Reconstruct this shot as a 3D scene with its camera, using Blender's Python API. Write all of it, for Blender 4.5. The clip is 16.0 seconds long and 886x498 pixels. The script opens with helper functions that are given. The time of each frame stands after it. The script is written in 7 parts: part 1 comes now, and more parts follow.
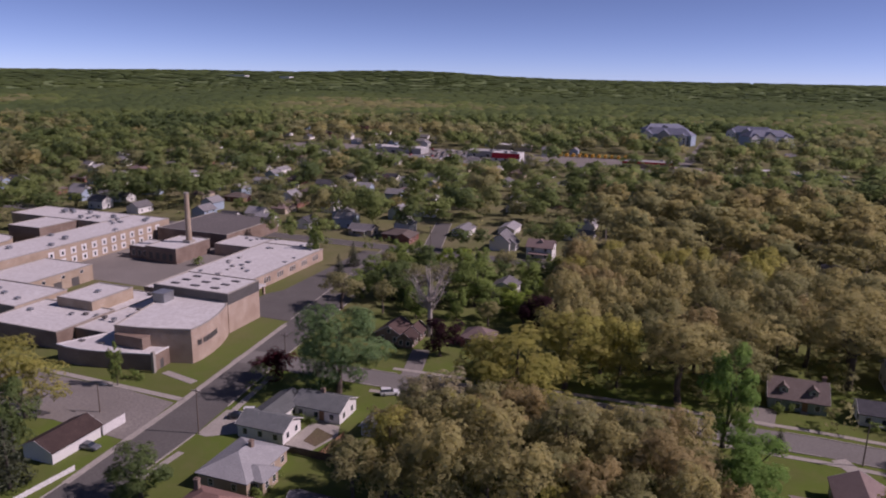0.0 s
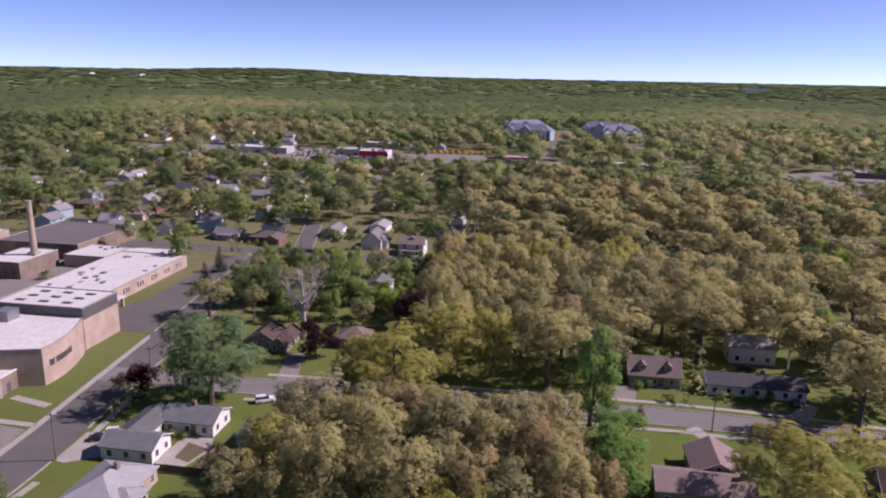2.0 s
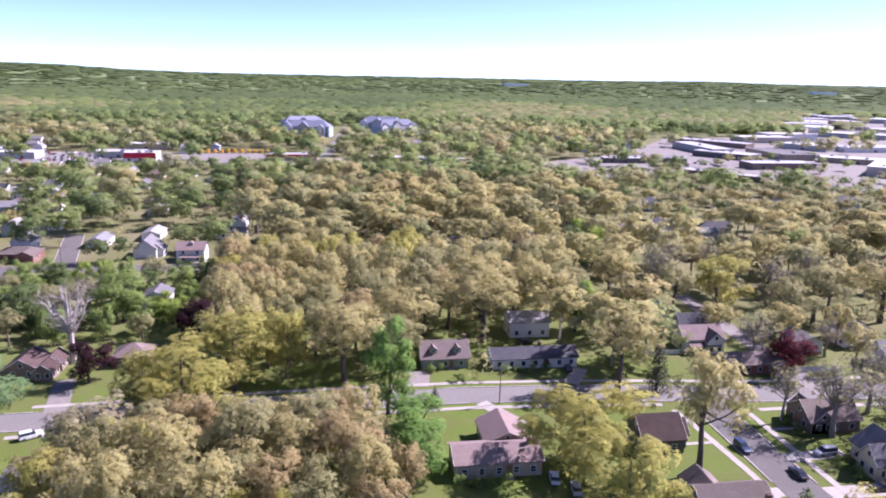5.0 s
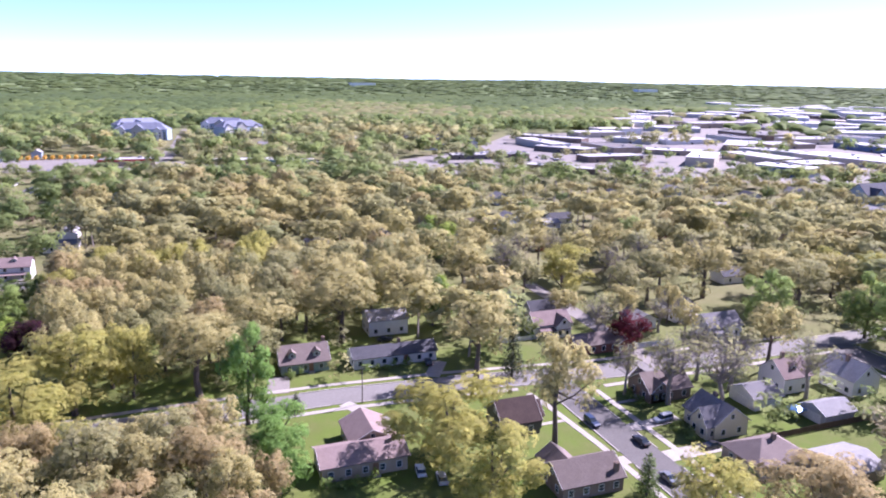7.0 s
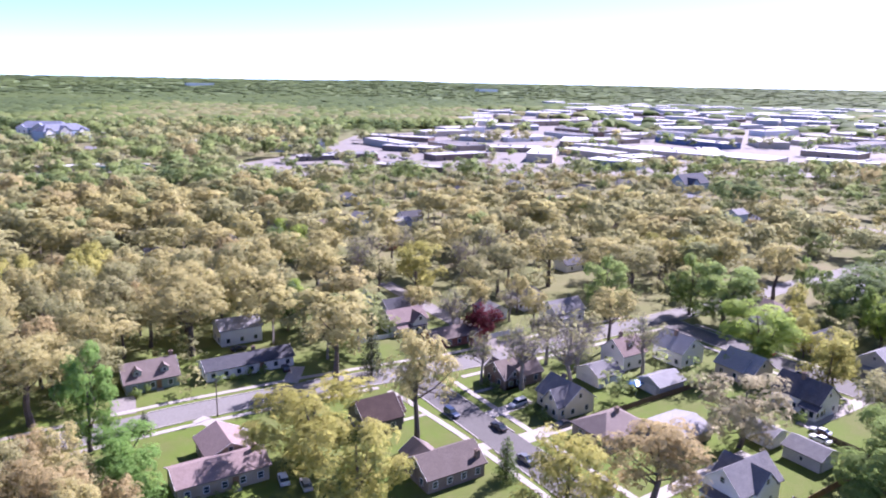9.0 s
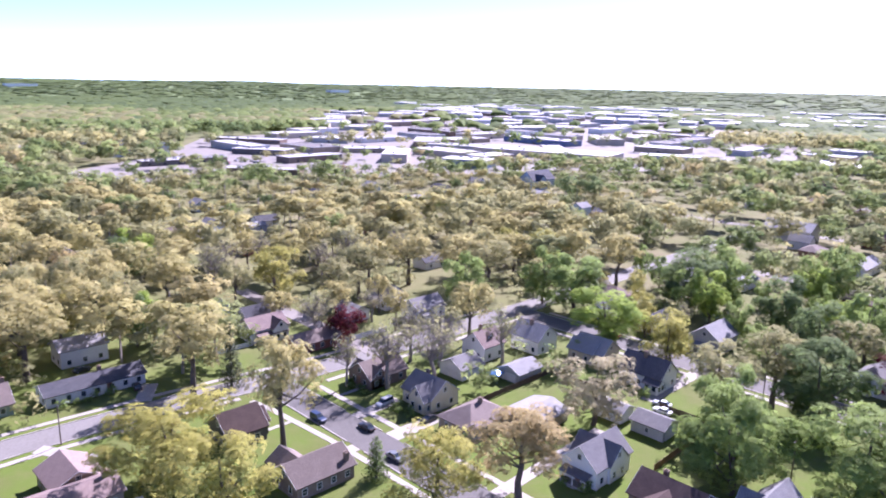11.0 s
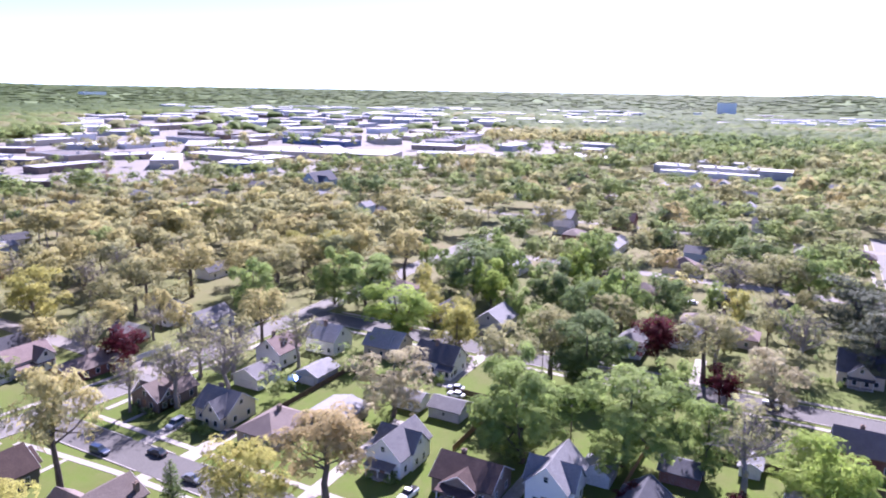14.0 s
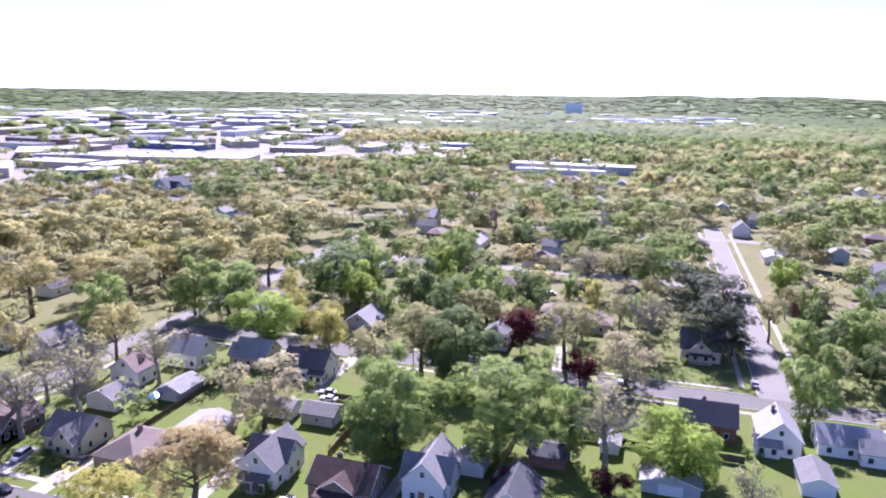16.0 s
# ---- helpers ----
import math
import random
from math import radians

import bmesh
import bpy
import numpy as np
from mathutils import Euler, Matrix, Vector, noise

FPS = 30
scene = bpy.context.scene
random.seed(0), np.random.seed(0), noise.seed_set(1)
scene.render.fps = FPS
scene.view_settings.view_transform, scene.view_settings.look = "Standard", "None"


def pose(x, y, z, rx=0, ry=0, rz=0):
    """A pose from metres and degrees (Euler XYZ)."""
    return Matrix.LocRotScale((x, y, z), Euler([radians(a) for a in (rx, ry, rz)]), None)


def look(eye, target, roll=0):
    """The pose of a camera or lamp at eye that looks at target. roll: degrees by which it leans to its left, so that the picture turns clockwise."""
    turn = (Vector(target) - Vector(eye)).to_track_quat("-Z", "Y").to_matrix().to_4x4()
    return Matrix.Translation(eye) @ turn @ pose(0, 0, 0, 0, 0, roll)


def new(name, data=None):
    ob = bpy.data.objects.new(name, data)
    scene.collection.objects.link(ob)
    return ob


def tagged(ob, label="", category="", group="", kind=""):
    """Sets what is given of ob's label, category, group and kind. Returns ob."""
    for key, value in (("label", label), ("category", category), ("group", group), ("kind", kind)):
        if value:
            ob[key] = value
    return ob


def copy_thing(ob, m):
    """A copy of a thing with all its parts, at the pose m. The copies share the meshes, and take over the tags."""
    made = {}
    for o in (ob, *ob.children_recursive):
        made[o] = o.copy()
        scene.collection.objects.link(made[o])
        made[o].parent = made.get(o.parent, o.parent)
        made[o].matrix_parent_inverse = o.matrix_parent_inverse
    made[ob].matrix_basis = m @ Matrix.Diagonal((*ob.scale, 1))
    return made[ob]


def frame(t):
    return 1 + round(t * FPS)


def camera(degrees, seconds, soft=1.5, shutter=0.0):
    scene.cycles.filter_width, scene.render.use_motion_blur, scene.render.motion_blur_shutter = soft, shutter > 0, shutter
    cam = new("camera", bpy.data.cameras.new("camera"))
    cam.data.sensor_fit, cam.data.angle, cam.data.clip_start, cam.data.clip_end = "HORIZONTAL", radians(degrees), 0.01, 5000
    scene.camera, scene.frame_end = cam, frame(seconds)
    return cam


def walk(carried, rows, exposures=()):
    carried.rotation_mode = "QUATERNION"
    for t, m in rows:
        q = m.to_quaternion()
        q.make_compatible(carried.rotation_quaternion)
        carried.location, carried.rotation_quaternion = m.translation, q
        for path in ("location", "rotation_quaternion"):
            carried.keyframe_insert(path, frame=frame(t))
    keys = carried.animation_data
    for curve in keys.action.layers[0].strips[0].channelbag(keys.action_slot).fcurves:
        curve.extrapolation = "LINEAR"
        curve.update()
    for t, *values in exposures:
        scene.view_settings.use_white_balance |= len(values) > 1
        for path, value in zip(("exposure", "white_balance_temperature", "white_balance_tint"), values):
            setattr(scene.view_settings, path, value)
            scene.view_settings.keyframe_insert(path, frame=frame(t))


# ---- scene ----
cam = camera(63.84, 16.0, soft=2.0)
walk(cam, [
    (0.0, look((-0.16, 0.05, 74.90), (-65.04, 183.24, 27.65), 1.12)),
    (0.5, look((-0.12, -0.08, 75.01), (-55.90, 186.09, 27.81), 1.14)),
    (1.0, look((-0.08, -0.22, 75.10), (-47.81, 188.17, 27.85), 1.15)),
    (1.5, look((-0.05, -0.36, 75.18), (-38.65, 190.09, 27.82), 1.12)),
    (2.0, look((-0.03, -0.50, 75.25), (-30.15, 191.50, 28.02), 1.14)),
    (2.5, look((-0.02, -0.64, 75.31), (-19.88, 192.68, 28.04), 1.12)),
    (3.0, look((-0.02, -0.78, 75.36), (-10.73, 193.26, 28.08), 1.13)),
    (3.5, look((-0.03, -0.92, 75.40), (-0.23, 193.41, 28.10), 1.05)),
    (4.0, look((-0.04, -1.06, 75.43), (9.17, 193.05, 28.16), 1.09)),
    (6.5, look((-0.26, -1.73, 75.48), (58.80, 183.51, 28.61), 1.07)),
    (7.0, look((-0.33, -1.86, 75.48), (68.08, 180.19, 28.81), 1.04)),
    (7.5, look((-0.41, -1.98, 75.47), (78.43, 175.85, 29.00), 1.07)),
    (8.0, look((-0.50, -2.10, 75.46), (87.15, 171.63, 29.22), 1.09)),
    (8.5, look((-0.61, -2.20, 75.45), (96.92, 166.23, 29.42), 1.06)),
    (9.0, look((-0.72, -2.31, 75.44), (104.50, 161.47, 29.53), 1.05)),
    (9.5, look((-0.84, -2.40, 75.43), (113.58, 155.15, 29.76), 1.06)),
    (10.0, look((-0.97, -2.49, 75.42), (121.20, 149.20, 29.99), 1.14)),
    (12.5, look((-1.79, -2.81, 75.40), (153.96, 114.59, 31.14), 0.94)),
    (13.0, look((-1.99, -2.84, 75.41), (159.84, 106.11, 31.37), 0.95)),
    (13.5, look((-2.20, -2.87, 75.43), (165.53, 96.82, 31.51), 0.92)),
    (14.0, look((-2.42, -2.88, 75.45), (169.61, 89.28, 31.71), 0.93)),
    (14.5, look((-2.65, -2.87, 75.48), (173.76, 80.69, 31.94), 0.92)),
    (15.0, look((-2.90, -2.86, 75.52), (177.10, 72.75, 32.09), 0.90)),
    (15.5, look((-3.15, -2.83, 75.57), (180.71, 62.97, 32.38), 0.89)),
    (16.0, look((-3.42, -2.79, 75.63), (183.34, 54.47, 32.70), 0.87)),
], exposures=[(0.0, 0.06, 6500, 40), (1.5, 0.43, 6420, 40), (2.5, 1.02, 6250, 39), (3.5, 1.46, 6050, 39), (7.0, 2.03, 5700, 38), (9.0, 2.11, 5650, 38), (12.5, 2.2, 5620, 37), (16.0, 2.2, 5620, 37)])

# ---- daylight ----
SUN_EL, SUN_AZ = 41.0, 14.0  # degrees above the horizon; degrees from +x towards +y
world = bpy.data.worlds.new("sky")
scene.world = world
world.use_nodes = True
wn = world.node_tree
bg = wn.nodes["Background"]
sky = wn.nodes.new("ShaderNodeTexSky")
sky.sky_type = "NISHITA"
sky.sun_disc = False
sky.sun_elevation = radians(SUN_EL)
sky.sun_rotation = radians(90 - SUN_AZ)
sky.altitude = 4000
sky.air_density, sky.dust_density, sky.ozone_density = 0.45, 2.3, 2.3
wn.links.new(sky.outputs[0], bg.inputs[0])
bg.inputs[1].default_value = 0.101
sun = new("sun", bpy.data.lights.new("sun", "SUN"))
sun.data.energy, sun.data.angle, sun.data.color = 3.75, radians(0.6), (1.0, 0.95, 0.91)
ca, sa, ce, se = math.cos(radians(SUN_AZ)), math.sin(radians(SUN_AZ)), math.cos(radians(SUN_EL)), math.sin(radians(SUN_EL))
sun.matrix_world = look((900 * ca * ce, 900 * sa * ce, 900 * se), (0, 0, 0))


# ---- materials ----
def nodes_of(name, rough=0.8, metal=0.0, spec=0.3):
    m = bpy.data.materials.new(name)
    m.use_nodes = True
    nt = m.node_tree
    b = nt.nodes["Principled BSDF"]
    b.inputs["Roughness"].default_value = rough
    b.inputs["Metallic"].default_value = metal
    b.inputs["Specular IOR Level"].default_value = spec
    return m, nt, b


def noise_fac(nt, scale, detail=4.0, rough=0.6, coord="Position", lo=0.35, hi=0.65):
    """A noise value between 0 and 1 at a size of 1/scale metres."""
    tx = nt.nodes.new("ShaderNodeTexNoise")
    tx.inputs["Scale"].default_value = scale
    tx.inputs["Detail"].default_value = detail
    tx.inputs["Roughness"].default_value = rough
    if coord == "Position":
        g = nt.nodes.new("ShaderNodeNewGeometry")
        nt.links.new(g.outputs["Position"], tx.inputs["Vector"])
    else:
        g = nt.nodes.new("ShaderNodeTexCoord")
        nt.links.new(g.outputs["Object"], tx.inputs["Vector"])
    mp = nt.nodes.new("ShaderNodeMapRange")
    mp.inputs["From Min"].default_value, mp.inputs["From Max"].default_value = lo, hi
    nt.links.new(tx.outputs["Fac"], mp.inputs["Value"])
    return mp.outputs["Result"]


def mixed(nt, fac, c1, c2):
    mx = nt.nodes.new("ShaderNodeMix")
    mx.data_type = "RGBA"
    for sock, c in ((mx.inputs["A"], c1), (mx.inputs["B"], c2)):
        if isinstance(c, tuple):
            sock.default_value = (*c, 1)
        else:
            nt.links.new(c, sock)
    if isinstance(fac, float):
        mx.inputs["Factor"].default_value = fac
    else:
        nt.links.new(fac, mx.inputs["Factor"])
    return mx.outputs["Result"]


def bumped(nt, b, fac, strength, dist):
    bp = nt.nodes.new("ShaderNodeBump")
    bp.inputs["Strength"].default_value, bp.inputs["Distance"].default_value = strength, dist
    nt.links.new(fac, bp.inputs["Height"])
    nt.links.new(bp.outputs[0], b.inputs["Normal"])


def rough_mat(name, c1, c2, rough=0.85, s1=0.25, s2=4.0, c3=None, metal=0.0, bump=0.3, spec=0.25, coord="Position", vary=0.0):
    """Two tones at a broad and a fine scale, with a fine relief; vary: a shift of tone from thing to thing."""
    m, nt, b = nodes_of(name, rough, metal, spec)
    broad = noise_fac(nt, s1, coord=coord)
    fine = noise_fac(nt, s2, 3.0, 0.7, coord=coord)
    col = mixed(nt, broad, c1, c2)
    col = mixed(nt, fine, col, c3 or tuple(0.72 * x for x in c1))
    if vary:
        oi = nt.nodes.new("ShaderNodeObjectInfo")
        hs = nt.nodes.new("ShaderNodeHueSaturation")
        mp = nt.nodes.new("ShaderNodeMapRange")
        mp.inputs["To Min"].default_value, mp.inputs["To Max"].default_value = 1 - vary, 1 + vary
        nt.links.new(oi.outputs["Random"], mp.inputs["Value"])
        nt.links.new(mp.outputs["Result"], hs.inputs["Value"])
        nt.links.new(col, hs.inputs["Color"])
        col = hs.outputs["Color"]
    nt.links.new(col, b.inputs["Base Color"])
    if bump:
        bumped(nt, b, fine, bump, 0.03)
    return m


def shingle_mat(name, c1, c2):
    """Asphalt shingles: weathered tone, courses as a fine relief."""
    m, nt, b = nodes_of(name, 0.88, 0, 0.2)
    tone = mixed(nt, noise_fac(nt, 0.5, 4), c1, c2)
    tone = mixed(nt, noise_fac(nt, 7.0, 2, 0.8), tone, tuple(0.6 * x for x in c1))
    oi = nt.nodes.new("ShaderNodeObjectInfo")
    hs = nt.nodes.new("ShaderNodeHueSaturation")
    mp = nt.nodes.new("ShaderNodeMapRange")
    mp.inputs["To Min"].default_value, mp.inputs["To Max"].default_value = 0.8, 1.2
    nt.links.new(oi.outputs["Random"], mp.inputs["Value"])
    nt.links.new(mp.outputs["Result"], hs.inputs["Value"])
    nt.links.new(tone, hs.inputs["Color"])
    nt.links.new(hs.outputs["Color"], b.inputs["Base Color"])
    wv = nt.nodes.new("ShaderNodeTexWave")
    wv.bands_direction, wv.wave_profile = "Z", "SAW"
    wv.inputs["Scale"].default_value = 2.2
    g = nt.nodes.new("ShaderNodeTexCoord")
    nt.links.new(g.outputs["Object"], wv.inputs["Vector"])
    bumped(nt, b, wv.outputs["Fac"], 0.5, 0.03)
    return m


def siding_mat(name, c1, c2):
    """Painted lap siding."""
    m, nt, b = nodes_of(name, 0.6, 0, 0.35)
    tone = mixed(nt, noise_fac(nt, 0.6, 4), c1, c2)
    tone = mixed(nt, noise_fac(nt, 6.0, 2, 0.8), tone, tuple(0.88 * x for x in c1))
    nt.links.new(tone, b.inputs["Base Color"])
    wv = nt.nodes.new("ShaderNodeTexWave")
    wv.bands_direction, wv.wave_profile = "Z", "SAW"
    wv.inputs["Scale"].default_value = 2.6
    g = nt.nodes.new("ShaderNodeTexCoord")
    nt.links.new(g.outputs["Object"], wv.inputs["Vector"])
    bumped(nt, b, wv.outputs["Fac"], 0.6, 0.03)
    return m


def brick_mat(name, c1, c2, mortar):
    m, nt, b = nodes_of(name, 0.88, 0, 0.2)
    bt = nt.nodes.new("ShaderNodeTexBrick")
    bt.inputs["Color1"].default_value, bt.inputs["Color2"].default_value, bt.inputs["Mortar"].default_value = (*c1, 1), (*c2, 1), (*mortar, 1)
    bt.inputs["Scale"].default_value = 1.0
    bt.inputs["Brick Width"].default_value, bt.inputs["Row Height"].default_value, bt.inputs["Mortar Size"].default_value = 0.6, 0.2, 0.02
    g = nt.nodes.new("ShaderNodeTexCoord")
    sp = nt.nodes.new("ShaderNodeSeparateXYZ")
    cb = nt.nodes.new("ShaderNodeCombineXYZ")
    ad = nt.nodes.new("ShaderNodeMath")
    nt.links.new(g.outputs["Object"], sp.inputs[0])
    nt.links.new(sp.outputs["X"], ad.inputs[0])
    nt.links.new(sp.outputs["Y"], ad.inputs[1])
    nt.links.new(ad.outputs[0], cb.inputs["X"])
    nt.links.new(sp.outputs["Z"], cb.inputs["Y"])
    nt.links.new(cb.outputs[0], bt.inputs["Vector"])
    col = mixed(nt, noise_fac(nt, 0.2, 4), bt.outputs["Color"], tuple(0.85 * x for x in c2))
    nt.links.new(col, b.inputs["Base Color"])
    bumped(nt, b, bt.outputs["Fac"], -0.4, 0.02)
    return m


def leaf_mat(name, c1, c2, c3, broad=0.0, trans=0.58):
    """Foliage: tone from leaf to leaf, from tree to tree (by thing, or by place at a broad scale for woods), light passing through."""
    m, nt, b = nodes_of(name, 0.75, 0, 0.12)
    g = nt.nodes.new("ShaderNodeNewGeometry")
    if broad:
        col = mixed(nt, noise_fac(nt, broad, 2, 0.5, lo=0.4, hi=0.6), c1, c2)
        col = mixed(nt, noise_fac(nt, broad * 0.23, 3, 0.6, lo=0.46, hi=0.66), col, c3)
    else:
        oi = nt.nodes.new("ShaderNodeObjectInfo")
        col = mixed(nt, oi.outputs["Random"], c1, c2)
        col = mixed(nt, noise_fac(nt, 0.35, 2, 0.5), col, c3)
    hs = nt.nodes.new("ShaderNodeHueSaturation")
    mp = nt.nodes.new("ShaderNodeMapRange")
    mp.inputs["To Min"].default_value, mp.inputs["To Max"].default_value = 0.9, 1.1
    nt.links.new(g.outputs["Random Per Island"], mp.inputs["Value"])
    nt.links.new(mp.outputs["Result"], hs.inputs["Value"])
    nt.links.new(col, hs.inputs["Color"])
    nt.links.new(hs.outputs["Color"], b.inputs["Base Color"])
    tr = nt.nodes.new("ShaderNodeBsdfTranslucent")
    nt.links.new(hs.outputs["Color"], tr.inputs["Color"])
    ms = nt.nodes.new("ShaderNodeMixShader")
    ms.inputs[0].default_value = trans
    nt.links.new(b.outputs[0], ms.inputs[1])
    nt.links.new(tr.outputs[0], ms.inputs[2])
    # a clump is a spray of leaves with gaps between them
    gap = noise_fac(nt, 2.6 if broad else 4.2, 2, 0.6, lo=0.45 if broad else 0.475, hi=0.50 if broad else 0.52)
    cl = nt.nodes.new("ShaderNodeBsdfTransparent")
    mt = nt.nodes.new("ShaderNodeMixShader")
    nt.links.new(gap, mt.inputs[0])
    nt.links.new(cl.outputs[0], mt.inputs[1])
    nt.links.new(ms.outputs[0], mt.inputs[2])
    nt.links.new(mt.outputs[0], nt.nodes["Material Output"].inputs["Surface"])
    return m


M = {}
M["asphalt"] = rough_mat("asphalt", (0.115, 0.108, 0.10), (0.145, 0.137, 0.127), 0.9, 0.12, 2.5, (0.09, 0.084, 0.078))
M["old_asphalt"] = rough_mat("old_asphalt", (0.2, 0.18, 0.16), (0.255, 0.232, 0.208), 0.9, 0.06, 1.6, (0.16, 0.146, 0.132))
M["mid_asphalt"] = rough_mat("mid_asphalt", (0.172, 0.163, 0.15), (0.205, 0.195, 0.18), 0.9, 0.1, 2.0, (0.14, 0.131, 0.12))
M["concrete"] = rough_mat("concrete", (0.33, 0.30, 0.265), (0.40, 0.37, 0.33), 0.88, 0.3, 3.0, (0.25, 0.23, 0.2))
M["kerb"] = rough_mat("kerb", (0.34, 0.315, 0.28), (0.41, 0.38, 0.34), 0.88, 0.3, 3.0)
M["white_roof"] = rough_mat("white_roof", (0.53, 0.52, 0.505), (0.60, 0.59, 0.57), 0.8, 0.05, 0.8, (0.46, 0.44, 0.42), bump=0.1)
M["grey_roof"] = rough_mat("grey_roof", (0.36, 0.35, 0.34), (0.48, 0.46, 0.44), 0.85, 0.07, 0.8, (0.3, 0.29, 0.28), bump=0.1)
M["tar_roof"] = rough_mat("tar_roof", (0.13, 0.118, 0.112), (0.165, 0.15, 0.142), 0.9, 0.07, 0.8, (0.11, 0.10, 0.095), bump=0.1)
M["tan_roof"] = rough_mat("tan_roof", (0.42, 0.38, 0.32), (0.5, 0.46, 0.4), 0.85, 0.07, 0.8, (0.35, 0.32, 0.28), bump=0.1)
M["brick_pink"] = brick_mat("brick_pink", (0.44, 0.34, 0.265), (0.385, 0.29, 0.225), (0.45, 0.40, 0.34))
M["brick_tan"] = brick_mat("brick_tan", (0.42, 0.33, 0.24), (0.36, 0.28, 0.2), (0.4, 0.35, 0.3))
M["brick_red"] = brick_mat("brick_red", (0.26, 0.10, 0.07), (0.2, 0.08, 0.06), (0.3, 0.26, 0.23))
M["brick_brown"] = brick_mat("brick_brown", (0.25, 0.18, 0.14), (0.20, 0.145, 0.115), (0.28, 0.24, 0.2))
M["dark_metal"] = rough_mat("dark_metal", (0.14, 0.132, 0.128), (0.17, 0.16, 0.155), 0.5, 0.3, 4, metal=0.3, bump=0.05)
M["grey_metal"] = rough_mat("grey_metal", (0.32, 0.33, 0.34), (0.4, 0.41, 0.42), 0.4, 0.3, 4, metal=0.6, bump=0.05)
M["white_metal"] = rough_mat("white_metal", (0.7, 0.7, 0.7), (0.76, 0.76, 0.75), 0.45, 0.1, 2, metal=0.1, bump=0.05)
M["blue_metal"] = rough_mat("blue_metal", (0.10, 0.15, 0.27), (0.13, 0.19, 0.32), 0.5, 0.1, 2, bump=0.05)
M["teal_metal"] = rough_mat("teal_metal", (0.07, 0.24, 0.22), (0.09, 0.28, 0.26), 0.5, 0.1, 2, bump=0.05)
M["red_metal"] = rough_mat("red_metal", (0.55, 0.03, 0.05), (0.62, 0.05, 0.07), 0.5, 0.1, 2, bump=0.05)
M["fascia"] = rough_mat("fascia", (0.68, 0.67, 0.65), (0.75, 0.74, 0.72), 0.6, 0.3, 4, bump=0.05)
M["wood"] = rough_mat("wood", (0.26, 0.15, 0.08), (0.32, 0.19, 0.11), 0.8, 0.7, 6, (0.18, 0.1, 0.06))
M["dark_wood"] = rough_mat("dark_wood", (0.09, 0.06, 0.045), (0.12, 0.085, 0.06), 0.85, 0.7, 6)
M["pole_wood"] = rough_mat("pole_wood", (0.15, 0.12, 0.10), (0.2, 0.16, 0.13), 0.9, 0.7, 8)
M["bark"] = rough_mat("bark", (0.12, 0.095, 0.08), (0.17, 0.14, 0.12), 0.95, 0.8, 5, (0.07, 0.055, 0.048))
M["pale_bark"] = rough_mat("pale_bark", (0.42, 0.38, 0.34), (0.5, 0.46, 0.41), 0.9, 0.6, 5, (0.3, 0.26, 0.23))
M["grey_bark"] = rough_mat("grey_bark", (0.25, 0.22, 0.2), (0.31, 0.28, 0.25), 0.9, 0.6, 5, (0.18, 0.155, 0.14))
M["rubber"] = rough_mat("rubber", (0.02, 0.02, 0.02), (0.03, 0.03, 0.03), 0.9, 1, 8)
for key, c1, c2 in (("roof_grey", (0.17, 0.165, 0.17), (0.23, 0.22, 0.22)), ("roof_dark", (0.075, 0.075, 0.085), (0.11, 0.11, 0.12)), ("roof_brown", (0.175, 0.14, 0.125), (0.215, 0.174, 0.155)), ("roof_red", (0.235, 0.14, 0.115), (0.28, 0.175, 0.145)), ("roof_blue", (0.085, 0.085, 0.10), (0.115, 0.115, 0.13)), ("roof_light", (0.27, 0.265, 0.27), (0.34, 0.33, 0.33)), ("roof_bluegrey", (0.20, 0.215, 0.27), (0.25, 0.265, 0.32)), ("roof_slate", (0.13, 0.14, 0.14), (0.18, 0.188, 0.188)), ("roof_pale", (0.36, 0.36, 0.365), (0.43, 0.43, 0.43)), ("roof_darkbrown", (0.075, 0.05, 0.045), (0.11, 0.075, 0.065)), ("roof_mauve", (0.215, 0.16, 0.148), (0.255, 0.195, 0.178))):
    M[key] = shingle_mat(key, c1, c2)
for key, c1, c2 in (("siding_white", (0.68, 0.67, 0.65), (0.75, 0.74, 0.72)), ("siding_cream", (0.58, 0.52, 0.36), (0.64, 0.58, 0.42)), ("siding_blue", (0.30, 0.38, 0.46), (0.36, 0.44, 0.52)), ("siding_grey", (0.38, 0.38, 0.37), (0.46, 0.46, 0.44)), ("siding_tan", (0.48, 0.41, 0.32), (0.54, 0.47, 0.37)), ("siding_green", (0.22, 0.28, 0.24), (0.27, 0.33, 0.28)), ("siding_dark", (0.07, 0.065, 0.07), (0.1, 0.095, 0.1))):
    M[key] = siding_mat(key, c1, c2)
gm, gnt, gb = nodes_of("window_glass", 0.08, 0, 0.6)
gb.inputs["Base Color"].default_value = (0.03, 0.04, 0.05, 1)
M["glass"] = gm


def paint_mat(name, c):
    m, nt, b = nodes_of(name, 0.3, 0.15, 0.5)
    col = mixed(nt, noise_fac(nt, 1.2, 3, coord="Object"), c, tuple(0.85 * x for x in c))
    nt.links.new(col, b.inputs["Base Color"])
    b.inputs["Coat Weight"].default_value = 0.5
    return m


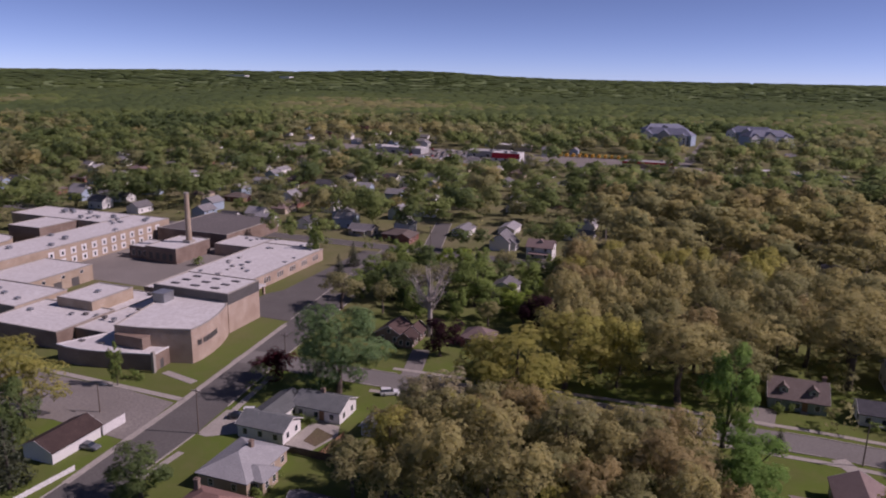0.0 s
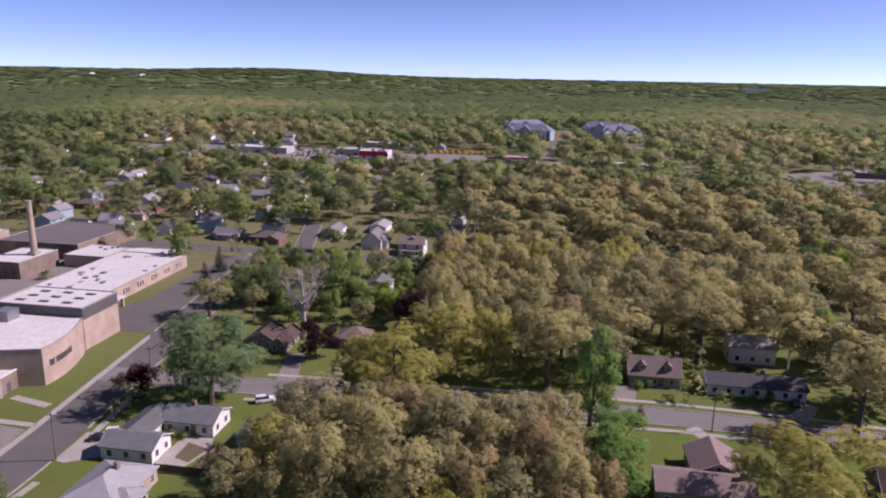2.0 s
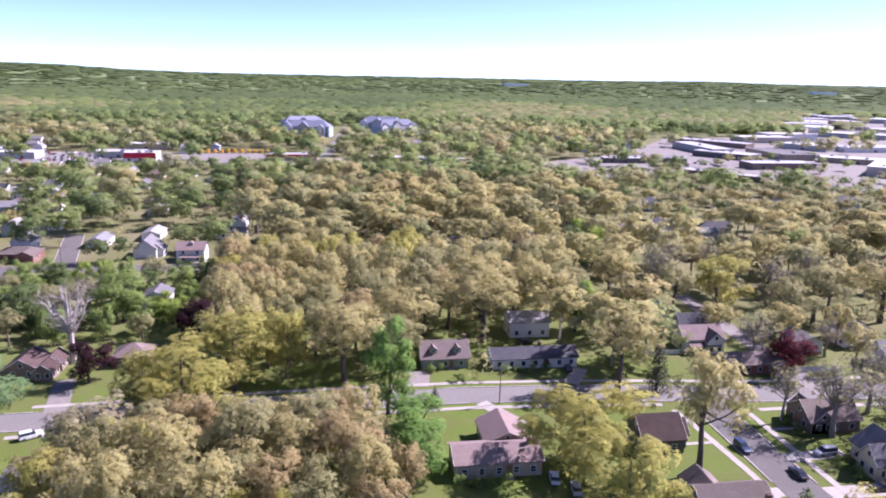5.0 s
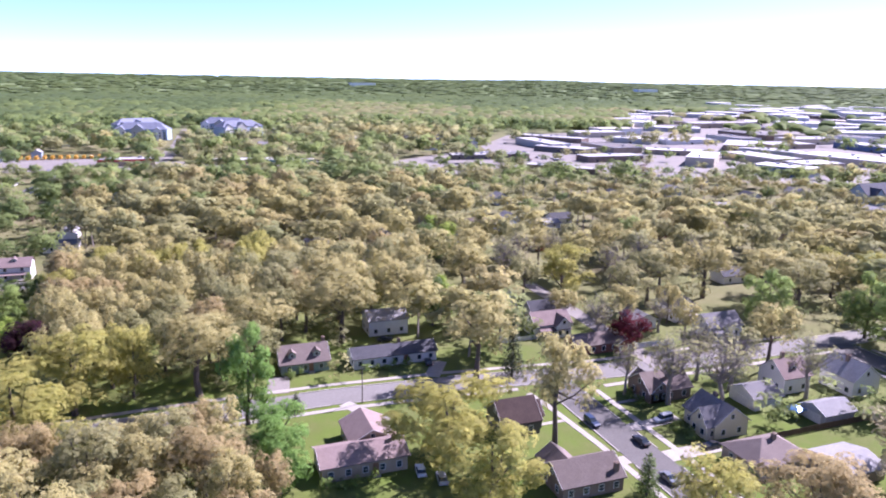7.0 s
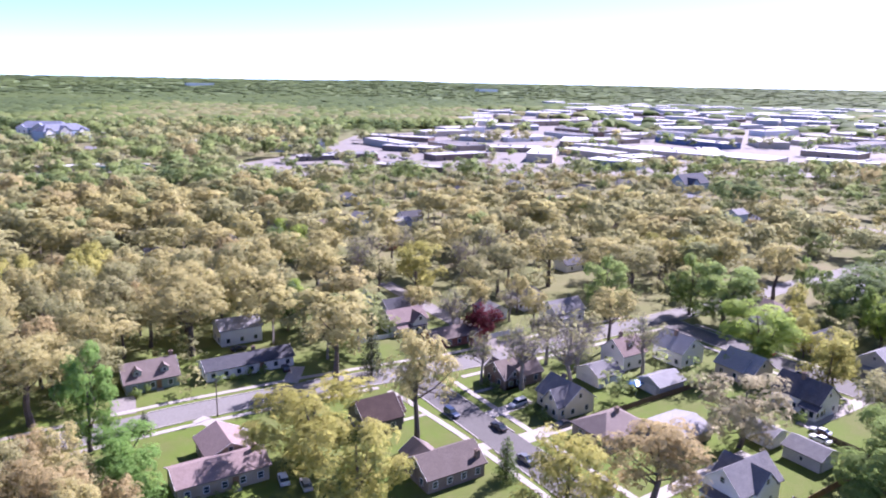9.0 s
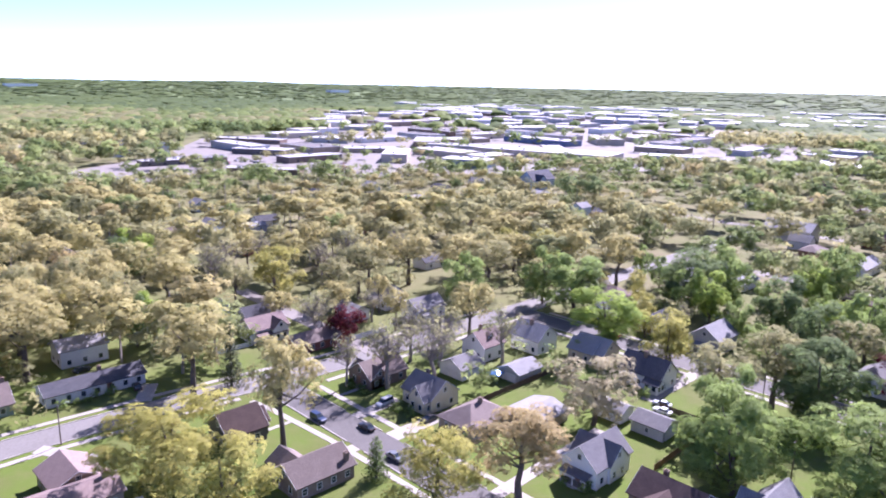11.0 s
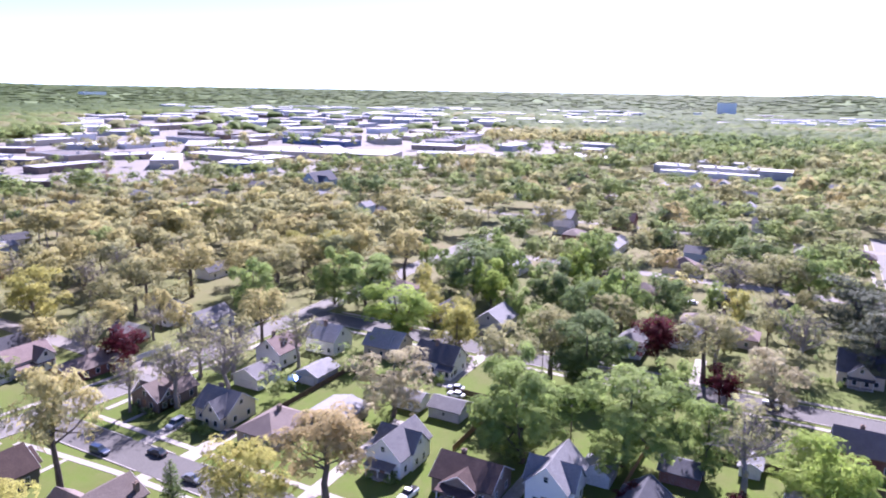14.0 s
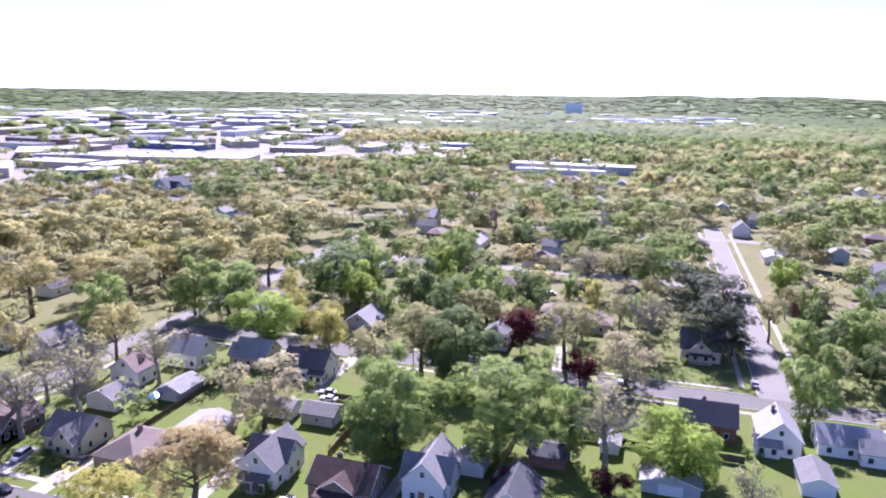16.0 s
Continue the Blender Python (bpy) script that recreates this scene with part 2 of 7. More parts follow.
for key, c in (("paint_white", (0.75, 0.75, 0.75)), ("paint_silver", (0.42, 0.43, 0.45)), ("paint_black", (0.02, 0.02, 0.024)), ("paint_navy", (0.03, 0.045, 0.09)), ("paint_red", (0.35, 0.03, 0.03)), ("paint_grey", (0.16, 0.17, 0.18)), ("paint_bus", (0.75, 0.38, 0.03)), ("canopy_blue", (0.10, 0.25, 0.5))):
    M[key] = paint_mat(key, c)
lamp_m, lnt, lb = nodes_of("lamp_lens", 0.15, 0, 0.6)
lb.inputs["Base Color"].default_value = (0.7, 0.7, 0.68, 1)
M["lens"] = lamp_m
M["tail"] = paint_mat("tail_lens", (0.4, 0.02, 0.02))

M["leaf_tan"] = leaf_mat("leaf_tan", (0.43, 0.395, 0.165), (0.395, 0.37, 0.16), (0.455, 0.405, 0.18))
M["leaf_olive"] = leaf_mat("leaf_olive", (0.33, 0.325, 0.15), (0.355, 0.33, 0.16), (0.305, 0.305, 0.14))
M["leaf_yellow"] = leaf_mat("leaf_yellow", (0.39, 0.38, 0.1), (0.355, 0.355, 0.1), (0.42, 0.39, 0.12))
M["leaf_green"] = leaf_mat("leaf_green", (0.245, 0.33, 0.095), (0.27, 0.345, 0.1), (0.22, 0.3, 0.09))
M["leaf_bright"] = leaf_mat("leaf_bright", (0.29, 0.395, 0.075), (0.265, 0.37, 0.075), (0.325, 0.405, 0.09))
M["leaf_dark"] = leaf_mat("leaf_dark", (0.16, 0.225, 0.08), (0.18, 0.24, 0.085), (0.14, 0.195, 0.075))
M["leaf_bluegreen"] = leaf_mat("leaf_bluegreen", (0.17, 0.275, 0.12), (0.195, 0.29, 0.12), (0.155, 0.245, 0.105))
M["leaf_deep"] = leaf_mat("leaf_deep", (0.195, 0.325, 0.08), (0.22, 0.34, 0.085), (0.17, 0.295, 0.075))
M["leaf_purple"] = leaf_mat("leaf_purple", (0.055, 0.022, 0.03), (0.07, 0.03, 0.032), (0.04, 0.02, 0.028))
M["leaf_red"] = leaf_mat("leaf_red", (0.13, 0.02, 0.03), (0.10, 0.025, 0.03), (0.08, 0.018, 0.025))
M["leaf_pale"] = leaf_mat("leaf_pale", (0.45, 0.4, 0.255), (0.41, 0.375, 0.235), (0.36, 0.335, 0.195))
M["leaf_rust"] = leaf_mat("leaf_rust", (0.395, 0.325, 0.155), (0.375, 0.315, 0.15), (0.415, 0.335, 0.165))
M["leaf_conifer"] = leaf_mat("leaf_conifer", (0.085, 0.10, 0.06), (0.095, 0.11, 0.065), (0.07, 0.085, 0.052), trans=0.2)


def woods_mat(name, holes):
    """Foliage of the woods: the tone of each tree is given with its mesh, from dark green over olive to oak tan."""
    m = leaf_mat(name, (0.2, 0.2, 0.08), (0.2, 0.2, 0.08), (0.2, 0.2, 0.08), broad=0.07)
    nt = m.node_tree
    if not holes:
        out = nt.nodes["Material Output"].inputs["Surface"]
        solid = out.links[0].from_node.inputs[2].links[0].from_socket
        nt.links.new(solid, out)
    at = nt.nodes.new("ShaderNodeAttribute")
    at.attribute_name = "tone"
    rp = nt.nodes.new("ShaderNodeValToRGB")
    stops = ((0.0, (0.14, 0.195, 0.08)), (0.18, (0.19, 0.25, 0.09)), (0.36, (0.25, 0.31, 0.105)), (0.5, (0.305, 0.31, 0.15)), (0.64, (0.375, 0.36, 0.165)), (0.78, (0.43, 0.395, 0.165)), (0.92, (0.405, 0.345, 0.165)), (1.0, (0.10, 0.045, 0.05)))
    els = rp.color_ramp.elements
    while len(els) < len(stops):
        els.new(0.5)
    for e, (p, c) in zip(els, stops):
        e.position, e.color = p, (*c, 1)
    nt.links.new(at.outputs["Fac"], rp.inputs["Fac"])
    for nd in nt.nodes:
        if nd.bl_idname == "ShaderNodeHueSaturation":
            nt.links.new(rp.outputs["Color"], nd.inputs["Color"])
    return m


M["woods"] = woods_mat("woods", True)
M["far_woods"] = woods_mat("far_woods", False)


def ground_mat():
    """Lawn with dry and worn spots near the houses, leaf litter in the oak wood, rough grass beyond."""
    m, nt, b = nodes_of("ground_grass", 0.95, 0, 0.1)
    lawn = mixed(nt, noise_fac(nt, 0.05, 2, 0.5, lo=0.44, hi=0.56), (0.097, 0.145, 0.025), (0.105, 0.122, 0.036))
    lawn = mixed(nt, noise_fac(nt, 0.22, 6, 0.75, lo=0.46, hi=0.74), lawn, (0.15, 0.135, 0.065))
    lawn = mixed(nt, noise_fac(nt, 5.0, 2, 0.8), lawn, (0.095, 0.125, 0.027))
    rough = mixed(nt, noise_fac(nt, 0.04, 4), (0.12, 0.13, 0.05), (0.165, 0.148, 0.08))
    g = nt.nodes.new("ShaderNodeNewGeometry")
    ln = nt.nodes.new("ShaderNodeVectorMath")
    ln.operation = "LENGTH"
    nt.links.new(g.outputs["Position"], ln.inputs[0])
    mp = nt.nodes.new("ShaderNodeMapRange")
    mp.inputs["From Min"].default_value, mp.inputs["From Max"].default_value = 165, 290
    nt.links.new(ln.outputs["Value"], mp.inputs["Value"])
    col = mixed(nt, mp.outputs["Result"], lawn, rough)
    mq = nt.nodes.new("ShaderNodeMapRange")
    mq.inputs["From Min"].default_value, mq.inputs["From Max"].default_value = 900, 1500
    nt.links.new(ln.outputs["Value"], mq.inputs["Value"])
    col = mixed(nt, mq.outputs["Result"], col, mixed(nt, noise_fac(nt, 0.01, 4), (0.14, 0.19, 0.078), (0.155, 0.195, 0.085)))
    nt.links.new(col, b.inputs["Base Color"])
    bumped(nt, b, noise_fac(nt, 3.0, 3, 0.7), 0.5, 0.08)
    return m


M["grass"] = ground_mat()
M["litter"] = rough_mat("leaf_litter", (0.15, 0.11, 0.07), (0.12, 0.115, 0.05), 0.95, 0.15, 2.0, (0.09, 0.07, 0.045))


# ---- building blocks ----
def mesh_of(bm, name, mat):
    me = bpy.data.meshes.new(name)
    bm.to_mesh(me)
    bm.free()
    for mm in (mat if isinstance(mat, (list, tuple)) else [mat]):
        me.materials.append(mm)
    return me


def part(name, bm, mat, parent, label=""):
    """Links a bmesh, or a mesh that is shared, as one mesh object under a thing or a part."""
    me = bm if isinstance(bm, bpy.types.Mesh) else mesh_of(bm, name, mat)
    ob = new(name, me)
    ob.parent = parent
    if label:
        tagged(ob, label)
    return ob


def box(bm, x0, y0, z0, x1, y1, z1, mi=0):
    vs = [bm.verts.new((x, y, z)) for z in (z0, z1) for x, y in ((x0, y0), (x1, y0), (x1, y1), (x0, y1))]
    for f in ((3, 2, 1, 0), (4, 5, 6, 7), (0, 1, 5, 4), (1, 2, 6, 5), (2, 3, 7, 6), (3, 0, 4, 7)):
        bm.faces.new([vs[i] for i in f]).material_index = mi


def boxes(*bs):
    bm = bmesh.new()
    for b in bs:
        box(bm, *b)
    return bm


def prism(bm, pts, z0, z1):
    """An upright prism over a counter-clockwise outline."""
    lo = [bm.verts.new((x, y, z0)) for x, y in pts]
    hi = [bm.verts.new((x, y, z1)) for x, y in pts]
    n = len(pts)
    bm.faces.new(lo[::-1])
    bm.faces.new(hi)
    for i in range(n):
        bm.faces.new((lo[i], lo[(i + 1) % n], hi[(i + 1) % n], hi[i]))


def tube(bm, a, b, r0, r1, n=6, cap=True):
    a, b = Vector(a), Vector(b)
    d = (b - a).normalized()
    u = d.orthogonal().normalized()
    w = d.cross(u)
    ra = [bm.verts.new(a + r0 * (math.cos(t) * u + math.sin(t) * w)) for t in (2 * math.pi * i / n for i in range(n))]
    rb = [bm.verts.new(b + r1 * (math.cos(t) * u + math.sin(t) * w)) for t in (2 * math.pi * i / n for i in range(n))]
    for i in range(n):
        bm.faces.new((ra[i], ra[(i + 1) % n], rb[(i + 1) % n], rb[i]))
    if cap:
        bm.faces.new(rb)
        bm.faces.new(ra[::-1])


def empty(name, m=None):
    ob = new(name)
    ob.empty_display_size = 0.5
    if m is not None:
        ob.matrix_basis = m
    return ob


# ---- ground ----
def rise(d):
    """The land is flat to the edge of town and climbs gently to the skyline."""
    s = max(0.0, min(1.0, (d - 2500) / 2350))
    return 62 * s * s * (3 - 2 * s)


def hill(x, y):
    """A low wooded ridge on the skyline."""
    az = math.degrees(math.atan2(y, x))
    d = math.hypot(x, y)
    return max(0, (d - 3600) / 1250) * (38 * math.exp(-((az - 112.5) / 7.5) ** 2) + 16 * math.exp(-((az - 128) / 9) ** 2) + 9 * math.exp(-((az - 62) / 4) ** 2) + 16 * math.exp(-((az + 0.5) / 2.6) ** 2) + 18 * math.exp(-((az + 9) / 4.0) ** 2))


def build_ground():
    radii = [0, 20, 60, 120, 200, 300, 450, 700, 1000, 1400, 1900, 2500, 3000, 3400, 3800, 4200, 4500, 4700, 4850, 4960]
    n = 180
    vs, fs = [(0, 0, 0)], []
    for r in radii[1:]:
        for i in range(n):
            x, y = r * math.cos(2 * math.pi * i / n), r * math.sin(2 * math.pi * i / n)
            vs.append((x, y, rise(r) + hill(x, y)))
    for i in range(n):
        fs.append((0, 1 + i, 1 + (i + 1) % n))
    for k in range(len(radii) - 2):
        for i in range(n):
            a, b = 1 + k * n + i, 1 + k * n + (i + 1) % n
            fs.append((a, a + n, b + n, b))
    me = bpy.data.meshes.new("ground")
    me.from_pydata(vs, [], fs)
    me.materials.append(M["grass"])
    tagged(new("ground", me), "green lawns, rough grass and wooded land reaching the skyline", "ground", kind="structure")


build_ground()


def strip(name, pts, width, z0, z1, mat, label, category, kind="structure"):
    """A paved band of even width along a line of points."""
    n = len(pts)
    left, right = [], []
    for i, p in enumerate(pts):
        a, b = Vector(pts[max(0, i - 1)]), Vector(pts[min(n - 1, i + 1)])
        d = (b - a).normalized()
        nrm = Vector((-d.y, d.x))
        left.append(Vector(p) + nrm * width / 2)
        right.append(Vector(p) - nrm * width / 2)
    bm = bmesh.new()
    rows = []
    for i in range(n):
        rows.append([bm.verts.new((*left[i], z0)), bm.verts.new((*left[i], z1)), bm.verts.new((*right[i], z1)), bm.verts.new((*right[i], z0))])
    for r, s in zip(rows, rows[1:]):
        for i in range(3):
            bm.faces.new((r[i], r[i + 1], s[i + 1], s[i]))
    bm.faces.new(rows[0])
    bm.faces.new(rows[-1][::-1])
    bmesh.ops.recalc_face_normals(bm, faces=bm.faces)
    ob = new(name, mesh_of(bm, name, mat))
    return tagged(ob, label, category, kind=kind)


def offset(pts, d):
    out = []
    n = len(pts)
    for i, p in enumerate(pts):
        a, b = Vector(pts[max(0, i - 1)]), Vector(pts[min(n - 1, i + 1)])
        t = (b - a).normalized()
        out.append((p[0] - t.y * d, p[1] + t.x * d))
    return out


ROADS = []  # kept clear of trees: line, half width
KERBED = []


def street(pts, width, mat="asphalt", kerb=True):
    z = 0.03 + 0.006 * len(ROADS)
    ROADS.append((pts, width / 2 + 1.0))
    strip("road", pts, width, -0.2, z, M[mat], "grey asphalt street between concrete kerbs" if kerb else "worn grey asphalt street without kerbs", "road")
    if kerb:
        KERBED.append((pts, width))


def seg_dist(px, py, pts):
    best = 1e9
    for (ax, ay), (bx, by) in zip(pts, pts[1:]):
        dx, dy = bx - ax, by - ay
        t = max(0, min(1, ((px - ax) * dx + (py - ay) * dy) / (dx * dx + dy * dy)))
        best = min(best, math.hypot(px - ax - t * dx, py - ay - t * dy))
    return best


def build_kerbs(gaps):
    """Kerbs along both sides of the streets, broken at crossings and where a drive enters."""
    for pts, width in KERBED:
        for s in (1, -1):
            line = offset(pts, s * (width / 2 + 0.12))
            fine = []
            for (ax, ay), (bx, by) in zip(line, line[1:]):
                n = max(1, int(math.hypot(bx - ax, by - ay) / 1.5))
                fine += [(ax + (bx - ax) * k / n, ay + (by - ay) * k / n) for k in range(n)]
            fine.append(line[-1])
            run = []
            for p in fine + [None]:
                ok = p is not None and all(o is pts or seg_dist(*p, o) > hw - 0.6 for o, hw in ROADS) and all(math.hypot(p[0] - gx, p[1] - gy) > gr for gx, gy, gr in gaps)
                if ok:
                    run.append(p)
                else:
                    if len(run) > 2:
                        strip("kerb", run, 0.3, -0.2, 0.16, M["kerb"], "pale concrete kerb along the street", "kerb")
                    run = []


def sidewalk(pts, width=1.5, mat="concrete", name="pavement", label="pale concrete sidewalk in the lawn", z=0.07):
    ROADS.append((pts, width / 2))
    strip(name, pts, width, -0.2, z, M[mat], label, name)


def pad(pts, mat, label, z=0.05, name="pavement", category="pavement"):
    """A paved patch with a straight-edged outline."""
    bm = bmesh.new()
    prism(bm, pts, -0.2, z)
    tagged(new(name, mesh_of(bm, name, M[mat])), label, category, kind="structure")


# ---- trees ----
def leaf_cloud(rng, lobes, count, size, jitter=0.75, upper=0.0, lift=0.45, shell=(0.6, 1.18), ragged=0.33, round_=0.46):
    """Small bent leaf clumps on the skins of rounded lobes, facing outwards with a random lean. Returns points and faces."""
    cs = np.array([l[0] for l in lobes], float)
    rs = np.array([l[1] for l in lobes], float)
    w = (rs ** 2).sum(1) if rs.ndim > 1 else rs ** 2
    k = rng.choice(len(lobes), count, p=w / w.sum())
    d = rng.normal(size=(count, 3))
    d[:, 2] += upper
    d /= np.linalg.norm(d, axis=1)[:, None]
    rad = rs[k] if rs.ndim > 1 else rs[k][:, None]
    p = cs[k] + d * rad * rng.uniform(*shell, (count, 1))
    nrm = d + jitter * rng.normal(size=(count, 3)) * 0.55
    nrm[:, 2] += lift
    nrm /= np.linalg.norm(nrm, axis=1)[:, None]
    t = np.cross(nrm, rng.normal(size=(count, 3)))
    t /= np.linalg.norm(t, axis=1)[:, None]
    b = np.cross(nrm, t)
    s = size * rng.uniform(0.6, 1.35, (count, 1))
    v = np.empty((count, 4, 3))
    v[:, 0] = p - t * s * 0.75
    v[:, 1] = p - b * s * 0.55 + nrm * s * 0.22
    v[:, 2] = p + t * s * 0.8
    v[:, 3] = p + b * s * 0.5 + nrm * s * 0.16
    f = np.arange(count * 4).reshape(count, 4)
    # the skin of a clump catches the light as one rounded form
    mid = cs.mean(0)
    out = p - mid
    out /= np.linalg.norm(out, axis=1)[:, None] + 1e-6
    soft = (1 - round_) * d + round_ * out + ragged * rng.normal(size=(count, 3))
    soft[:, 2] += 0.25
    soft /= np.linalg.norm(soft, axis=1)[:, None]
    return v.reshape(-1, 3), f, np.repeat(soft, 4, 0)


def cloud_mesh(name, v, f, mat, soft=None):
    me = bpy.data.meshes.new(name)
    me.vertices.add(len(v))
    me.vertices.foreach_set("co", np.ascontiguousarray(v, dtype=np.float32).ravel())
    me.loops.add(f.size)
    me.loops.foreach_set("vertex_index", np.ascontiguousarray(f, dtype=np.int32).ravel())
    me.polygons.add(len(f))
    me.polygons.foreach_set("loop_start", np.arange(0, f.size, 4, dtype=np.int32))
    me.update(calc_edges=True)
    if soft is not None:
        me.polygons.foreach_set("use_smooth", np.ones(len(f), dtype=bool))
        me.normals_split_custom_set_from_vertices(np.ascontiguousarray(soft, dtype=np.float32))
    me.materials.append(mat)
    return me


def crown_lobes(rng, n, radius, zc, rz, lobe, down=1.6):
    """A crown of several billowing masses, each made of small lobes, with bays between them and an uneven outline."""
    out = [((0, 0, zc), lobe * 1.3), ((0, 0, zc - 0.3 * rz), lobe * 1.2)]
    masses = max(6, n // 5)
    for i in range(masses):
        a = i * 2.39996 + rng.uniform(-0.5, 0.5)
        h = 0.97 - down * (i + 0.5) / masses + rng.uniform(-0.12, 0.12)
        q = max(0.05, 1 - min(1, h * h)) ** (0.5 if down < 1.9 else 0.32)
        big = radius * rng.uniform(0.36, 0.5)
        r = (radius - big * 0.75) * rng.uniform(0.82, 1.1)
        c = np.array((r * q * math.cos(a), r * q * math.sin(a), zc + (rz - 0.5 * big) * h))
        for _ in range(max(3, n // masses)):
            d = rng.normal(size=3)
            d[2] += 0.5
            d /= np.linalg.norm(d)
            out.append((tuple(c + d * big * rng.uniform(0.5, 0.85) * np.array((1, 1, 0.75))), lobe * rng.uniform(0.65, 1.1)))
    return out


def trunk_bm(rng, height, r, lobes, fork, limbs, n=7, twigs=0):
    """A tapered, slightly bent trunk with limbs that reach into the crown."""
    bm = bmesh.new()
    bend = [Vector((0, 0, -0.3)), Vector((rng.uniform(-0.25, 0.25), rng.uniform(-0.25, 0.25), fork * 0.5)), Vector((rng.uniform(-0.4, 0.4), rng.uniform(-0.4, 0.4), fork)), Vector((rng.uniform(-0.6, 0.6), rng.uniform(-0.6, 0.6), height * 0.78))]
    radii = [r * 1.25, r * 0.92, r * 0.75, r * 0.2]
    for i in range(3):
        tube(bm, bend[i], bend[i + 1], radii[i], radii[i + 1], n)
    picks = list(lobes[1:])
    rng.shuffle(picks)
    for c, _ in picks[:limbs]:
        base = bend[2].lerp(bend[3], rng.uniform(-0.15, 0.5))
        end = base.lerp(Vector(c), 0.95)
        mid = base.lerp(end, 0.5) + Vector((0, 0, -0.06 * (end - base).length))
        tube(bm, base, mid, r * 0.38, r * 0.26, 5, False)
        tube(bm, mid, end, r * 0.26, r * 0.07, 5, False)
        for _ in range(twigs):
            s = mid.lerp(end, rng.uniform(0, 0.9))
            e = s + Vector((rng.normal() * 1.3, rng.normal() * 1.3, abs(rng.normal()) * 1.5 + 0.3))
            tube(bm, s, e, r * 0.12, r * 0.03, 4, False)
            for _ in range(2):
                s2 = s.lerp(e, rng.uniform(0.3, 0.9))
                tube(bm, s2, s2 + Vector((rng.normal() * 0.9, rng.normal() * 0.9, abs(rng.normal()) * 0.8)), r * 0.06, r * 0.02, 3, False)
    return bm


TREES = {}
# kind: crown material, bark, label, height, crown radius, crown middle, crown half height, lobes, lobe size, leaves, leaf size, limbs
KINDS = {
    "tan": ("leaf_tan", "bark", "tall oak in tan spring catkins with a forked trunk", 17, 6.0, 11.2, 5.2, 60, 1.35, 1750, 0.62, 9),
    "olive": ("leaf_olive", "bark", "tall oak with thin olive young foliage", 16, 5.6, 10.6, 5.0, 54, 1.3, 1500, 0.60, 10),
    "rust": ("leaf_rust", "bark", "spreading oak in rust-tan spring foliage", 15, 5.8, 9.8, 4.7, 58, 1.3, 1750, 0.62, 8),
    "yellow": ("leaf_yellow", "bark", "broad maple in yellow-green spring leaf", 15, 6.0, 8.3, 6.6, 56, 1.45, 2100, 0.62, 7),
    "green": ("leaf_green", "bark", "broad shade tree in full green leaf", 15, 6.0, 8.2, 6.9, 54, 1.5, 2620, 0.67, 6),
    "bright": ("leaf_bright", "bark", "tree in bright fresh green leaf", 14, 5.2, 7.7, 6.3, 48, 1.4, 2370, 0.65, 6),
    "deep": ("leaf_deep", "bark", "tall tree in deep fresh green leaf", 16, 4.6, 8.4, 7.4, 52, 1.4, 2310, 0.65, 6),
    "dark": ("leaf_dark", "bark", "dense tree in dark green leaf", 14, 5.6, 7.4, 6.5, 46, 1.55, 2510, 0.67, 5),
    "bluegreen": ("leaf_bluegreen", "bark", "large spreading tree in cool blue-green leaf", 16, 6.4, 8.8, 7.2, 70, 1.5, 3240, 0.61, 7),
    "purple": ("leaf_purple", "bark", "round maple in dark purple leaf", 11, 4.4, 6.6, 4.4, 26, 1.5, 1000, 0.79, 4),
    "red": ("leaf_red", "bark", "round maple in deep red leaf", 11, 4.4, 6.6, 4.2, 26, 1.5, 900, 0.79, 5),
    "pale": ("leaf_pale", "bark", "tree covered in pale cream blossom", 13, 5.4, 7.4, 5.4, 56, 1.25, 1900, 0.58, 7),
    "thin": ("leaf_olive", "grey_bark", "half-bare tree with grey twigs and few buds", 15, 5.2, 9.8, 4.8, 26, 1.6, 330, 0.58, 22),
    "bare": ("leaf_pale", "pale_bark", "bare tree with pale branches", 19, 4.6, 11.5, 6.5, 26, 1.6, 24, 0.5, 26),
    "bush": ("leaf_green", "bark", "rounded green shrub in a lawn", 3.0, 1.8, 1.6, 1.5, 12, 0.75, 200, 0.46, 3),
}
FULL = ("yellow", "green", "bright", "deep", "dark", "bluegreen", "purple", "red", "pale", "bush")  # in leaf nearly down to the lawn


def make_tree(kind, i):
    mat, bark, label, height, radius, zc, rz, lobes_n, lobe, count, size, limbs = KINDS[kind]
    rng = np.random.default_rng(hash_of(kind) + i)
    lobes = crown_lobes(rng, lobes_n, radius, zc, rz, lobe, 1.95 if kind in FULL else 1.6)
    top = empty("tree" if kind != "bush" else "shrub", pose(0, 0, -500))
    twigs = {"bare": 3, "thin": 7}.get(kind, 0)
    part("trunk", trunk_bm(rng, height, 0.022 * height + 0.05, lobes, zc - rz * 0.75, limbs, twigs=twigs), M[bark], top)
    v, f, nn = leaf_cloud(rng, lobes, count, size, jitter=0.5, upper=0.3, shell=(0.72, 1.14), ragged=0.12, round_=0.5)
    v[:, 2] = np.maximum(v[:, 2], 0.15)
    part("crown", cloud_mesh("crown", v, f, M[mat], nn), None, top)
    tagged(top, label, "tree" if kind != "bush" else "shrub", group="trees of the neighbourhood" if kind != "bush" else "shrubs by the houses")
    return top


def hash_of(s):
    return sum(ord(ch) * (k + 3) for k, ch in enumerate(s))


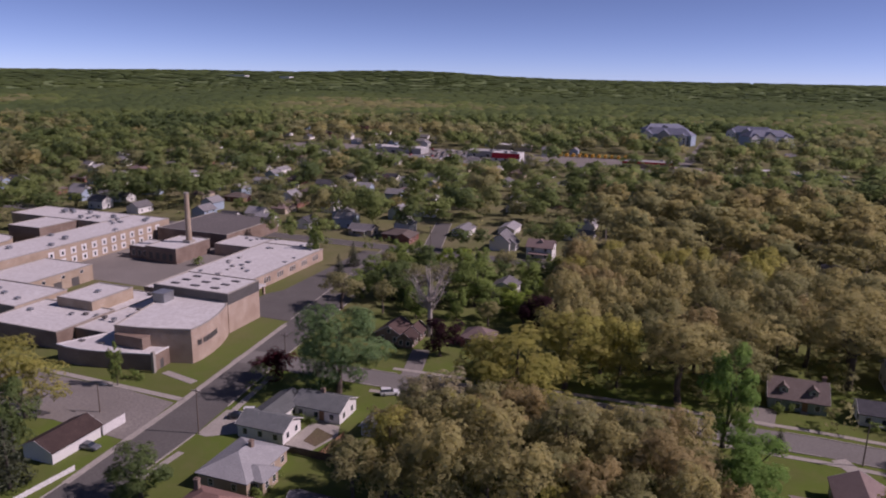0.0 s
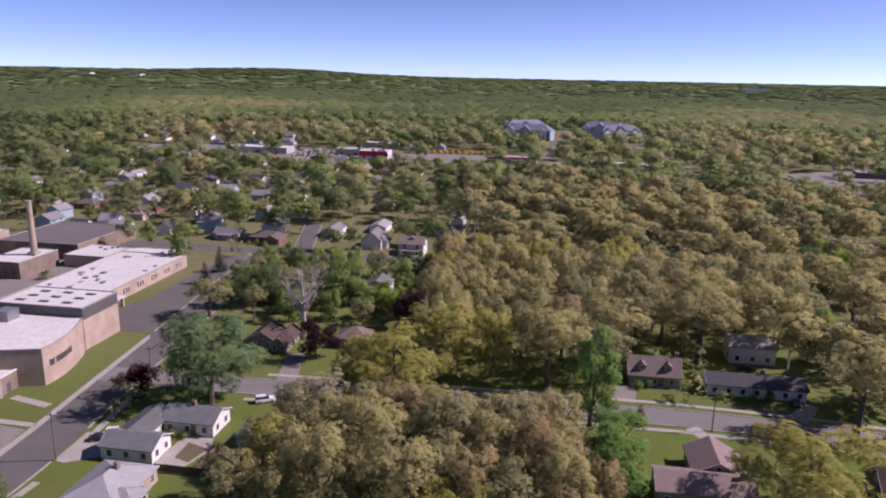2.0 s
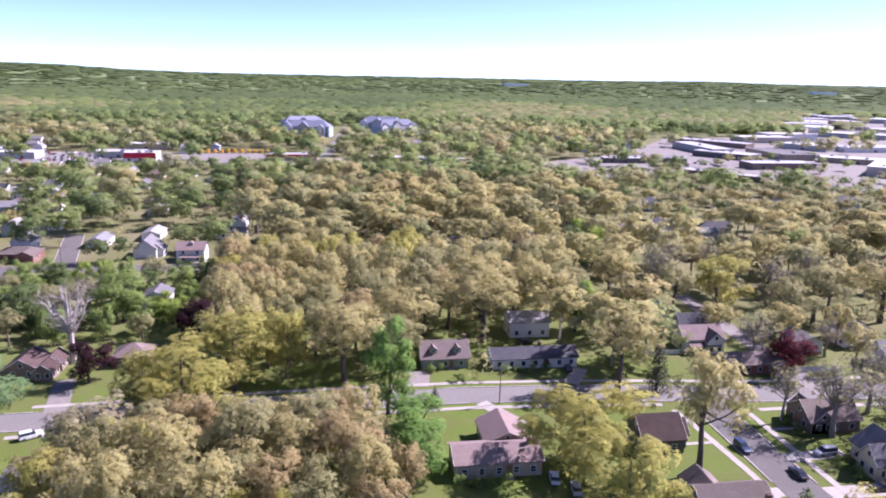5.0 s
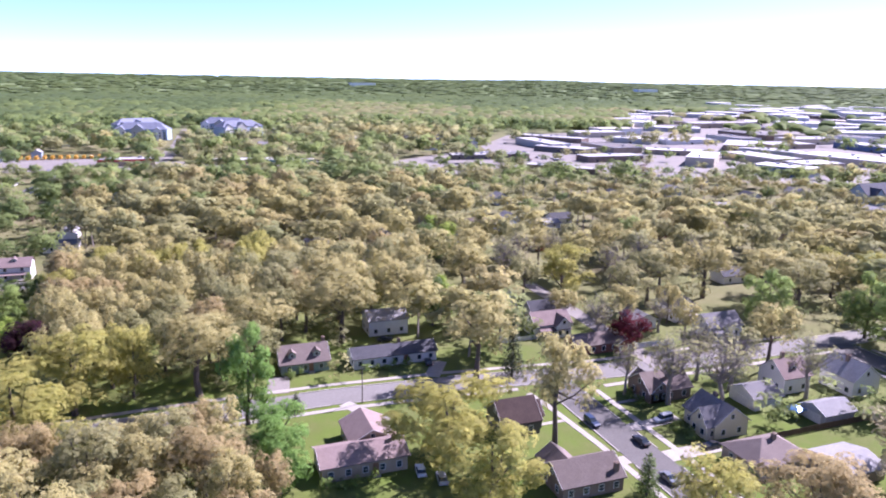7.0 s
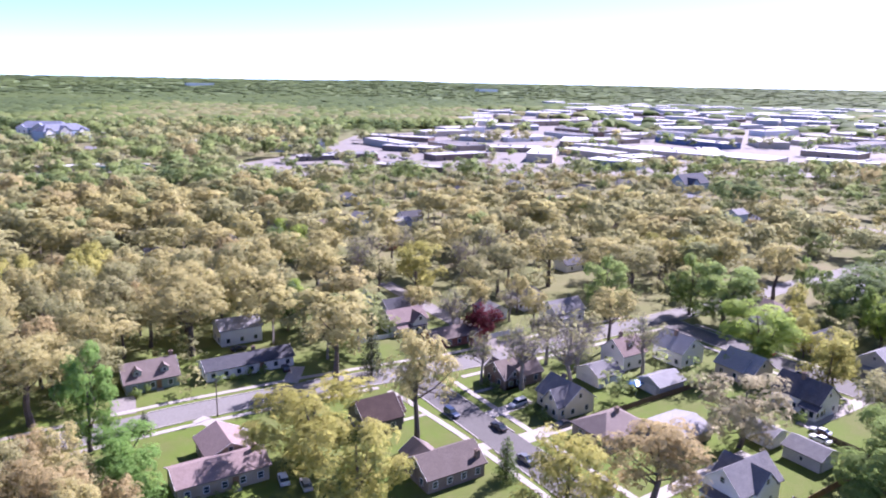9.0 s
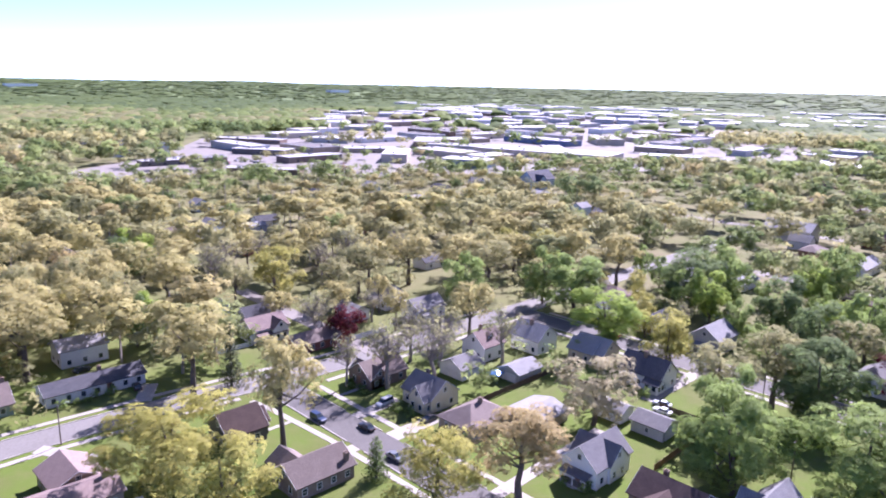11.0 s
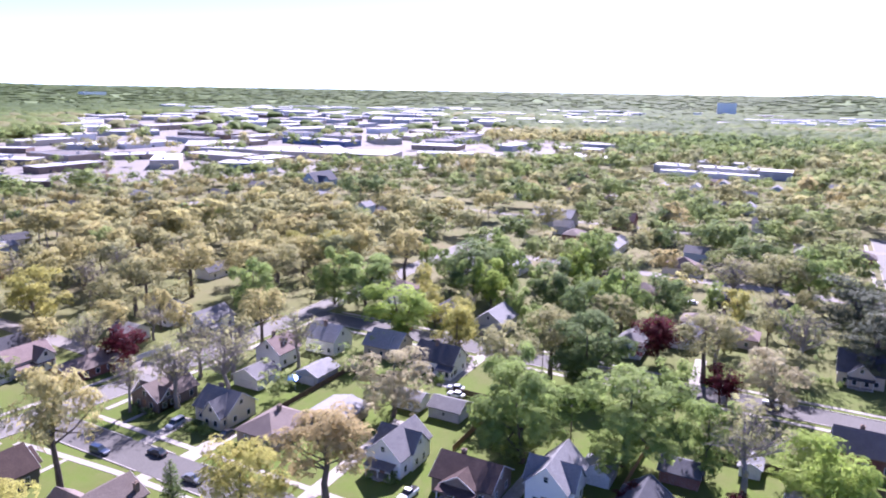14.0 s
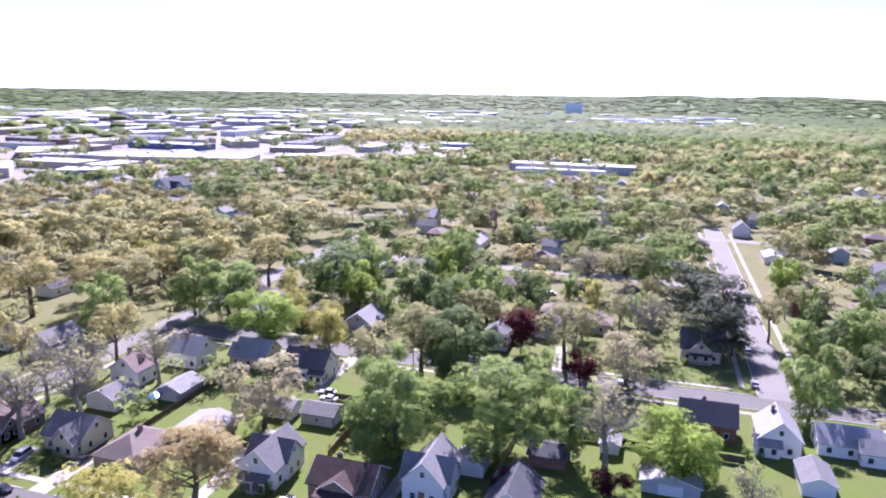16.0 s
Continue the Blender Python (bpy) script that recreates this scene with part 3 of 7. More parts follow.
def make_conifer(kind, i):
    rng = np.random.default_rng(70 + i)
    top = empty("conifer_tree", pose(0, 0, -500))
    bm = bmesh.new()
    tube(bm, (0, 0, -0.3), (0, 0, 13.5), 0.28, 0.03, 7)
    part("trunk", bm, M["bark"], top)
    lobes = []
    slim = 1.0 if kind == "spruce" else 0.8
    for k in range(46):
        h = (k + 0.5) / 46
        r = slim * (2.6 * (1 - h) ** (0.85 if kind == "spruce" else 0.55) + 0.12) * rng.uniform(0.8, 1.1)
        a = k * 2.39996
        lobes.append(((0.62 * r * math.cos(a), 0.62 * r * math.sin(a), 0.9 + 12.6 * h), 0.5 * r + 0.15))
    v, f, nn = leaf_cloud(rng, lobes, 1500, 0.42, upper=-0.1)
    v[:, 2] = np.maximum(v[:, 2], 0.15)
    part("crown", cloud_mesh("crown", v, f, M["leaf_conifer" if kind == "spruce" else "leaf_dark"], nn), None, top)
    label = "dark green conical spruce beside houses" if kind == "spruce" else "narrow columnar evergreen in a front lawn"
    tagged(top, label, "conifer", group="conifers among the houses")
    return top


def make_pine(i):
    rng = np.random.default_rng(170 + i)
    top = empty("pine_tree", pose(0, 0, -500))
    lobes = [((rng.normal() * 2.0, rng.normal() * 2.0, 4 + 12 * (k / 22)), (1.0 + rng.uniform(0, 0.8))) for k in range(23)]
    part("trunk", trunk_bm(rng, 17, 0.4, lobes, 6, 14), M["bark"], top)
    flat = [(c, (r * 1.3, r * 1.3, r * 0.55)) for c, r in lobes]
    v, f, nn = leaf_cloud(rng, flat, 1900, 0.6, ragged=0.15)
    part("crown", cloud_mesh("crown", v, f, M["leaf_conifer"], nn), None, top)
    tagged(top, "tall dark pine with layered ragged boughs", "pine", group="conifers among the houses")
    return top


VARIANTS = {"tan": 4, "olive": 3, "green": 3, "yellow": 2, "thin": 3}
HEIGHT = {k: v[3] for k, v in KINDS.items()}
RADIUS = {k: v[4] for k, v in KINDS.items()}
HEIGHT.update(spruce=13.5, column=13.5, pine=17)
RADIUS.update(spruce=2.6, column=2.1, pine=4.6)
PLACED = []  # x, y, radius of the crowns that stand
USED = {}
DISTANT = []  # single trees too far off to be things of their own
TONES = {"tan": 0.78, "olive": 0.6, "yellow": 0.66, "green": 0.34, "bright": 0.42, "dark": 0.08, "thin": 0.52}
turn_rng = random.Random(5)


def tree(kind, x, y, height, radius):
    """One tree of the kind, at its place, with its height and the radius of its crown."""
    PLACED.append((x, y, radius))
    if math.hypot(x, y) > 300 and kind in TONES:
        DISTANT.append((kind, x, y, height, radius))
        return None
    i = USED.get(kind, 0)
    USED[kind] = i + 1
    key = (kind, i % VARIANTS.get(kind, 2))
    m = pose(x, y, 0, 0, 0, turn_rng.uniform(0, 360)) @ Matrix.Diagonal((radius / RADIUS[kind], radius / RADIUS[kind], height / HEIGHT[kind], 1))
    if key not in TREES:
        TREES[key] = make_pine(key[1]) if kind == "pine" else make_conifer(*key) if kind in ("spruce", "column") else make_tree(*key)
        TREES[key].matrix_basis = m
        ob = TREES[key]
    else:
        ob = copy_thing(TREES[key], Matrix.Identity(4))
        ob.matrix_basis = m
    return ob


CLEAR = []  # x, y, radius kept free of woods


def is_free(x, y, r):
    for cx, cy, cr in CLEAR:
        if (x - cx) ** 2 + (y - cy) ** 2 < (cr + 0.5 * r) ** 2:
            return False
    for pts, hw in ROADS:
        if seg_dist(x, y, pts) < hw + 0.5 * r:
            return False
    return True


def inside(x, y, poly):
    c = False
    n = len(poly)
    for i in range(n):
        (x0, y0), (x1, y1) = poly[i], poly[i - 1]
        if (y0 > y) != (y1 > y) and x < (x1 - x0) * (y - y0) / (y1 - y0) + x0:
            c = not c
    return c


def grove(poly, kinds, gap, heights, seed, radii=(4.2, 6.2)):
    """Single trees at an uneven spacing all over an outlined piece of wood."""
    rng = random.Random(seed)
    xs, ys = [p[0] for p in poly], [p[1] for p in poly]
    for _ in range(2500):
        x, y = rng.uniform(min(xs), max(xs)), rng.uniform(min(ys), max(ys))
        r = rng.uniform(*radii)
        if not inside(x, y, poly) or not is_free(x, y, r * 0.4):
            continue
        if any((x - px) ** 2 + (y - py) ** 2 < (gap * 0.8 * (r + pr)) ** 2 for px, py, pr in PLACED):
            continue
        tree(rng.choice(kinds), round(x, 1), round(y, 1), rng.uniform(*heights), r)


class Woods:
    """Trees too many and too far to be told apart singly, joined by stretch of land."""

    def __init__(self, name, label, quads, size, seed, lobes_n=12, lobe=1.75, round_=0.7, mid=8.3, mat="woods"):
        self.name, self.label, self.mat = name, label, M[mat]
        self.rng = np.random.default_rng(seed)
        self.forms = []
        for _ in range(8):
            # an uneven crown of several masses on a clear stem, unit radius 5, height 13.5
            lobes = [((0, 0, mid), (3.0, 3.0, 2.6)), *crown_lobes(self.rng, lobes_n, 5.0, mid, 13.2 - mid, lobe)]
            lobes = [(c, r if isinstance(r, tuple) else (r, r, 0.85 * r)) for c, r in lobes]
            self.forms.append(leaf_cloud(self.rng, lobes, quads, size, jitter=0.55, upper=0.45, lift=0.35, shell=(0.8, 1.12), ragged=0.08, round_=round_)[::2])
        self.vs, self.ns, self.tones = [], [], []

    def add(self, x, y, z, r, h, tone):
        v, nn = self.forms[int(self.rng.integers(8))]
        a = self.rng.uniform(0, 6.28)
        self.tones.append(np.full(len(v), tone, dtype=np.float32))
        ca_, sa_ = math.cos(a), math.sin(a)
        self.ns.append(np.stack([ca_ * nn[:, 0] - sa_ * nn[:, 1], sa_ * nn[:, 0] + ca_ * nn[:, 1], nn[:, 2]], 1))
        c, s = r / 5 * math.cos(a), r / 5 * math.sin(a)
        self.vs.append(np.stack([x + c * v[:, 0] - s * v[:, 1], y + s * v[:, 0] + c * v[:, 1], z + h / 13.5 * v[:, 2]], 1))

    def done(self):
        v = np.concatenate(self.vs)
        ob = new(self.name, cloud_mesh(self.name, v, np.arange(len(v)).reshape(-1, 4), self.mat, np.concatenate(self.ns)))
        at = ob.data.attributes.new("tone", "FLOAT", "POINT")
        at.data.foreach_set("value", np.concatenate(self.tones))
        tagged(ob, self.label, "woods", kind="stuff")


class FarWoods(Woods):
    """Crowns near the skyline, each a small lumpy dome."""

    def __init__(self, name, label, seed):
        self.name, self.label, self.mat = name, label, M["far_woods"]
        self.rng = np.random.default_rng(seed)
        self.forms = []
        n = 5
        for _ in range(8):
            rings = []
            for r, z in ((0.1, 13.6), (2.7, 12.4), (4.7, 9.2), (4.2, 4.2)):
                a = (np.arange(n) + self.rng.uniform(0, 1)) * 2 * math.pi / n
                rr = r * self.rng.uniform(0.72, 1.28, n)
                rings.append(np.stack([rr * np.cos(a), rr * np.sin(a), z + self.rng.uniform(-1.3, 1.3, n) * (r > 1)], 1))
            v = np.array([rings[k + dk][(i + di) % n] for k in range(3) for i in range(n) for dk, di in ((0, 0), (1, 0), (1, 1), (0, 1))])
            nn = v * (0.75, 0.75, 0.5) + np.array((0, 0, 3.2))
            self.forms.append((v, nn / np.linalg.norm(nn, axis=1)[:, None]))
        self.vs, self.ns, self.tones = [], [], []

    def add(self, x, y, z, r, h, tone):
        super().add(x, y, z, r, h, tone)
        # with distance the normals turn upwards, so lit tops and shaded sides even out
        w = max(0.0, min(0.96, (math.hypot(x, y) - 1200) / 1400))
        self.ns[-1] = self.ns[-1] * (1 - w) + np.array((0, 0, w))


class Trunks:
    """The tall bare trunks of the far oaks, joined."""

    def __init__(self):
        self.vs = []

    def add(self, x, y, h, r, lean):
        ring = [(r, 0), (-0.5 * r, 0.87 * r), (-0.5 * r, -0.87 * r)]
        for i in range(3):
            (ax, ay), (bx, by) = ring[i], ring[(i + 1) % 3]
            self.vs.append(((x + ax, y + ay, -0.2), (x + bx, y + by, -0.2), (x + 0.5 * bx + lean, y + 0.5 * by, h), (x + 0.5 * ax + lean, y + 0.5 * ay, h)))

    def done(self):
        v = np.array(self.vs, float).reshape(-1, 3)
        tagged(new("woods_trunks", cloud_mesh("woods_trunks", v, np.arange(len(v)).reshape(-1, 4), M["grey_bark"])), "grey-brown trunks of the oak woods", "woods", kind="stuff")


# ---- houses ----
SHARED = {}


def shared(key, make):
    if key not in SHARED:
        SHARED[key] = make()
    return SHARED[key]


def window_meshes(w, h, trim):
    def frame_mesh():
        bm = bmesh.new()
        t = 0.1
        for b in ((-w / 2 - t, 0, -h / 2 - t, w / 2 + t, 0.06, -h / 2), (-w / 2 - t, 0, h / 2, w / 2 + t, 0.06, h / 2 + t), (-w / 2 - t, 0, -h / 2, -w / 2, 0.06, h / 2), (w / 2, 0, -h / 2, w / 2 + t, 0.06, h / 2), (-w / 2, 0.01, -0.03, w / 2, 0.05, 0.03)):
            box(bm, *b)
        return mesh_of(bm, "window_frame", M[trim])

    def pane_mesh():
        return mesh_of(boxes((-w / 2, 0.005, -h / 2, w / 2, 0.03, h / 2)), "pane", M["glass"])

    return shared(("wf", w, h, trim), frame_mesh), shared(("wp", w, h), pane_mesh)


PLAIN, ONE = [False], [False]  # fewer windows, windows as one piece, where a house stands far off


def add_window(parent, x, y, z, face, w=1.0, h=1.3, trim="fascia"):
    """face: degrees to which the window looks, in its house's own plan."""
    if PLAIN[0] or ONE[0]:
        def whole():
            bm = bmesh.new()
            t = 0.12
            box(bm, -w / 2 - t, 0, -h / 2 - t, w / 2 + t, 0.05, h / 2 + t, 0)
            box(bm, -w / 2, 0.052, -h / 2, w / 2, 0.07, h / 2, 1)
            return mesh_of(bm, "window", [M[trim], M["glass"]])
        f = part("window", shared(("whole", w, h, trim), whole), None, parent)
        f.matrix_basis = pose(x, y, z, 0, 0, face - 90)
        return
    fm, pm = window_meshes(w, h, trim)
    f = part("window", fm, None, parent)
    f.matrix_basis = pose(x, y, z, 0, 0, face - 90)
    part("pane", pm, None, f)


def add_door(parent, x, y, z, face, w=1.0, h=2.1, mat="fascia", name="door"):
    me = shared(("door", w, h, mat), lambda: mesh_of(boxes((-w / 2, 0, 0, w / 2, 0.06, h), (-w / 2 - 0.1, 0, 0, -w / 2, 0.09, h + 0.1), (w / 2, 0, 0, w / 2 + 0.1, 0.09, h + 0.1), (-w / 2, 0, h, w / 2, 0.09, h + 0.1), (-w / 2, 0.06, h * 0.48, w / 2, 0.075, h * 0.52)), name, M[mat]))
    d = part(name, me, None, parent)
    d.matrix_basis = pose(x, y, z, 0, 0, face - 90)


def wall_bm(l, w, h, p, roof):
    """Solid walls with their gables; the ridge runs along x."""
    bm = bmesh.new()
    x, y = l / 2, w / 2
    if roof == "hip":
        box(bm, -x, -y, -0.3, x, y, h)
        return bm
    g = p * y
    lo = [bm.verts.new(q) for q in ((-x, -y, -0.3), (x, -y, -0.3), (x, y, -0.3), (-x, y, -0.3))]
    hi = [bm.verts.new(q) for q in ((-x, -y, h), (x, -y, h), (x, y, h), (-x, y, h))]
    ra, rb = bm.verts.new((-x, 0, h + g - 0.02)), bm.verts.new((x, 0, h + g - 0.02))
    bm.faces.new(lo[::-1])
    bm.faces.new((lo[0], lo[1], hi[1], hi[0]))
    bm.faces.new((lo[2], lo[3], hi[3], hi[2]))
    bm.faces.new((lo[1], lo[2], hi[2], rb, hi[1]))
    bm.faces.new((lo[3], lo[0], hi[0], ra, hi[3]))
    bm.faces.new((hi[0], hi[1], rb, ra))
    bm.faces.new((hi[2], hi[3], ra, rb))
    return bm


def roof_bm(l, w, h, p, roof, over=0.45, th=0.2):
    """A roof slab of even thickness over the walls."""
    bm = bmesh.new()
    x, y = l / 2 + over, w / 2 + over
    e = h - p * over
    if roof == "hip":
        rx = max(0.05, l / 2 - w / 2)
        rt = h + p * w / 2
        lo = [(-x, -y, e), (x, -y, e), (x, y, e), (-x, y, e)]
        a = [bm.verts.new(q) for q in lo]
        b = [bm.verts.new((q[0], q[1], q[2] + th)) for q in lo]
        r = [bm.verts.new((-rx, 0, rt + th)), bm.verts.new((rx, 0, rt + th))]
        bm.faces.new(a[::-1])
        for i in range(4):
            bm.faces.new((a[i], a[(i + 1) % 4], b[(i + 1) % 4], b[i]))
        bm.faces.new((b[0], b[1], r[1], r[0]))
        bm.faces.new((b[2], b[3], r[0], r[1]))
        bm.faces.new((b[1], b[2], r[1]))
        bm.faces.new((b[3], b[0], r[0]))
        return bm
    rt = h + p * w / 2
    prof = [(-y, e), (0, rt), (y, e), (y, e + th), (0, rt + th), (-y, e + th)]
    ends = [[bm.verts.new((sx * x, q[0], q[1])) for q in prof] for sx in (-1, 1)]
    for i in range(6):
        j = (i + 1) % 6
        bm.faces.new((ends[0][i], ends[0][j], ends[1][j], ends[1][i]))
    for k in range(2):
        en = ends[k]
        bm.faces.new((en[0], en[1], en[4], en[5]))
        bm.faces.new((en[1], en[2], en[3], en[4]))
    bmesh.ops.recalc_face_normals(bm, faces=bm.faces)
    return bm


def moved(bm, m):
    bmesh.ops.transform(bm, matrix=m, verts=bm.verts)
    return bm


def block(top, x, y, rot, l, w, h, p, roof, wall_mat, roof_mat, windows=True, storeys=1, trim="fascia", gable_mat=None):
    """One body of a house with its own roof; x, y, rot in the house's plan."""
    m = pose(x, y, 0, 0, 0, rot)
    wl = part("wall", wall_bm(l, w, h, p, roof), M[wall_mat], top)
    rf = part("roof", roof_bm(l, w, h, p, roof), M[roof_mat], top)
    wl.matrix_basis = rf.matrix_basis = m
    if roof != "hip" and not PLAIN[0]:
        # boards along the gable edges
        for sx in (-1, 1):
            bm = bmesh.new()
            for sy in (-1, 1):
                x0 = sx * (l / 2 + 0.46)
                pts = [(x0, 0, h + p * w / 2 + 0.02), (x0, sy * (w / 2 + 0.45), h - p * 0.45 + 0.02)]
                vs = [bm.verts.new((px + dx, py, pz + dz)) for dx in (0, sx * 0.04) for (px, py, pz), dz in ((pts[0], 0), (pts[1], 0), (pts[1], 0.2), (pts[0], 0.2))]
                for f in ((0, 1, 2, 3), (4, 7, 6, 5), (0, 4, 5, 1), (1, 5, 6, 2), (2, 6, 7, 3), (3, 7, 4, 0)):
                    bm.faces.new([vs[i] for i in f])
            bmesh.ops.recalc_face_normals(bm, faces=bm.faces)
            bb = part("bargeboard", bm, M[trim], top)
            bb.matrix_basis = m
    if windows:
        n = 2 if PLAIN[0] and l < 16 else max(2, int(l / (6 if PLAIN[0] else 3.2)))
        for s in range(storeys):
            z = 1.5 + 2.7 * s
            if z + 0.8 > h:
                break
            for sy in (-1, 1) if not PLAIN[0] else (-1,):
                for k in range(n):
                    add_window(wl, -l / 2 + l * (k + 0.5) / n, sy * w / 2, z, 90 * sy, 1.0, 1.25, trim)
            for sx in (-1, 1) if not PLAIN[0] else (1,):
                for k in ((-1, 1) if not PLAIN[0] else (0.2,)):
                    add_window(wl, sx * l / 2, k * w * 0.24, z, 0 if sx > 0 else 180, 0.95, 1.25, trim)
        if roof != "hip" and p * w / 2 > 2.0 and not PLAIN[0]:
            for sx in (-1, 1):
                add_window(wl, sx * l / 2, 0, h + p * w / 2 * 0.38, 0 if sx > 0 else 180, 0.85, 1.05, trim)
    return wl, rf


def chimney(top, x, y, z, mat="brick_brown"):
    bm = boxes((-0.45, -0.35, -2.5, 0.45, 0.35, 1.1), (-0.52, -0.42, 1.1, 0.52, 0.42, 1.25), (-0.25, -0.15, 1.25, 0.25, 0.15, 1.45))
    c = part("chimney", bm, M[mat], top)
    c.location = (x, y, z)


def dormer(top, x, y, z, face, w, depth, mat, roof_mat):
    """A small gabled dormer that looks towards face."""
    m = pose(x, y, z, 0, 0, face)
    a = part("dormer", moved(wall_bm(depth, w, 1.1, 0.75, "gable"), Matrix.Translation((-depth / 2, 0, 0))), M[mat], top)
    a.matrix_basis = m
    b = part("dormer_roof", moved(roof_bm(depth, w, 1.1, 0.75, "gable", 0.25, 0.14), Matrix.Translation((-depth / 2, 0, 0))), M[roof_mat], a)
    add_window(a, 0, 0, 0.62, 0, 0.8, 0.8)


def porch(top, x, y, face, w, depth, h, roof_mat):
    """A roofed porch with posts and steps on the side that looks towards face."""
    m = pose(x, y, 0, 0, 0, face - 90)
    p = part("porch", boxes((-w / 2, 0, -0.2, w / 2, depth, 0.35), (-0.9, depth, -0.2, 0.9, depth + 0.5, 0.17)), M["concrete"], top)
    p.matrix_basis = m
    bm = bmesh.new()
    vs = [bm.verts.new(q) for q in ((-w / 2 - 0.2, 0, h + 0.45), (w / 2 + 0.2, 0, h + 0.45), (w / 2 + 0.2, depth + 0.3, h), (-w / 2 - 0.2, depth + 0.3, h), (-w / 2 - 0.2, 0, h + 0.6), (w / 2 + 0.2, 0, h + 0.6), (w / 2 + 0.2, depth + 0.3, h + 0.15), (-w / 2 - 0.2, depth + 0.3, h + 0.15))]
    for f in ((3, 2, 1, 0), (4, 5, 6, 7), (0, 1, 5, 4), (1, 2, 6, 5), (2, 3, 7, 6), (3, 0, 4, 7)):
        bm.faces.new([vs[i] for i in f])
    bmesh.ops.recalc_face_normals(bm, faces=bm.faces)
    part("porch_roof", bm, M[roof_mat], p)
    for k in range(3):
        q = part("post", shared(("post", h), lambda: mesh_of(boxes((-0.09, -0.09, 0.35, 0.09, 0.09, h + 0.02)), "post", M["fascia"])), None, p)
        q.location = (-w / 2 + 0.15 + k * (w - 0.3) / 2, depth - 0.1, 0)


def steps(top, x, y, face):
    s = part("step", shared("step", lambda: mesh_of(boxes((-0.8, 0, -0.2, 0.8, 1.1, 0.18), (-0.8, 0, 0.18, 0.8, 0.75, 0.36)), "step", M["concrete"])), None, top)
    s.matrix_basis = pose(x, y, 0, 0, 0, face - 90)


def house(x, y, rot, l, w, h, wall_mat, roof_mat, label, pitch=0.55, roof="gable", storeys=1, front=90, extras=(), clear=None, category="house"):
    """A house on its lot: main body, then extras: ("wing", x, y, rot, l, w, h), ("chimney", x, y, z), ("dormer", x, y, z, face), ("porch", x, y, face, w), ("garage_door", x, y, face)."""
    PLAIN[0], ONE[0] = math.hypot(x, y) > 250, math.hypot(x, y) > 150
    top = empty("house" if category == "house" else category, pose(x, y, 0, 0, 0, rot))
    wl, rf = block(top, 0, 0, 0, l, w, h, pitch, roof, wall_mat, roof_mat, storeys=storeys)
    if front in (90, -90):
        fx, fy = l * 0.12, math.copysign(w / 2, front)
    else:
        fx, fy = (l / 2 if front == 0 else -l / 2), w * 0.02
    if category == "house" and math.hypot(x, y) < 400:
        add_door(wl, fx, fy, 0.35, front, mat="wood")
        if not PLAIN[0]:
            steps(top, fx, fy, front)
    for kind, *a in extras:
        if kind == "wing":
            block(top, a[0], a[1], a[2], a[3], a[4], a[5], a[6] if len(a) > 6 else pitch, roof if len(a) < 8 else a[7], wall_mat, roof_mat)
        elif kind == "chimney":
            chimney(top, a[0], a[1], a[2])
        elif kind == "dormer":
            dormer(top, a[0], a[1], a[2], a[3], 1.9, 2.4, wall_mat, roof_mat)
        elif kind == "porch":
            porch(top, a[0], a[1], a[2], a[3], 2.1, 2.5, roof_mat)
        elif kind == "garage_door":
            add_door(wl, a[0], a[1], 0, a[2], 2.7, 2.1, "fascia", "garage_door")
    CLEAR.append((x, y, clear or 0.5 * math.hypot(l, w) + 0.5))
    return tagged(top, label, category, group="houses of the neighbourhood" if category == "house" else "garages and sheds")


def garage(x, y, rot, l, w, h, wall_mat, roof_mat, label, door=0, pitch=0.45, roof="gable"):
    """A detached garage; its wide door looks towards door."""
    top = empty("garage", pose(x, y, 0, 0, 0, rot))
    wl, rf = block(top, 0, 0, 0, l, w, h, pitch, roof, wall_mat, roof_mat, windows=False)
    at = {0: (l / 2, 0), 180: (-l / 2, 0), 90: (0, w / 2), -90: (0, -w / 2)}[door]
    add_door(wl, at[0], at[1], 0, door, min(4.4, (w if door in (0, 180) else l) - 1.2), 2.1, "fascia", "garage_door")
    side = {0: (0, w / 2, 90), 180: (0, w / 2, 90), 90: (l / 2, 0, 0), -90: (l / 2, 0, 0)}[door]
    add_window(wl, side[0], side[1], 1.5, side[2], 0.8, 0.9)
    CLEAR.append((x, y, 0.5 * max(l, w)))
    return tagged(top, label, "garage", group="garages and sheds")


# ---- vehicles ----
CARS = {}


def loft(bm, rows):
    """A skin over rings of equal length, closed at both ends."""
    rings = [[bm.verts.new(q) for q in r] for r in rows]
    n = len(rings[0])
    for a, b in zip(rings, rings[1:]):
        for i in range(n):
            bm.faces.new((a[i], a[(i + 1) % n], b[(i + 1) % n], b[i]))
    bm.faces.new(rings[0][::-1])
    bm.faces.new(rings[-1])
    bmesh.ops.recalc_face_normals(bm, faces=bm.faces)


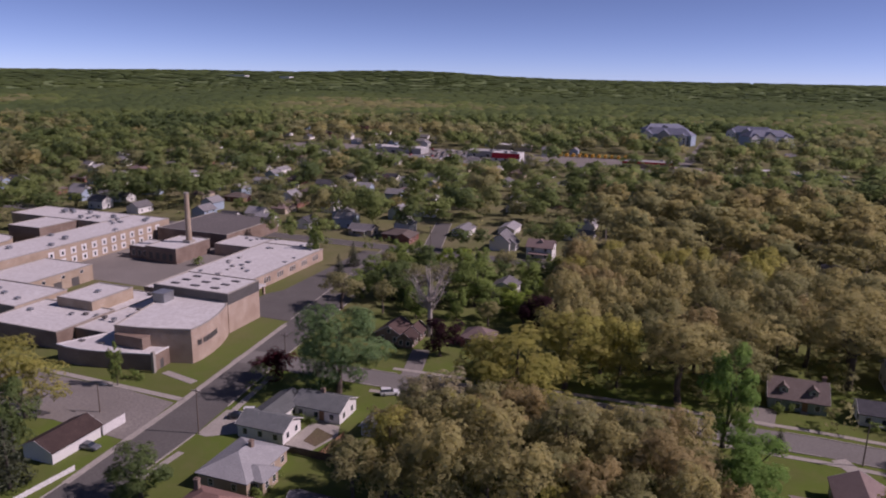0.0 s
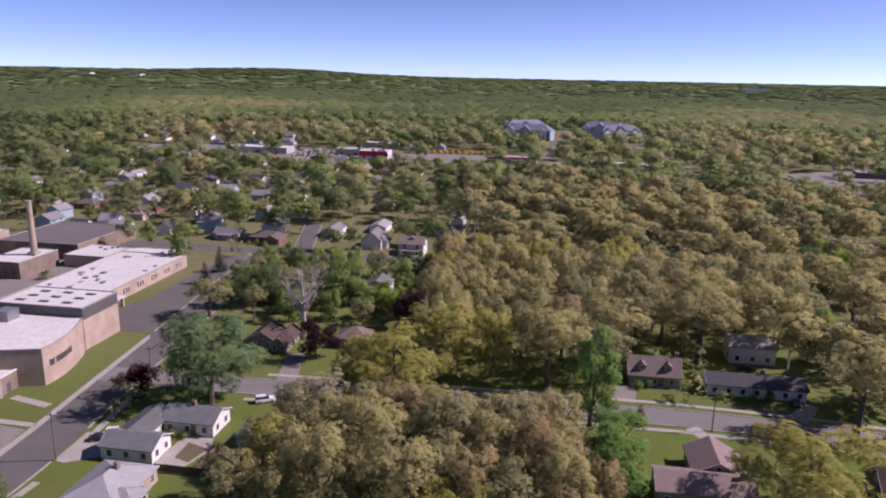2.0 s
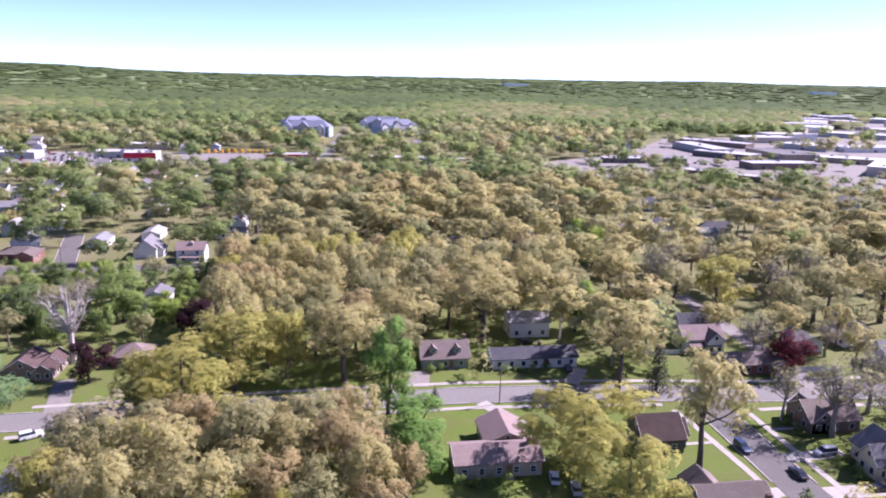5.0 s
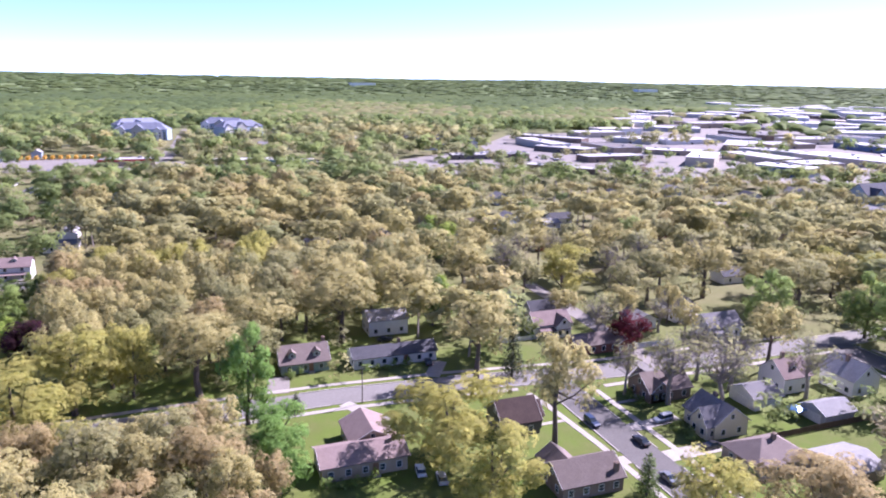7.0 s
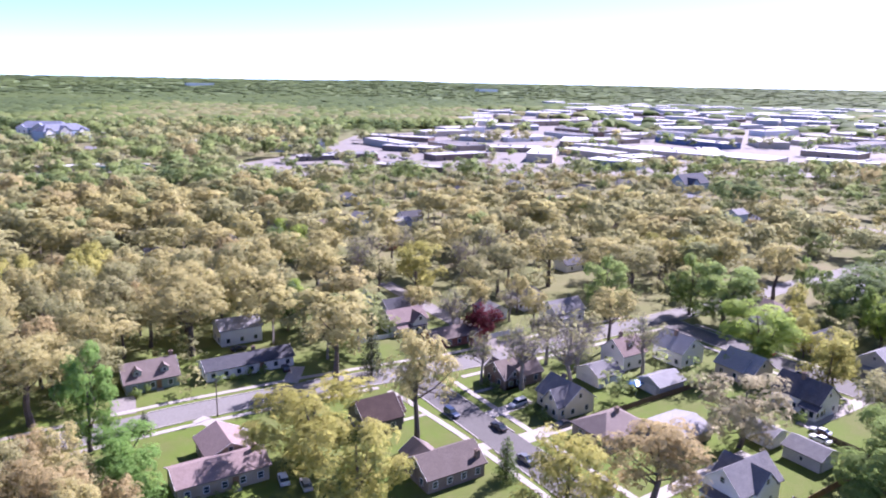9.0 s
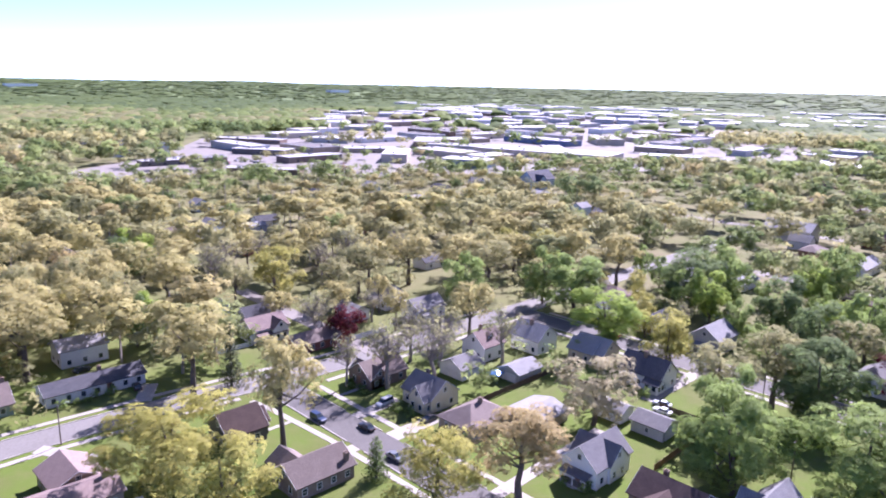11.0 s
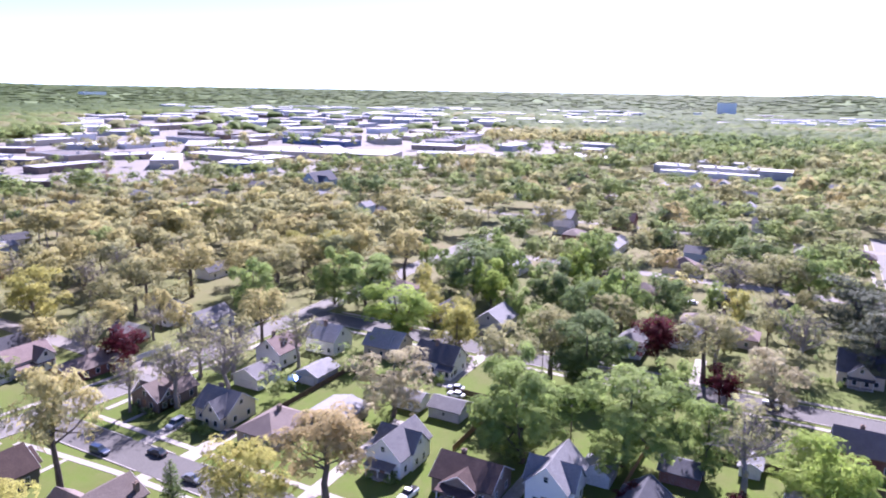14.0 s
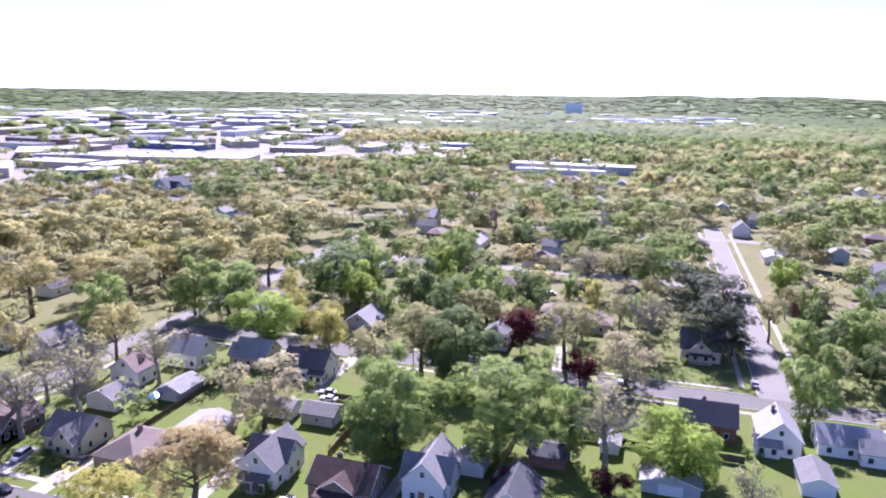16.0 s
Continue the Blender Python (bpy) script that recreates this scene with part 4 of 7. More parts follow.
def make_car(shape, paint, label, far=False):
    top = empty("car" if shape != "pickup" else "pickup_truck", pose(0, 0, -500))
    hood, belt, roofz = {"sedan": (0.86, 0.92, 1.42), "suv": (1.0, 1.06, 1.72), "pickup": (1.02, 1.1, 1.8), "van": (1.0, 1.1, 1.85)}[shape]
    lx = {"sedan": 2.35, "suv": 2.35, "pickup": 2.8, "van": 2.5}[shape]
    bm = bmesh.new()

    def ring(x, w, z0, z1):
        return [(x, -w, z0), (x, -w * 1.02, z0 + 0.25), (x, -w * 0.98, z1 - 0.12), (x, -w * 0.86, z1), (x, w * 0.86, z1), (x, w * 0.98, z1 - 0.12), (x, w * 1.02, z0 + 0.25), (x, w, z0)]

    if far:
        for x in (-0.6 * lx, 0.6 * lx):
            box(bm, x - 0.3, -0.88, 0.0, x + 0.3, 0.88, 0.5)
    loft(bm, [ring(-lx, 0.72, 0.42, belt - 0.14), ring(-lx + 0.2, 0.88, 0.3, belt), ring(-0.6, 0.92, 0.27, belt), ring(0.75, 0.92, 0.27, belt), ring(lx - 0.35, 0.88, 0.3, hood), ring(lx, 0.7, 0.4, hood - 0.2)])
    body = part("body", bm, M[paint], top)
    c0, c1 = {"sedan": (-1.75, 0.95), "suv": (-2.25, 0.95), "pickup": (-0.75, 1.1), "van": (-2.35, 1.35)}[shape]
    sl0 = 0.65 if shape == "sedan" else 0.2
    bm = bmesh.new()

    def cab(x, w, z):
        return [(x, -w, z), (x, w, z)]

    b = [(c0, 0.84, belt - 0.03), (c1, 0.84, belt - 0.03)]
    t = [(c0 + sl0, 0.66, roofz - 0.06), (c1 - 0.75, 0.66, roofz - 0.06)]
    vs = [bm.verts.new(q) for q in ((b[0][0], -b[0][1], b[0][2]), (b[1][0], -b[1][1], b[1][2]), (b[1][0], b[1][1], b[1][2]), (b[0][0], b[0][1], b[0][2]), (t[0][0], -t[0][1], t[0][2]), (t[1][0], -t[1][1], t[1][2]), (t[1][0], t[1][1], t[1][2]), (t[0][0], t[0][1], t[0][2]))]
    for f in ((3, 2, 1, 0), (4, 5, 6, 7), (0, 1, 5, 4), (1, 2, 6, 5), (2, 3, 7, 6), (3, 0, 4, 7)):
        bm.faces.new([vs[i] for i in f])
    part("windscreen", bm, M["glass"], top, "dark glazed cabin windows")
    bm = boxes((t[0][0] - 0.05, -0.69, roofz - 0.07, t[1][0] + 0.05, 0.69, roofz))
    bmesh.ops.bevel(bm, geom=bm.edges[:], offset=0.03, segments=1, affect="EDGES")
    part("roof", bm, M[paint], top)
    if shape == "pickup":
        part("cargo_bed", boxes((-lx + 0.15, -0.72, belt + 0.002, -0.85, 0.72, belt + 0.02)), M["rubber"], top, "dark lined cargo bed")
    for sx in (-1, 1) if not far else ():
        for sy in (-1, 1):
            bm = bmesh.new()
            tube(bm, (0, -0.11, 0), (0, 0.11, 0), 0.34, 0.34, 14)
            wh = part("wheel", bm, M["rubber"], top)
            wh.location = (sx * lx * 0.6, sy * 0.84, 0.34)
            bm = bmesh.new()
            tube(bm, (0, sy * 0.112, 0), (0, sy * 0.125, 0), 0.2, 0.18, 10)
            part("rim", bm, M["grey_metal"], wh)
    for sy in (-1, 1) if not far else ():
        part("headlight", boxes((lx - 0.12, sy * 0.55 - 0.14, hood - 0.34, lx - 0.02, sy * 0.55 + 0.14, hood - 0.18)), M["lens"], top)
        part("tail_light", boxes((-lx - 0.01, sy * 0.6 - 0.1, belt - 0.34, -lx + 0.1, sy * 0.6 + 0.1, belt - 0.16)), M["tail"], top)
    return tagged(top, label, "car" if shape != "pickup" else "pickup truck", group="parked vehicles")


def car(x, y, rot, shape, paint, where="at the kerb"):
    key = (shape, paint, math.hypot(x, y) > 350)
    m = pose(x, y, 0.04, 0, 0, rot)
    colour = paint.replace("paint_", "")
    label = "%s %s parked %s" % (colour, {"sedan": "sedan car", "suv": "sport utility car", "pickup": "pickup truck", "van": "van"}[shape], where)
    if key not in CARS:
        CARS[key] = make_car(shape, paint, label, key[2])
        CARS[key].matrix_basis = m
        ob = CARS[key]
    else:
        ob = copy_thing(CARS[key], m)
        tagged(ob, label)
    CLEAR.append((x, y, 2.5))
    return ob


def utility_pole(x, y, h, lamp=False):
    top = empty("utility_pole" if not lamp else "street_lamp", pose(x, y, 0))
    bm = bmesh.new()
    tube(bm, (0, 0, -0.4), (0, 0, h), 0.16, 0.1, 8)
    part("pole", bm, M["pole_wood"], top)
    if lamp:
        bm = bmesh.new()
        tube(bm, (0, 0, h - 0.5), (1.0, 0, h), 0.05, 0.04, 6)
        tube(bm, (1.0, 0, h), (1.9, 0, h + 0.05), 0.04, 0.04, 6)
        part("arm", bm, M["grey_metal"], top)
        part("lamp_head", boxes((1.7, -0.16, h - 0.04, 2.4, 0.16, h + 0.14)), M["grey_metal"], top)
    else:
        part("cross_arm", boxes((-1.2, -0.06, h - 0.8, 1.2, 0.06, h - 0.66)), M["pole_wood"], top)
        for k in (-1.1, -0.4, 0.4, 1.1):
            bm = bmesh.new()
            tube(bm, (k, 0, h - 0.66), (k, 0, h - 0.5), 0.05, 0.04, 6)
            part("insulator", bm, M["lens"], top)
    return tagged(top, "weathered wooden street pole with a lamp arm" if lamp else "weathered wooden utility pole with a cross-arm", "street lamp" if lamp else "utility pole", group="poles along the streets")


def board_fence(x0, y0, x1, y1, h, mat, label):
    """A fence of separate boards between posts."""
    d = math.hypot(x1 - x0, y1 - y0)
    top = empty("fence", pose(x0, y0, 0, 0, 0, math.degrees(math.atan2(y1 - y0, x1 - x0))))
    bw = max(0.45, d / 30)
    n = max(2, int(d / bw))
    me = mesh_of(boxes((0.01, -0.015, 0.06, d / n - 0.02, 0.015, h)), "board", M[mat])
    for k in range(n):
        b = part("board", me, None, top)
        b.location = (k * d / n, 0, 0.03 * ((k * 7) % 3))
    pm = mesh_of(boxes((-0.06, 0.016, -0.3, 0.06, 0.13, h + 0.08)), "post", M[mat])
    for k in range(max(2, int(d / 2.4)) + 1):
        q = part("post", pm, None, top)
        q.location = (k * d / max(2, int(d / 2.4)), 0, 0)
    return tagged(top, label, "fence")


# ---- school ----
def flat_body(top, pts, h, wall_mat, roof_mat, parapet=0.35, cap="concrete", band=0.0, name="wall"):
    """Walls over an outline, a flat roof below a low parapet, a metal coping, and a metal band at the top where band is given."""
    bm = bmesh.new()
    prism(bm, pts, -0.3, h - 0.3 - band)
    wl = part(name, bm, M[wall_mat], top)
    c = Vector((sum(p[0] for p in pts) / len(pts), sum(p[1] for p in pts) / len(pts)))

    def grown(d):
        out = []
        n = len(pts)
        for i in range(n):
            a, b, e = Vector(pts[i - 1]), Vector(pts[i]), Vector(pts[(i + 1) % n])
            d0, d1 = (b - a).normalized(), (e - b).normalized()
            n0, n1 = Vector((d0.y, -d0.x)), Vector((d1.y, -d1.x))
            m = (n0 + n1) / max(0.3, 1 + n0.dot(n1))
            out.append(tuple(b + m * d))
        return out

    if band:
        bm = bmesh.new()
        prism(bm, grown(0.06), h - 0.3 - band, h - 0.3)
        part("metal_band", bm, M["dark_metal"], wl, "dark ribbed metal band at the top")
    bm = bmesh.new()
    prism(bm, grown(-0.25), h - 0.32, h - parapet + 0.1)
    part("roof", bm, M[roof_mat], top)
    # coping ring
    bm = bmesh.new()
    o, i_ = grown(0.1), grown(-0.28)
    n = len(pts)
    vo0, vo1 = [bm.verts.new((*p, h - 0.3)) for p in o], [bm.verts.new((*p, h)) for p in o]
    vi0, vi1 = [bm.verts.new((*p, h - 0.3)) for p in i_], [bm.verts.new((*p, h)) for p in i_]
    for k in range(n):
        j = (k + 1) % n
        for q in ((vo0[k], vo0[j], vo1[j], vo1[k]), (vo1[k], vo1[j], vi1[j], vi1[k]), (vi1[k], vi1[j], vi0[j], vi0[k]), (vi0[k], vi0[j], vo0[j], vo0[k])):
            bm.faces.new(q)
    part("coping", bm, M[cap], top)
    return wl


def rect(x0, y0, x1, y1):
    return [(x0, y0), (x1, y0), (x1, y1), (x0, y1)]


def roof_unit(parent, x, y, z, w=1.6, d=1.2, h=0.9, mat="grey_metal", rot=0, name="roof_vent"):
    bm = boxes((-w / 2, -d / 2, -0.05, w / 2, d / 2, h * 0.8), (-w / 2 - 0.08, -d / 2 - 0.08, h * 0.8, w / 2 + 0.08, d / 2 + 0.08, h))
    p = part(name, bm, M[mat], parent)
    p.matrix_basis = pose(x, y, z, 0, 0, rot)


def windows_row(wl, x, y0, y1, n, z, face, w=1.4, h=1.6, trim="fascia", along="y"):
    for k in range(n):
        q = y0 + (y1 - y0) * (k + 0.5) / n
        if along == "y":
            add_window(wl, x, q, z, face, w, h, trim)
        else:
            add_window(wl, q, x, z, face, w, h, trim)


def wing(name, label, bodies, wall_mat="brick_pink", roof_mat="white_roof"):
    top = empty(name)
    walls = [flat_body(top, b[0], b[1], b[2] if len(b) > 2 else wall_mat, b[3] if len(b) > 3 else roof_mat) for b in bodies]
    for b in bodies:
        xs, ys = [p[0] for p in b[0]], [p[1] for p in b[0]]
        CLEAR.append(((min(xs) + max(xs)) / 2, (min(ys) + max(ys)) / 2, 0.5 * math.hypot(max(xs) - min(xs), max(ys) - min(ys))))
    tagged(top, label, "school building", group="wings of the school")
    return top, walls


def arc(cx, cy, r, a0, a1, n):
    return [(cx + r * math.cos(radians(a0 + (a1 - a0) * k / n)), cy + r * math.sin(radians(a0 + (a1 - a0) * k / n))) for k in range(n + 1)]


def build_school():
    PLAIN[0] = True
    rng = random.Random(11)
    # long low classroom wing
    top, w = wing("school_wing", "long low pink brick classroom wing with a white flat roof", [(rect(-170, 181.2, -142, 252), 4.8), (rect(-188, 242, -170.02, 260), 4.8), (rect(-170, 252.02, -148, 260), 4.8)])
    for k in range(5):
        windows_row(w[0], -142, 209 + 8.6 * k, 213.5 + 8.6 * k, 3, 2.4, 0, 0.75, 1.9)
    for k in range(24):
        roof_unit(top, rng.uniform(-168, -144), rng.uniform(186, 250), 4.5, rng.uniform(0.8, 2.0), rng.uniform(0.8, 1.6), rng.uniform(0.35, 0.8), rng.choice(["grey_metal", "grey_roof"]))
    for k in range(6):
        roof_unit(top, rng.uniform(-186, -152), rng.uniform(253, 259), 4.5, 1.2, 1.0, 0.6)
    part("canopy", boxes((-141.98, 190, 3.0, -137, 203, 3.4)), M["white_roof"], top, "white flat canopy on brick piers")
    for y in (190.8, 196.5, 202.2):
        part("pier", boxes((-138, y - 0.4, -0.2, -137.2, y + 0.4, 2.999)), M["brick_pink"], top)
    # tall hall with a dark metal band
    top, w = wing("school_hall", "tall pink brick hall with dark metal band and skylights", [])
    flat_body(top, rect(-151.5, 165.5, -125, 181.19), 12.2, "brick_pink", "white_roof", band=3.2)
    CLEAR.append((-138, 173, 15))
    for k in range(9):
        roof_unit(top, -146.5 + 7.2 * (k % 3) + (k // 3) * 0.7, 169.2 + 4.2 * (k // 3), 11.95, 2.6, 1.1, 0.25, "dark_metal", name="skylight")
    # auditorium with a curved side
    top, w = wing("school_auditorium", "fan-shaped pink brick auditorium with a white roof", [])
    side = [(-120.0, 143.0), (-119.7, 146.5), (-120.1, 151.0), (-121.4, 156.5), (-123.6, 162.5)]
    wl = flat_body(top, [(-140.5, 138.0), (-133.5, 139.0), (-127.5, 140.6), *side, (-125.2, 165.48), (-145, 165.48), (-144.8, 158.0)], 9.6, "brick_pink", "white_roof")
    CLEAR.append((-132, 151, 16))
    for k in range(17):
        if k in (3,):
            continue
        u = k / 16
        y = 145.2 + 9.2 * u
        x = float(np.interp(y, [p[1] for p in side], [p[0] for p in side]))
        bar = part("letter_bar", boxes((-0.02, -0.2, -0.8, 0.09, 0.2, 0.8 - 0.2 * (k % 2))), M["dark_metal"], wl, "dark raised letters on the brick")
        bar.matrix_basis = pose(x + 0.06, y, 5.2, 0, 0, 1 + 15 * u)
    part("roof_house", boxes((-145.6, 158.2, 9.2, -141.6, 162.4, 12.0), (-145.75, 158.05, 12.0, -141.45, 162.55, 12.2)), M["grey_metal"], top, "grey metal box on the roof")
    # entrance with a swept front
    top, w = wing("school_entrance", "low school entrance with a curved dark front and white roof", [])
    front = [(-154.0, 131.6), (-150.0, 131.0), (-145.5, 131.0), (-140.5, 131.8), (-135.5, 132.9), (-130.5, 134.1), (-125.6, 135.3)]
    wl = flat_body(top, front + [(-125.9, 142.0), (-141.0, 142.5), (-148.0, 143.0)], 4.7, "brick_brown", "white_roof", cap="fascia")
    part("stair_house", boxes((-139.5, 136.8, 4.3, -130.5, 140.3, 7.4), (-139.6, 136.7, 7.4, -130.4, 140.4, 7.65)), M["brick_brown"], top, "brown brick box over the entrance hall")
    part("pylon", boxes((-125.7, 134.2, -0.2, -124.9, 135.0, 5.6)), M["concrete"], top, "pale concrete pylon by the doors")
    add_door(wl, -125.75, 137.6, 0, 0, 1.8, 2.4, "dark_metal")
    for k in range(4):
        roof_unit(top, -150 + 6 * k, 136 + 0.6 * k, 4.42, 1.5, 1.0, 0.3, "dark_metal")
    CLEAR.append((-140, 137, 14))
    # front wing and the low middle
    top, w = wing("school_wing", "low dark brick front wing with a stained flat roof", [(rect(-187, 137, -160.02, 158), 5.2, "brick_brown", "white_roof"), (rect(-160, 143.02, -145.02, 178), 4.6, "brick_brown", "white_roof"), (rect(-187, 158.02, -160.02, 178), 4.4, "brick_brown", "white_roof")])
    wl = flat_body(top, rect(-178.5, 154.5, -165, 171), 8.0, "brick_tan", "white_roof")
    for k in range(12):
        roof_unit(top, rng.uniform(-185, -150), rng.uniform(144, 152 if k < 6 else 176), 4.9 if k < 6 else 4.2, rng.uniform(0.8, 1.6), 1.0, 0.7, rng.choice(["grey_metal", "dark_metal"]))
    roof_unit(top, -171, 163, 7.7, 1.4, 1.2, 0.8)
    # shop wing
    top, w = wing("school_wing", "tan single-storey shop wing with roller doors", [(rect(-226, 147, -187.02, 166), 6.0, "brick_tan"), (rect(-226, 166.02, -204, 193), 6.0, "brick_tan")])
    for k in range(3):
        add_door(w[1], -204, 170 + 7.5 * k, 0, 0, 3.0, 3.0, "dark_metal")
    windows_row(w[1], -204, 168, 192, 3, 4.4, 0, 1.2, 0.9)
    for k in range(6):
        roof_unit(top, rng.uniform(-224, -190), rng.uniform(149, 164), 5.7, 1.4, 1.2, 0.8)
    # two-storey wing along the court
    top, w = wing("school_wing", "two-storey tan brick wing with white panelled windows", [(rect(-248, 168, -228, 262), 8.6, "brick_tan"), (rect(-302, 242, -248.02, 262), 8.6, "brick_tan"), (rect(-280, 222, -262, 241.98), 8.6, "brick_brown")])
    for s in (2.0, 5.6):
        for k in range(12):
            y = 197 + 5.2 * k
            if y > 256:
                break
            p = part("window_panel", shared("panel", lambda: mesh_of(boxes((-1.3, 0, -1.35, 1.3, 0.05, 1.35)), "window_panel", M["fascia"])), None, w[0])
            p.matrix_basis = pose(-228, y, s, 0, 0, -90)
            add_window(p, 0, 0.05, -0.1, 90, 0.9, 1.3, "fascia")
    for k in range(22):
        roof_unit(top, rng.uniform(-246, -230) if k < 12 else rng.uniform(-300, -250), rng.uniform(172, 260) if k < 12 else rng.uniform(244, 260), 8.3, rng.uniform(1, 2.4), rng.uniform(1, 1.8), rng.uniform(0.7, 1.6))
    # hall with a round end
    top, w = wing("school_wing", "round-ended tan brick hall with a white roof", [])
    flat_body(top, [(-310, 192), *arc(-272, 203, 11, -90, 90, 10), (-310, 214)], 6.5, "brick_tan", "white_roof")
    CLEAR.append((-288, 203, 24))
    # dark-roofed hall beyond the court
    top, w = wing("school_wing", "brick hall with a dark flat roof behind the court", [(rect(-226, 252, -189, 292), 6.4, "brick_brown", "tar_roof")])
    # boiler house and chimney
    top, w = wing("boiler_house", "small dark brick boiler house in the paved court", [(rect(-206, 222, -191, 243), 6.4, "brick_brown"), (rect(-216, 224, -206.02, 236), 5.2, "brick_brown")])
    windows_row(w[0], 222, -205, -192, 4, 2.6, -90, 1.5, 2.6, "dark_metal", "x")
    windows_row(w[1], 224, -215.5, -206.5, 3, 2.4, -90, 1.5, 2.2, "fascia", "x")
    ch = empty("chimney", pose(-194.5, 234.5, 6.0))
    bm = bmesh.new()
    tube(bm, (0, 0, -0.2), (0, 0, 20.5), 1.25, 0.95, 20)
    part("shaft", bm, M["brick_tan"], ch)
    bm = bmesh.new()
    tube(bm, (0, 0, 20.5), (0, 0, 21.0), 1.08, 1.08, 20)
    part("cap", bm, M["concrete"], ch)
    part("base", boxes((-1.7, -1.7, -0.1, 1.7, 1.7, 1.2)), M["concrete"], ch)
    tagged(ch, "tall tapered tan brick chimney on the boiler house", "chimney")


# ---- larger buildings further off ----
def shop(x, y, rot, l, w, h, wall_mat, roof_mat, label, front=-90, sign=None, units=3, rows=1, category="commercial building", group="shops and works"):
    """A flat-roofed shop or works with a parapet, a row of windows, a door and roof units."""
    PLAIN[0] = True
    top = empty("commercial_building", pose(x, y, 0, 0, 0, rot))
    wl = flat_body(top, rect(-l / 2, -w / 2, l / 2, w / 2), h, wall_mat, roof_mat, cap="fascia")
    n = 1 if math.hypot(x, y) > 720 else max(2, min(3 if math.hypot(x, y) > 500 else 6, int(l / 7)))
    for s in range(rows):
        for k in range(n):
            add_window(wl, -l / 2 + l * (k + 0.5) / n, -w / 2, 1.8 + 3.2 * s, -90, 2.2, 1.7, "dark_metal")
    add_door(wl, l * 0.02, -w / 2, 0, -90, 2.2, 2.3, "dark_metal")
    if sign:
        part("sign_band", boxes((-l / 2 - 0.1, -w / 2 - 0.35, h - (5.0 if h > 7 else 2.0), l / 2 + 0.1, -w / 2 - 0.05, h - 0.4)), M[sign], wl, "coloured sign band over the shop front")
    rng = random.Random(int(abs(x) * 7 + abs(y)))
    for k in range(units):
        roof_unit(top, rng.uniform(-0.42, 0.42) * l, rng.uniform(-0.35, 0.35) * w, h - 0.3, 3, 2.2, 1.5, name="roof_unit")
    CLEAR.append((x, y, 0.5 * min(l, w) + 3))
    if l > 2 * w:
        for s in (-1, 1):
            a = radians(rot)
            CLEAR.append((x + s * math.cos(a) * (l - w) / 2, y + s * math.sin(a) * (l - w) / 2, w / 2 + 3))
    return tagged(top, label, category, group=group)


# ---- streets and paving ----
street([(-97, 20), (-100.5, 113), (-107, 165), (-114, 220), (-122, 286)], 11.0)
street([(-112, 152.5), (-80, 152.5), (-60, 153), (-10, 155.5), (30, 156), (60, 154.5), (90, 150.5), (115, 148), (180, 147.5), (300, 150), (420, 152)], 8.6, "mid_asphalt")
street([(86.8, 146), (86.8, 20), (86.8, -60)], 8.4)
street([(181, 145), (180.5, 60), (180.5, -130)], 9.0)
street([(184, -35.5), (300, -34.5), (440, -33)], 8.8, "mid_asphalt")
street([(-420, 288.5), (-130, 283), (-40, 281), (60, 281)], 9.0)
street([(-107, 286), (-122, 345)], 8.0)
street([(300, 150), (298, 20), (296, -36)], 8.0, "old_asphalt", False)
street([(405, 260), (402, 20), (398, -160)], 8.0, "old_asphalt", False)
street([(-20, 620), (0, 800), (15, 1060)], 14.0, "old_asphalt", False)
street([(120, 146), (122, 230)], 6.0, "old_asphalt", False)
build_kerbs([(-107.5, 113, 10.5), (-95, 118, 6), (82.5, 108.2, 2.5), (91, 120.0, 2.4), (91, 106.7, 2.8), (91, 76, 2.2), (176, 78.5, 2.6), (176, 114, 2.4), (185, 21, 2.4), (-114, 181, 1.0), (33, 151.6, 2.6), (19, 161, 3.4), (59, 160, 2.8), (-64, 157, 3.2), (91, 43, 2.2)])
# school grounds
pad([(-203.9, 193.2), (-170.1, 193.2), (-170.1, 241.8), (-188.2, 241.8), (-188.2, 251.8), (-227.8, 251.8), (-227.8, 193.2)], "old_asphalt", "worn grey asphalt schoolyard")
pad([(-112.5, 181), (-118.5, 226), (-124.5, 274), (-134, 274), (-133.8, 209), (-137, 203), (-137, 184), (-124, 181.5)], "asphalt", "dark asphalt drive beside the classroom wing")
pad([(-106.6, 104.5), (-109.0, 122.5), (-125, 124), (-152, 124), (-230, 122), (-230, 98), (-160, 100), (-128, 106)], "old_asphalt", "pale asphalt school drive and car park")
sidewalk([(-108.5, 124.5), (-150, 125.6), (-230, 124)], 1.8)
sidewalk([(-104.9, 88), (-107.6, 122), (-114.0, 178)], 1.6)
sidewalk([(-123, 135.8), (-112, 133.4)], 2.2)
sidewalk([(-94.2, 70), (-92.6, 105)], 1.5)
sidewalk([(-93.0, 118), (-97, 146)], 1.5)
pad([(-94.7, 112.4), (-92.2, 112.0), (-82.5, 118.5), (-84.5, 126.5), (-95.6, 124)], "concrete", "pale concrete driveway of a white house")
# main street pavements
sidewalk([(-70, 145.6), (-10, 148.6), (30, 149.2), (60, 147.6), (76, 146)], 1.5)
sidewalk([(-70, 160.0), (-10, 162.8), (30, 163.2), (60, 161.6), (100, 157)], 1.5)
sidewalk([(98, 141.0), (175, 140.4)], 1.5)
sidewalk([(98, 156.6), (175, 154.8)], 1.5)
